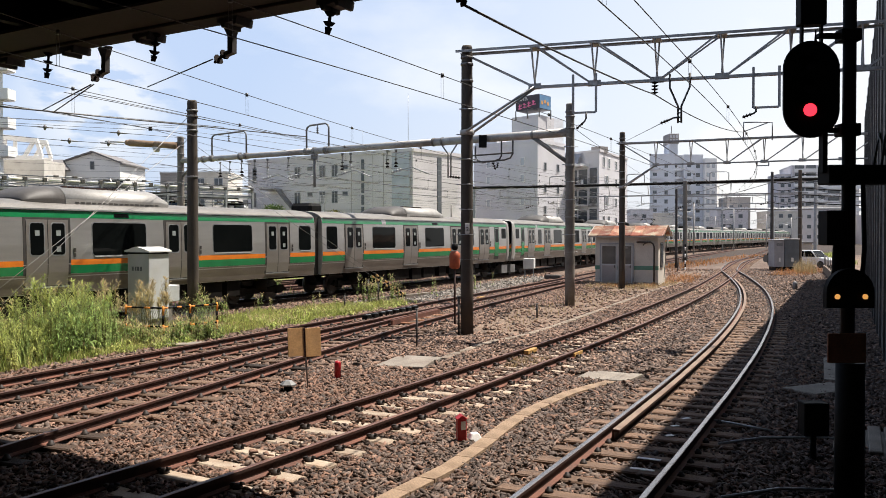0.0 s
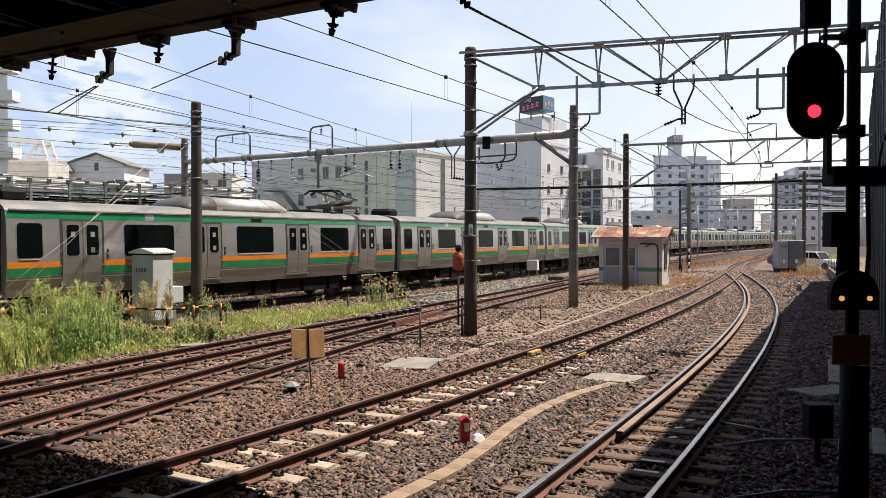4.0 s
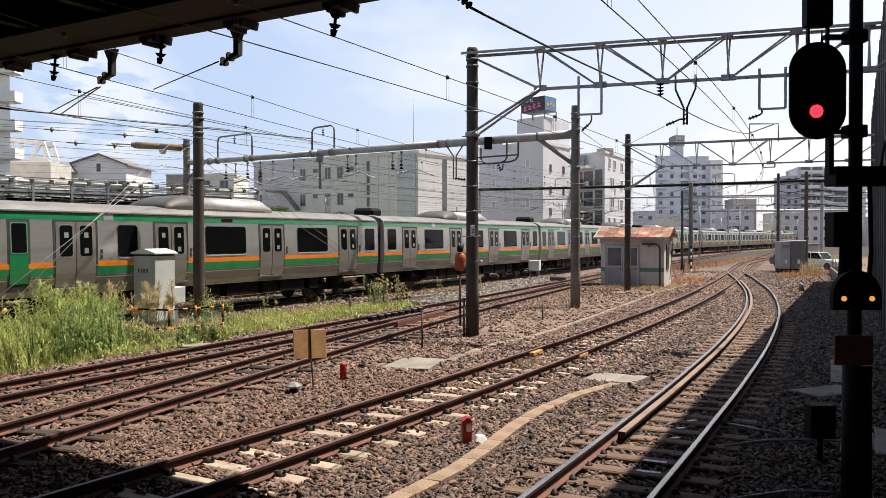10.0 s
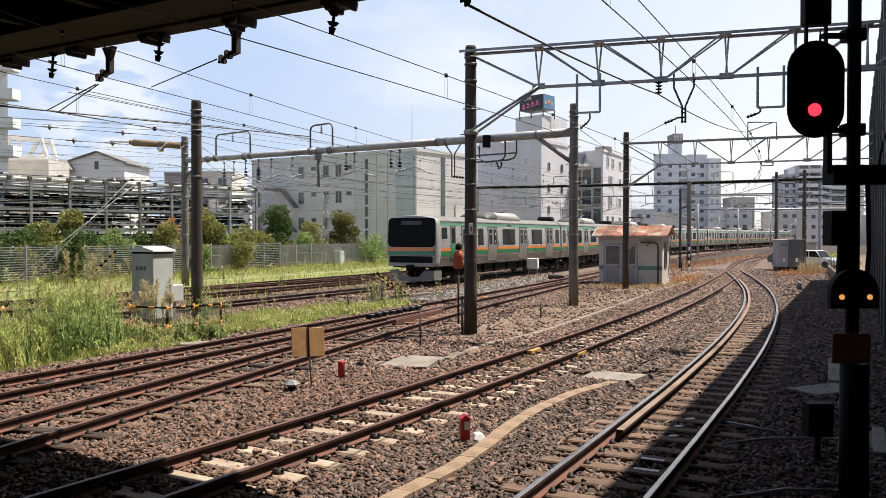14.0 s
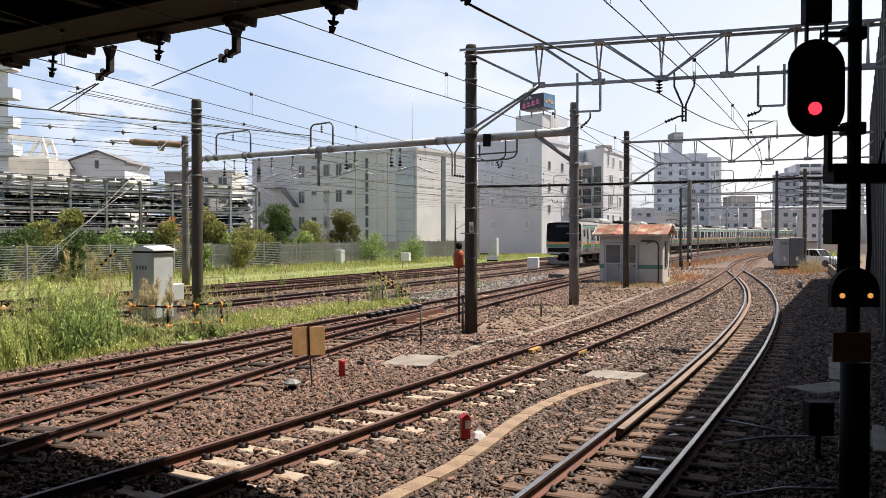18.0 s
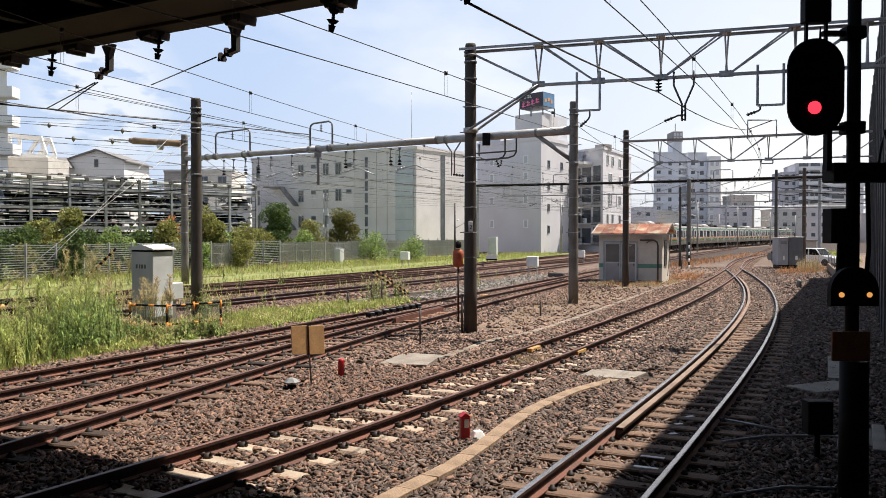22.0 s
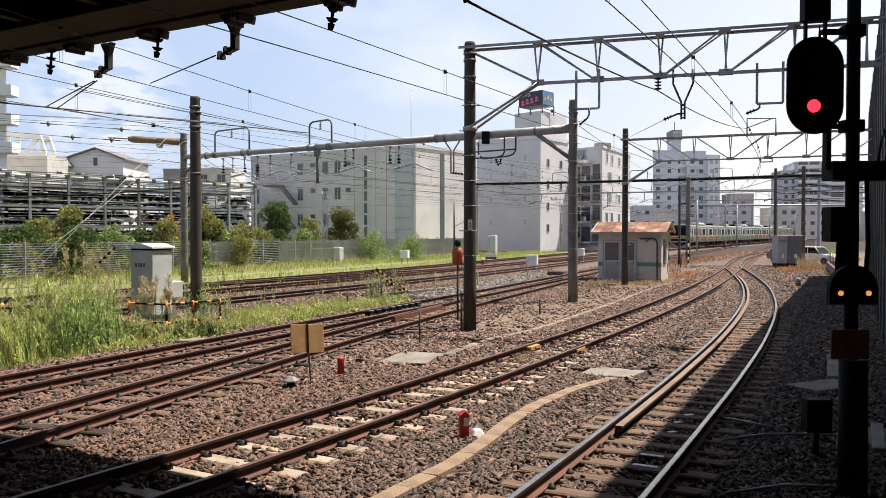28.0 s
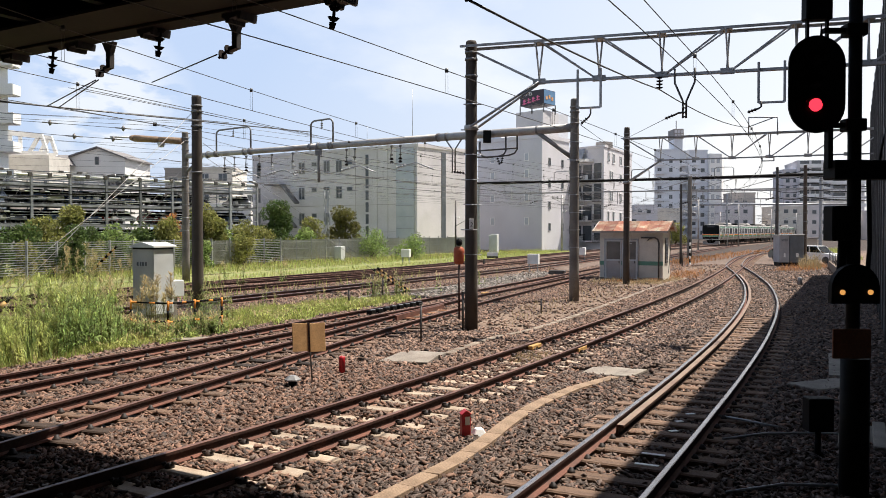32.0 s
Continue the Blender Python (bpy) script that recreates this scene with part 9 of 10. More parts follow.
dr = thing("marker_drum", "small dull grey stub post", "marker post", at=pose(17.7, 40.6, -0.2))
bm = bmesh.new()
lathe(bm, [(0.11, 0), (0.11, 0.38), (0.08, 0.44), (0.02, 0.46)], 12)
part("drum", bm, M["steel_grey"], dr)
# turnout gear: rusty frog, heater boxes, point machine
fr = thing("turnout_frog", "rusty orange steel frog of the turnout", "turnout frog", at=pose(-0.75, 26.6, 0, 0, 0, -22.5))
for sx, a in ((-1, -3.0), (1, 3.0)):
    bm = bmesh.new()
    m = Matrix.Translation((sx * 0.09, 0, 0)) @ Matrix.Rotation(radians(a * 0.5), 4, "Z")
    quad_box(bm, (-0.03, -2.0, -0.15), (0.03, 2.0, 0.004), m)
    part("wing_rail", bm, M["rail_foot"], fr)
for k in range(4):
    part("tie_plate", box_bm((-0.6, -1.4 + k * 0.9, -0.165), (0.6, -1.15 + k * 0.9, -0.13), 0.01), M["rust_orange"], fr)
h_pts, h_dirs = spline(TRACKS["AB"], 0.1)
for k in range(8):
    i = int(np.argmin(np.abs(h_pts[:, 1] - (26.4 + k * 0.45))))
    (x, y), (dx, dy) = h_pts[i], h_dirs[i]
    hb = thing("rail_heater", "black box clamped beside the rail", "rail heater", "rail heaters", at=pose(x - 0.3 * dy, y + 0.3 * dx, -0.2, 0, 0, math.degrees(math.atan2(-dx, dy))))
    part("box", box_bm((-0.1, -0.16, 0.0), (0.1, 0.16, 0.2), 0.02), M["black_paint"], hb)
    part("bolt_plate", box_bm((0.0, -0.06, 0.195), (0.12, 0.06, 0.215), 0.004), M["steel_galv"], hb)
pm = thing("point_machine", "dark point machine with red and white rods", "point machine", at=pose(7.1, 50.6, -0.2, 0, 0, -25))
part("case", box_bm((-0.5, -0.25, 0.02), (0.5, 0.25, 0.32), 0.04), M["steel_dark"], pm)
bm = bmesh.new()
tube(bm, (0.4, 0, 0.12), (1.4, 0, 0.1), 0.035, 0.035, 8)
part("rod", bm, M["red"], pm)
bm = bmesh.new()
tube(bm, (0.4, 0.12, 0.12), (1.4, 0.12, 0.1), 0.03, 0.03, 8)
part("rod", bm, M["white"], pm)
# loose sleepers' marks between the near rails
for x, y, w_ in ((2.36, 9.43, 0.14), (2.55, 9.87, 0.14), (3.12, 11.03, 0.06), (3.36, 11.59, 0.06), (3.66, 12.06, 0.07)):
    tagged(part("painted_mark", box_bm((-w_, -0.035, -0.146), (w_, 0.035, -0.137), 0.002, pose(x, y, 0, 0, 0, -27 if w_ > 0.1 else 20)), M["white"]), "white paint mark on a sleeper", "paint mark")

# cables lying on the stones in the shade
for pts in ([(3.62, 10.55, -0.13), (4.27, 10.81, -0.12), (4.97, 10.87, -0.13), (5.6, 10.8, -0.14)], [(2.9, 8.35, -0.12), (3.6, 8.6, -0.11), (4.4, 8.55, -0.12)], [(4.0, 11.9, -0.13), (4.2, 11.64, -0.12), (4.6, 11.2, -0.13)]):
    wire(pts, 0.018, "grey signal cable lying on the ballast", name="ground_cable", mt="steel_galv")

# low kerb along the main line, and covers in the shade
trough([(-4.6, 29.2), (-3.89, 31.32), (-2.25, 36.11), (1.1, 40.88), (3.2, 44.6)], 0.18, "pale concrete cable trough beside the main line", M["concrete"], -0.13, 0.6)
bm = prism([(7.18, 15.2), (7.48, 15.1), (8.78, 17.8), (8.46, 17.95)], -0.22, -0.12)
tagged(part("concrete_cover", bm, M["concrete"]), "narrow grey cover slab leading away in the shade", "cover slab")
gr_ = thing("grating", "pale slotted cover grating in the shade", "grating", at=pose(5.75, 10.7, -0.2, 0, 0, -27))
for k in range(5):
    part("bar", box_bm((-0.5 + k * 0.2, -0.75, 0.0), (-0.34 + k * 0.2, 0.75, 0.1), 0.012), M["concrete"], gr_)
part("bed", box_bm((-0.52, -0.76, -0.02), (0.48, 0.76, 0.03), 0.005), M["steel_dark"], gr_)
nb = thing("low_notice", "low white notice board on two legs in the grass", "sign", at=pose(4.55, 74.1, -0.2, 0, 0, -12))
part("board", box_bm((-0.5, -0.02, 0.45), (0.5, 0.02, 0.8), 0.01), M["white"], nb)
part("lower_board", box_bm((-0.5, -0.025, 0.3), (0.5, 0.015, 0.44), 0.01), M["black_paint"], nb)
for x in (-0.4, 0.4):
    part("leg", box_bm((x - 0.03, 0.02, -0.05), (x + 0.03, 0.07, 0.75), 0.005), M["steel_dark"], nb)

# ---- plants ----
def in_poly(px, py, poly):
    ok = np.zeros(len(px), bool)
    n = len(poly)
    for i in range(n):
        (x0, y0), (x1, y1) = poly[i], poly[(i + 1) % n]
        c = (y0 > py) != (y1 > py)
        ok ^= c & (px < (x1 - x0) * (py - y0) / (y1 - y0 + 1e-9) + x0)
    return ok


def scatter(poly, n, rs):
    xs, ys = [p[0] for p in poly], [p[1] for p in poly]
    px, py = rs.uniform(min(xs), max(xs), n * 4), rs.uniform(min(ys), max(ys), n * 4)
    ok = in_poly(px, py, poly)
    return px[ok][:n], py[ok][:n]


def mesh_np(name, v, faces, mats, mi=None):
    """A mesh from arrays of points and quads."""
    me = bpy.data.meshes.new(name)
    me.vertices.add(len(v))
    me.vertices.foreach_set("co", np.ascontiguousarray(v, dtype=np.float32).ravel())
    f = np.ascontiguousarray(faces, dtype=np.int32)
    me.loops.add(f.size)
    me.loops.foreach_set("vertex_index", f.ravel())
    me.polygons.add(len(f))
    me.polygons.foreach_set("loop_start", np.arange(0, f.size, f.shape[1], dtype=np.int32))
    for m in mats:
        me.materials.append(m)
    if mi is not None:
        me.polygons.foreach_set("material_index", np.ascontiguousarray(mi, dtype=np.int32))
    me.update(calc_edges=True)
    me.validate()
    return me


def grass(name, label, poly, n, h0, h1, w, material, seed, lean=0.45, z=-0.19, clump=0.0):
    """Bent tapering blades over a plan region, in one mesh."""
    rs = np.random.RandomState(seed)
    px, py = scatter(poly, n, rs)
    n = len(px)
    dens = np.array([noise.noise(Vector((x * 0.9, y * 0.9, seed))) for x, y in zip(px, py)])
    h = rs.uniform(h0, h1, n) * (1 + clump * dens)
    a = rs.uniform(0, 6.28, n)
    d = np.stack([np.cos(a), np.sin(a)], -1)
    s = np.stack([-d[:, 1], d[:, 0]], -1)
    ln = rs.uniform(0.1, 1.0, n) * lean * h
    ww = w * rs.uniform(0.6, 1.4, n)
    v = np.zeros((n, 6, 3))
    for k, (u, wk) in enumerate(((0, 1), (0.5, 0.8), (1.0, 0.12))):
        c = np.stack([px, py], -1) + d * (ln * u * u)[:, None]
        for j, sg_ in enumerate((-1, 1)):
            v[:, k * 2 + j, :2] = c + s * (sg_ * ww * wk / 2)[:, None]
            v[:, k * 2 + j, 2] = z + h * u * (1 - 0.15 * u)
    f = np.array([(0, 1, 3, 2), (2, 3, 5, 4)])
    faces = (f[None] + (np.arange(n) * 6)[:, None, None]).reshape(-1, 4)
    me = mesh_np(name, v.reshape(-1, 3), faces, [material])
    return tagged(new(name, me), label, "grass", kind="stuff")


def plant_template(rs, h, leaves, leaf_len, leaf_w, feather=0.0):
    """Points, quads and material numbers of one weed: stems with leaves, and a plume on top."""
    V, F, I = [], [], []

    def quad(a, b, c, d, m):
        k = len(V)
        V.extend([a, b, c, d])
        F.append((k, k + 1, k + 2, k + 3))
        I.append(m)
    stems = rs.randint(1, 4)
    for s in range(stems):
        a = rs.uniform(0, 6.28)
        lean = rs.uniform(0.02, 0.22)
        hh = h * rs.uniform(0.7, 1.0)
        base = np.array([rs.uniform(-0.06, 0.06), rs.uniform(-0.06, 0.06), 0])

        def at(u):
            return base + np.array([math.cos(a) * lean * hh * u * u, math.sin(a) * lean * hh * u * u, hh * u])
        for k in range(4):
            p, q = at(k / 4), at((k + 1) / 4)
            r = 0.009 * (1 - k / 5)
            for o in ((r, 0, 0), (0, r, 0)):
                o = np.array(o)
                quad(p - o, p + o, q + o * 0.8, q - o * 0.8, 1)
        for k in range(leaves):
            u = 0.12 + 0.83 * (k + rs.uniform(0, 1)) / leaves
            p = at(u)
            b = rs.uniform(0, 6.28)
            ll = leaf_len * rs.uniform(0.6, 1.2) * (1.15 - 0.6 * u)
            dv = np.array([math.cos(b), math.sin(b), rs.uniform(-0.35, 0.5)])
            sd = np.array([-math.sin(b), math.cos(b), rs.uniform(-0.3, 0.3)]) * leaf_w * ll / leaf_len
            mid_ = p + dv * ll * 0.5 + np.array([0, 0, 0.02])
            quad(p, mid_ + sd, p + dv * ll - np.array([0, 0, ll * 0.25]), mid_ - sd, 0)
        if feather:
            for k in range(int(60 * feather)):
                u = rs.uniform(0.72, 1.0)
                p = at(u)
                b = rs.uniform(0, 6.28)
                ll = rs.uniform(0.04, 0.11) * (1.7 - u)
                dv = np.array([math.cos(b), math.sin(b), rs.uniform(0.2, 1.1)]) * ll * 1.6
                sd = np.array([-math.sin(b), math.cos(b), 0]) * 0.0045
                quad(p - sd, p + sd, p + dv + sd * 1.4, p + dv - sd * 1.4, 2)
    return np.array(V), np.array(F), np.array(I)


def weeds(name, label, places, h, leaves, leaf_len, leaf_w, mats, seed, feather=0.0, kind="stuff", variants=5, spread=0.3):
    """Many weeds in one mesh."""
    rs = np.random.RandomState(seed)
    temps = [plant_template(rs, h, leaves, leaf_len, leaf_w, feather * rs.uniform(0.5, 1.3)) for _ in range(variants)]
    vs, fs, ms_all, off = [], [], [], 0
    for x, y in places:
        v, f, i = temps[rs.randint(variants)]
        a, sc = rs.uniform(0, 6.28), rs.uniform(1 - spread, 1 + spread)
        r = np.array([[math.cos(a), -math.sin(a), 0], [math.sin(a), math.cos(a), 0], [0, 0, 1]])
        vs.append(v @ r.T * sc + np.array([x, y, -0.2]))
        fs.append(f + off)
        ms_all.append(i)
        off += len(v)
    me = mesh_np(name, np.concatenate(vs), np.concatenate(fs), mats, np.concatenate(ms_all))
    return tagged(new(name, me), label, "weeds", kind=kind)


GREEN = [M["leaf"], M["stem"], M["plume"]]
OLIVE = [M["leaf_olive"], M["stem"], M["grass_dry"]]
rs_ = np.random.RandomState(77)
NEAR_WEEDS = [(-16.0, 12.0), (-9.95, 13.5), (-8.1, 17.6), (-7.5, 19.8), (-8.6, 21.2), (-9.0, 23.2), (-11.5, 21.4), (-14.5, 16.8)]
x_, y_ = scatter(NEAR_WEEDS, 900, rs_)
thin = x_ < -0.465 * y_ + 0.25 * np.sin(y_ * 3.0)
weeds("weeds", "low yellowing weeds beside the track", list(zip(x_[thin], y_[thin])), 0.62, 40, 0.13, 0.012, [M["grass"], M["stem"], M["grass"]], 55, 0.1, variants=10, spread=0.5)
x_, y_ = x_[~thin], y_[~thin]
weeds("weeds", "dense tall green weeds beside the track", list(zip(x_, y_)), 1.0, 46, 0.15, 0.014, [M["leaf"], M["stem"], M["grass"]], 5, 0.12, variants=14, spread=0.55)
x_, y_ = scatter(NEAR_WEEDS, 95, rs_)
weeds("weeds", "slender tall weeds with pale seed plumes", list(zip(x_, y_)), 1.3, 40, 0.13, 0.011, [M["leaf"], M["stem"], M["grass"]], 15, 0.5, variants=10, spread=0.4)
x_, y_ = scatter([(-13.5, 13.5), (-10.2, 14.2), (-8.9, 18.0), (-8.4, 20.5), (-10.5, 20.5)], 36, rs_)
weeds("weeds", "wispy light green weeds standing out of the grass", list(zip(x_, y_)), 1.65, 34, 0.13, 0.008, [M["leaf"], M["grass"], M["grass"]], 16, 0.9, variants=8, spread=0.3)
x_, y_ = scatter([(-12.5, 17.0), (-8.6, 20.0), (-8.0, 22.5), (-9.2, 23.8), (-12.5, 20.5)], 40, rs_)
weeds("weeds", "tall olive weeds with dry plumes", list(zip(x_, y_)), 1.35, 36, 0.13, 0.013, [M["leaf"], M["stem"], M["plume"]], 6, 0.3)
x_, y_ = scatter([(-20.5, 40.0), (-14.5, 39.5), (-14.0, 43.0), (-19.5, 46.0)], 60, rs_)
weeds("weeds", "tall olive weeds with dry plumes below the fence", list(zip(x_, y_)), 1.5, 26, 0.16, 0.016, [M["leaf_olive"], M["stem"], M["plume"]], 61, 0.5, variants=8, spread=0.5)
x_, y_ = scatter([(-9.6, 21.8), (-8.9, 21.6), (-8.6, 22.9), (-9.4, 23.2)], 8, rs_)
weeds("weeds", "brown stalky weeds beside the relay cabinet", list(zip(x_, y_)), 1.5, 24, 0.1, 0.009, [M["leaf_olive"], M["stem"], M["plume"]], 28, 0.8)
x_, y_ = scatter([(-8.3, 22.0), (-7.6, 21.9), (-7.3, 22.9), (-8.0, 23.2)], 15, rs_)
weeds("weeds", "brown feathery weeds before the relay cabinet", list(zip(x_, y_)), 1.35, 18, 0.1, 0.008, [M["leaf_olive"], M["stem"], M["plume"]], 8, 1.3)
x_, y_ = scatter([(-7.9, 24.4), (-6.5, 24.4), (-6.1, 25.6), (-7.5, 25.6)], 16, rs_)
weeds("weeds", "green weeds round the foot of a pole", list(zip(x_, y_)), 1.1, 30, 0.15, 0.014, GREEN, 9, 0.15)
x_, y_ = scatter([(-3.4, 31.4), (-2.2, 31.6), (-1.2, 34.0), (-2.6, 34.2)], 14, rs_)
weeds("weeds", "thin tall weeds beside the main line", list(zip(x_, y_)), 1.05, 30, 0.1, 0.012, GREEN, 10, 0.12)
x_, y_ = scatter([(-6.2, 26.9), (-3.0, 31.6), (0.3, 36.6), (3.5, 43.0), (2.9, 43.2), (-0.6, 37.2), (-3.8, 32.6), (-6.8, 28.0)], 30, rs_)
weeds("weeds", "scattered weeds beside the main line", list(zip(x_, y_)), 0.7, 20, 0.1, 0.012, GREEN, 11, 0.15)
x_, y_ = scatter([(-8.4, 20.2), (-6.6, 20.4), (-5.6, 21.6), (-6.0, 21.9), (-7.0, 20.9), (-8.3, 21.2)], 110, rs_)
weeds("weeds", "low weeds at the foot of the barrier", list(zip(x_, y_)), 0.5, 20, 0.14, 0.014, GREEN, 18, 0.08, variants=8, spread=0.5)
x_, y_ = scatter([(-8.6, 17.6), (-7.4, 18.2), (-5.9, 21.0), (-4.1, 24.8), (-2.1, 29.2), (-0.8, 32.6), (-2.2, 31.8), (-5.0, 29.0), (-7.0, 25.6)], 260, rs_)
weeds("weeds", "low leafy weeds in the grass strip", list(zip(x_, y_)), 0.2, 16, 0.13, 0.016, [M["grass"], M["stem"], M["plume"]], 19, 0.05, variants=10, spread=0.6)
grass("grass", "short light green grass strip", [(-15, 12.5), (-9.75, 13.8), (-7.85, 17.6), (-6.45, 20.7), (-4.65, 24.8), (-2.65, 29.1), (-0.9, 33.2), (-1.7, 33.4), (-4.6, 31.0), (-7.8, 26.6), (-10.2, 22.6), (-13.5, 16.6)], 52000, 0.08, 0.26, 0.016, M["grass"], 21, clump=0.9)
grass("grass", "long bright blades among the weeds", NEAR_WEEDS, 6000, 0.15, 0.55, 0.02, M["leaf"], 46, lean=0.7, clump=0.8)
grass("grass", "dry grass mixed in the strip", [(-15, 12.5), (-9.75, 13.8), (-7.85, 17.6), (-6.45, 20.7), (-4.65, 24.8), (-1.9, 33.4), (-4.6, 31.0), (-7.8, 26.6), (-10.2, 22.6), (-13.5, 16.6)], 5000, 0.08, 0.34, 0.012, M["grass_dry"], 22)
def along(s0, s1, a, b, step=6):
    """A strip beside the main line, between two offsets to its left."""
    ss = list(range(s0, s1, step))
    return [on_line(s, a)[:2] for s in ss] + [on_line(s, b)[:2] for s in ss[::-1]]


grass("grass", "grass grown up between the rusty tracks", along(-26, 20, 1.3, 2.6), 2600, 0.15, 0.5, 0.02, M["grass"], 41, clump=1.3)
grass("grass", "grass grown up between the rusty tracks", along(-26, 8, 5.2, 6.6), 2600, 0.2, 0.6, 0.022, M["grass"], 42, clump=1.3)
grass("grass", "dry grass beside the main line", along(-20, 30, -2.6, -1.5), 1500, 0.08, 0.35, 0.016, M["grass_dry"], 43, clump=1.3)
grass("grass", "long yellow-green grass at the foot of the bank", along(-26, 80, 9.2, 12.5), 24000, 0.1, 0.38, 0.02, M["grass"], 44, clump=0.9)
x_, y_ = scatter(along(-16, 10, 4.9, 12.0), 50, rs_)
weeds("weeds", "weeds standing among the disused tracks", list(zip(x_, y_)), 0.85, 20, 0.16, 0.014, GREEN, 17, 0.4, variants=8, spread=0.5)
BANK = [(-40, 14.0), (-26, 34.0), (-20.5, 43.0), (-15.0, 51.0), (-9.0, 61.5), (-3.0, 73.0), (4.5, 87.0), (16.0, 108.0), (12, 110), (-2, 90), (-10, 76), (-18, 62), (-25, 46.5), (-40, 20)]
grass("grass", "yellow-green grass bank along the fence", BANK, 42000, 0.12, 0.5, 0.024, M["grass"], 23, clump=0.9)
grass("grass", "dry stalks in the grass bank", BANK, 4000, 0.3, 0.9, 0.022, M["grass_dry"], 24, clump=0.9)
grass("grass", "dry weeds at the hut", [(8.2, 43.4), (11.2, 43.0), (11.8, 44.4), (9.2, 45.4)], 900, 0.04, 0.22, 0.012, M["grass_rust"], 25, lean=1.2, clump=1.4)
grass("grass", "pale dry grass round the hut", [(7.4, 42.0), (11.6, 41.4), (13.6, 46.0), (13.4, 49.5), (12.0, 44.6), (8.6, 45.8)], 2600, 0.04, 0.24, 0.014, M["grass_dry"], 32, lean=1.0, clump=1.4)
grass("grass", "rusty weeds behind the hut", [(12.6, 46.5), (14.2, 46.0), (17.5, 54.0), (15.8, 55.0)], 900, 0.05, 0.35, 0.018, M["grass_rust"], 33, lean=0.9, clump=1.6)
grass("grass", "rusty dry grass by the cabinets", [(22.0, 55.0), (23.5, 53.0), (27.5, 58.5), (29.5, 63.0), (27.8, 63.4), (25.0, 59.5)], 1600, 0.06, 0.42, 0.016, M["grass_rust"], 26, lean=0.8, clump=1.5)
grass("grass", "tall dry grass before the cabinets", [(25.2, 57.6), (26.7, 57.4), (27.5, 60.6), (26.4, 60.9)], 900, 0.2, 1.2, 0.014, M["grass_dry"], 27, lean=0.7, clump=1.0)
grass("grass", "rusty weeds beyond the turnout", [(17, 68), (24, 80), (40, 108), (44, 108), (28, 80), (20, 66)], 2600, 0.1, 0.45, 0.035, M["grass_rust"], 28)
grass("grass", "dry orange weeds between the far tracks", [(12.5, 50), (16.5, 58), (22, 70), (30, 88), (27, 88), (19, 70), (14, 58)], 1500, 0.06, 0.3, 0.02, M["grass_rust"], 31, clump=1.5)
grass("grass", "bright grass beyond the parked car", [(34.5, 76), (39, 76), (56, 116), (51, 116)], 3000, 0.2, 0.6, 0.05, M["grass"], 45)
grass("grass", "sparse weeds on the bare earth", [(1.5, 22.5), (5.5, 30), (9.5, 39.5), (13.5, 48), (9.6, 47), (6.6, 40), (2.5, 28)], 1400, 0.05, 0.22, 0.014, M["grass_dry"], 29, clump=1.2)
grass("grass", "yellow grass tuft between the rails", [(1.35, 16.8), (2.1, 17.0), (2.5, 18.1), (1.6, 18.0)], 500, 0.05, 0.16, 0.012, M["grass_dry"], 30)


def tree(name, label, x, y, h, w, leaf, seed, n=1500, size=0.2, trunk=0.35, category="tree"):
    """Trunk, limbs, and a crown of many small leaves in uneven clumps."""
    rs = np.random.RandomState(seed)
    t = thing(name, label, category, "trees along the fence", at=pose(x, y, -0.2))
    bm = bmesh.new()
    tube(bm, (0, 0, 0), (0.05, 0, h * trunk), 0.07 * h / 3, 0.05 * h / 3, 8)
    clumps = []
    for k in range(20):
        a, u = rs.uniform(0, 6.28), rs.uniform(0, 1)
        r = w / 2 * rs.uniform(0.25, 0.8) * (1.05 - 0.55 * u)
        c = Vector((math.cos(a) * r, math.sin(a) * r, h * (trunk + 0.08 + (0.9 - trunk) * u)))
        clumps.append((c, rs.uniform(0.15, 0.27) * w))
        tube(bm, (0.03, 0, h * trunk * rs.uniform(0.6, 1.0)), c, 0.03 * h / 3, 0.008, 5)
    part("trunk", bm, M["bark"], t)
    k = rs.randint(len(clumps), size=n)
    cc = np.array([tuple(c) for c, _ in clumps])[k]
    rr = np.array([r for _, r in clumps])[k]
    d = rs.randn(n, 3)
    d /= np.linalg.norm(d, axis=1)[:, None]
    p = cc + d * (rr * rs.uniform(0.45, 1.08, n) ** 0.6)[:, None] * np.array([1, 1, 0.85])
    p[:, 2] = np.maximum(p[:, 2], 0.15)
    u = rs.randn(n, 3)
    u /= np.linalg.norm(u, axis=1)[:, None]
    q = np.cross(u, rs.randn(n, 3))
    q /= np.linalg.norm(q, axis=1)[:, None]
    s = (size * rs.uniform(0.5, 1.2, n))[:, None]
    v = np.stack([p - u * s, p + q * s * 0.45, p + u * s, p - q * s * 0.45], 1).reshape(-1, 3)
    ob = new("crown", mesh_np("crown", v, np.arange(n * 4).reshape(-1, 4), [M[leaf]]))
    ob.parent = t
    return t


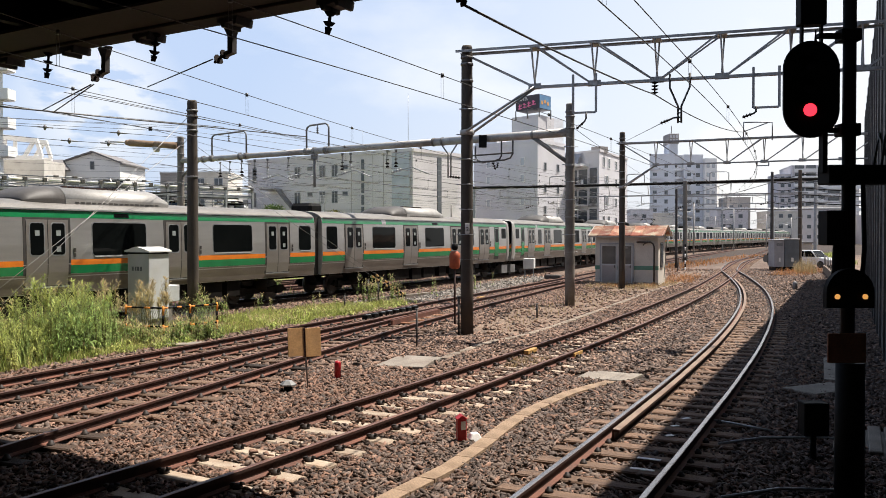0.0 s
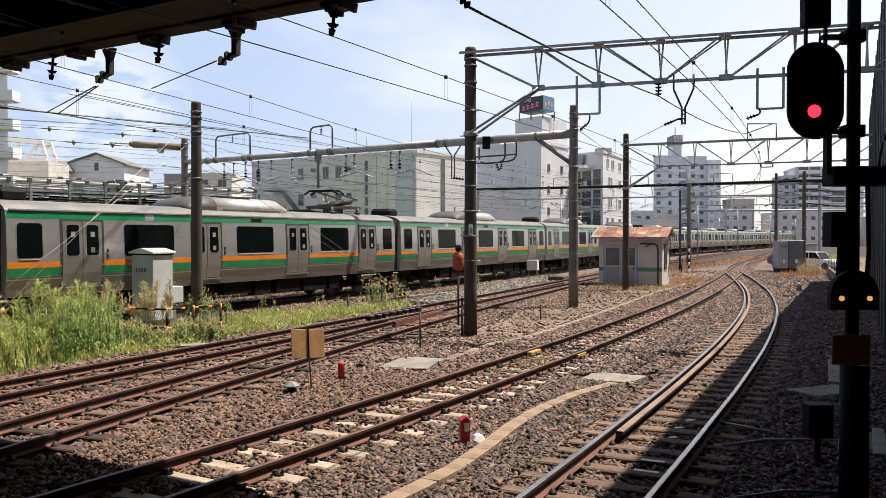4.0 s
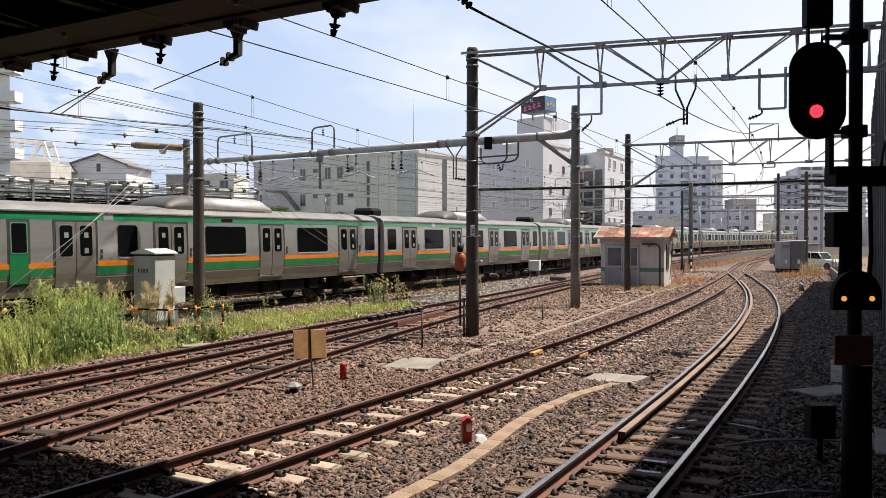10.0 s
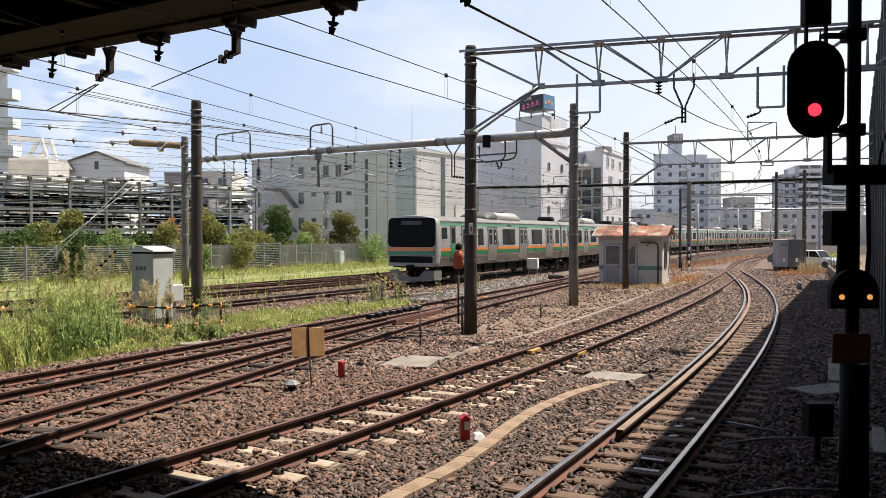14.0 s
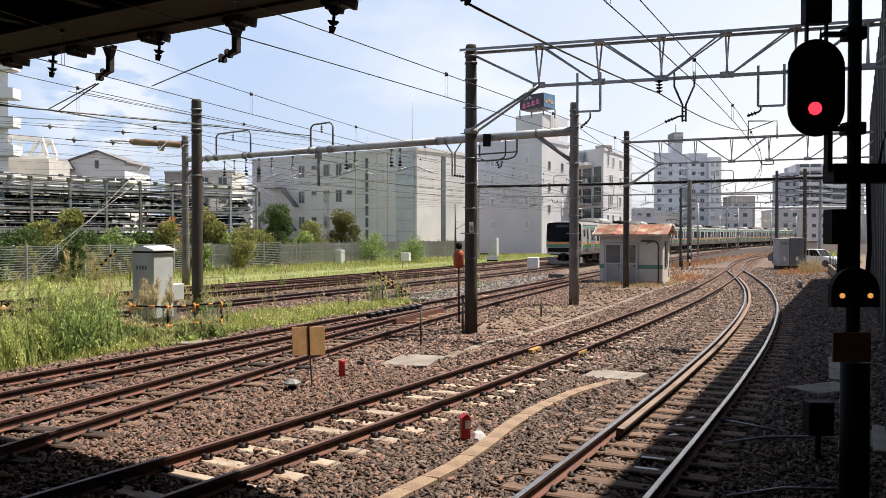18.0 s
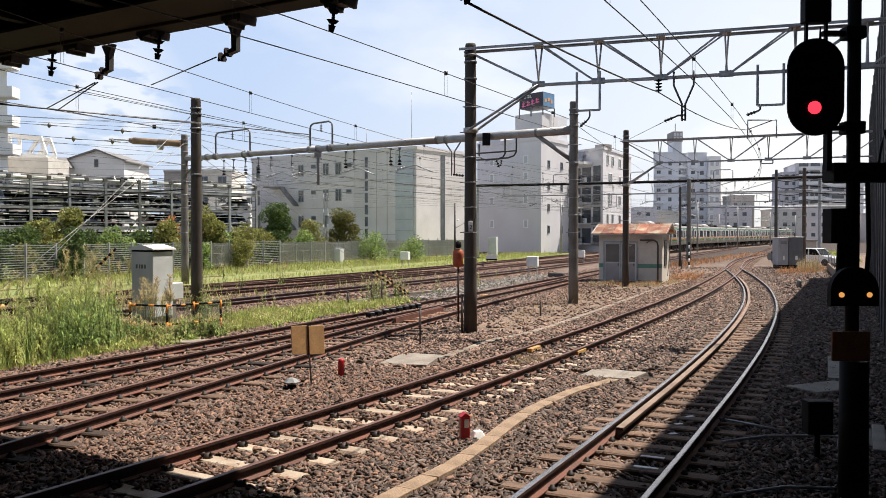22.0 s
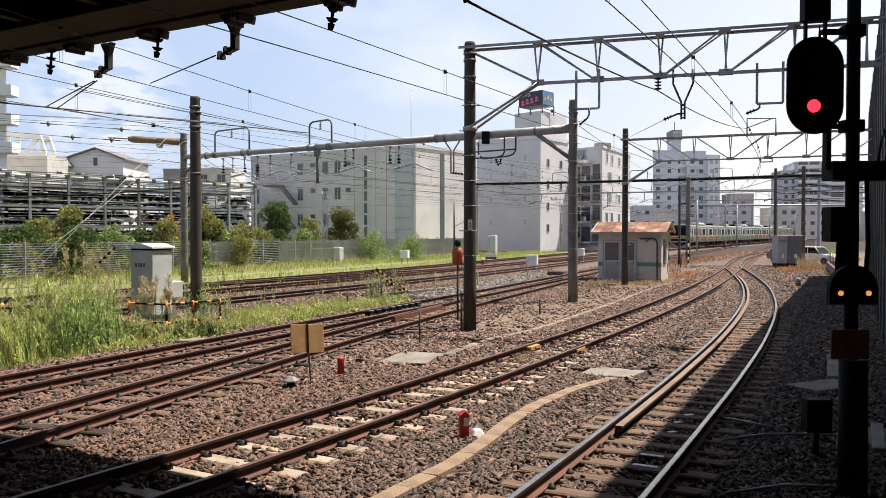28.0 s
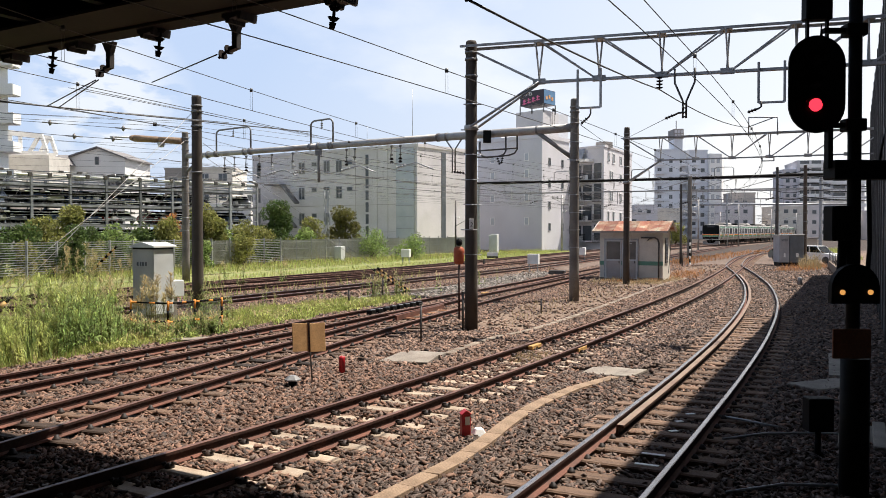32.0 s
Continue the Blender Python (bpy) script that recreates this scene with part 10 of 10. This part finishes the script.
for i, (x, y, h, w, leaf, lab) in enumerate((
        (-17.9, 62.5, 4.6, 3.2, "leaf_olive", "olive green roadside tree"), (-14.6, 72.0, 5.2, 3.6, "leaf_dark", "dense dark green tree"), (-9.6, 80.0, 4.7, 3.6, "leaf_bronze", "dark brownish green tree"), (-12.0, 76.0, 3.6, 3.0, "leaf_olive", "low olive tree"),
        (-16.0, 67.0, 3.0, 3.4, "leaf_olive", "low spreading hedge bush"), (-19.7, 58.5, 3.4, 2.6, "leaf_olive", "low hedge bush"), (-22.4, 55.0, 3.0, 2.8, "leaf", "green hedge bush"), (-24.6, 50.5, 3.4, 2.6, "leaf_olive", "olive hedge bush"), (-26.5, 46.8, 3.8, 3.0, "leaf", "green hedge bush"), (-28.8, 44.0, 3.0, 3.0, "leaf_olive", "olive hedge bush"), (-25.6, 56.5, 4.2, 2.6, "leaf_olive", "thin sparse tree"))):
    tree("tree", lab + " behind the fence", x, y, h, w, leaf, 60 + i, n=6500 if h > 4 else 3400, size=0.13, trunk=0.28 if h > 4 else 0.1)
tree("tree", "small red-leaved maple behind the fence", -19.8, 60.0, 4.0, 1.6, "grass_rust", 90, 500, 0.16, 0.45)
for i, (x, y, h, w, leaf) in enumerate(((-3.1, 78.2, 2.0, 3.6, "leaf"), (-21.3, 47.6, 3.0, 1.7, "leaf_dark"), (-6.5, 77.2, 2.5, 4.2, "leaf"), (-15.1, 62.5, 2.2, 2.4, "leaf_olive"), (-17.0, 58.6, 1.9, 1.6, "leaf"))):
    tree("bush", "leafy bush growing on the fence", x, y, h, w, leaf, 120 + i, 2200, 0.11, 0.08, category="bush")

tree("bush", "yellow-green bush beyond the far tracks", 42.6, 150.0, 3.6, 4.5, "leaf_olive", 131, 2200, 0.2, 0.08, category="bush")

# the hedge behind the slats of the fence
f2, d2_ = spline([(-38.0, 20.0), (-25.0, 46.2), (-18.6, 61.5), (-11.0, 75.4)], 2.6)
for i, (x, y) in enumerate(f2):
    tree("hedge_bush", "dark clipped hedge bush behind the fence", float(x) - 0.6, float(y) + 0.4, 2.0 + 0.9 * abs(math.sin(i * 1.7)), 3.2, ("leaf_dark", "leaf_olive", "leaf_dark", "leaf")[i % 4], 200 + i, 2300, 0.13, 0.06, category="hedge")

f3, _ = spline([(-36.6, 21.4), (-23.9, 46.2), (-17.5, 61.5), (-12.0, 71.5)], 1.7)
for i, (x, y) in enumerate(f3):
    tree("hedge_bush", "dark hedge bush close behind the fence slats", float(x) - 0.35, float(y) + 0.2, 1.7 + 0.3 * abs(math.sin(i * 2.3)), 1.9, ("leaf_dark", "leaf_dark", "leaf_olive")[i % 3], 260 + i, 1500, 0.11, 0.05, category="hedge")

motions()
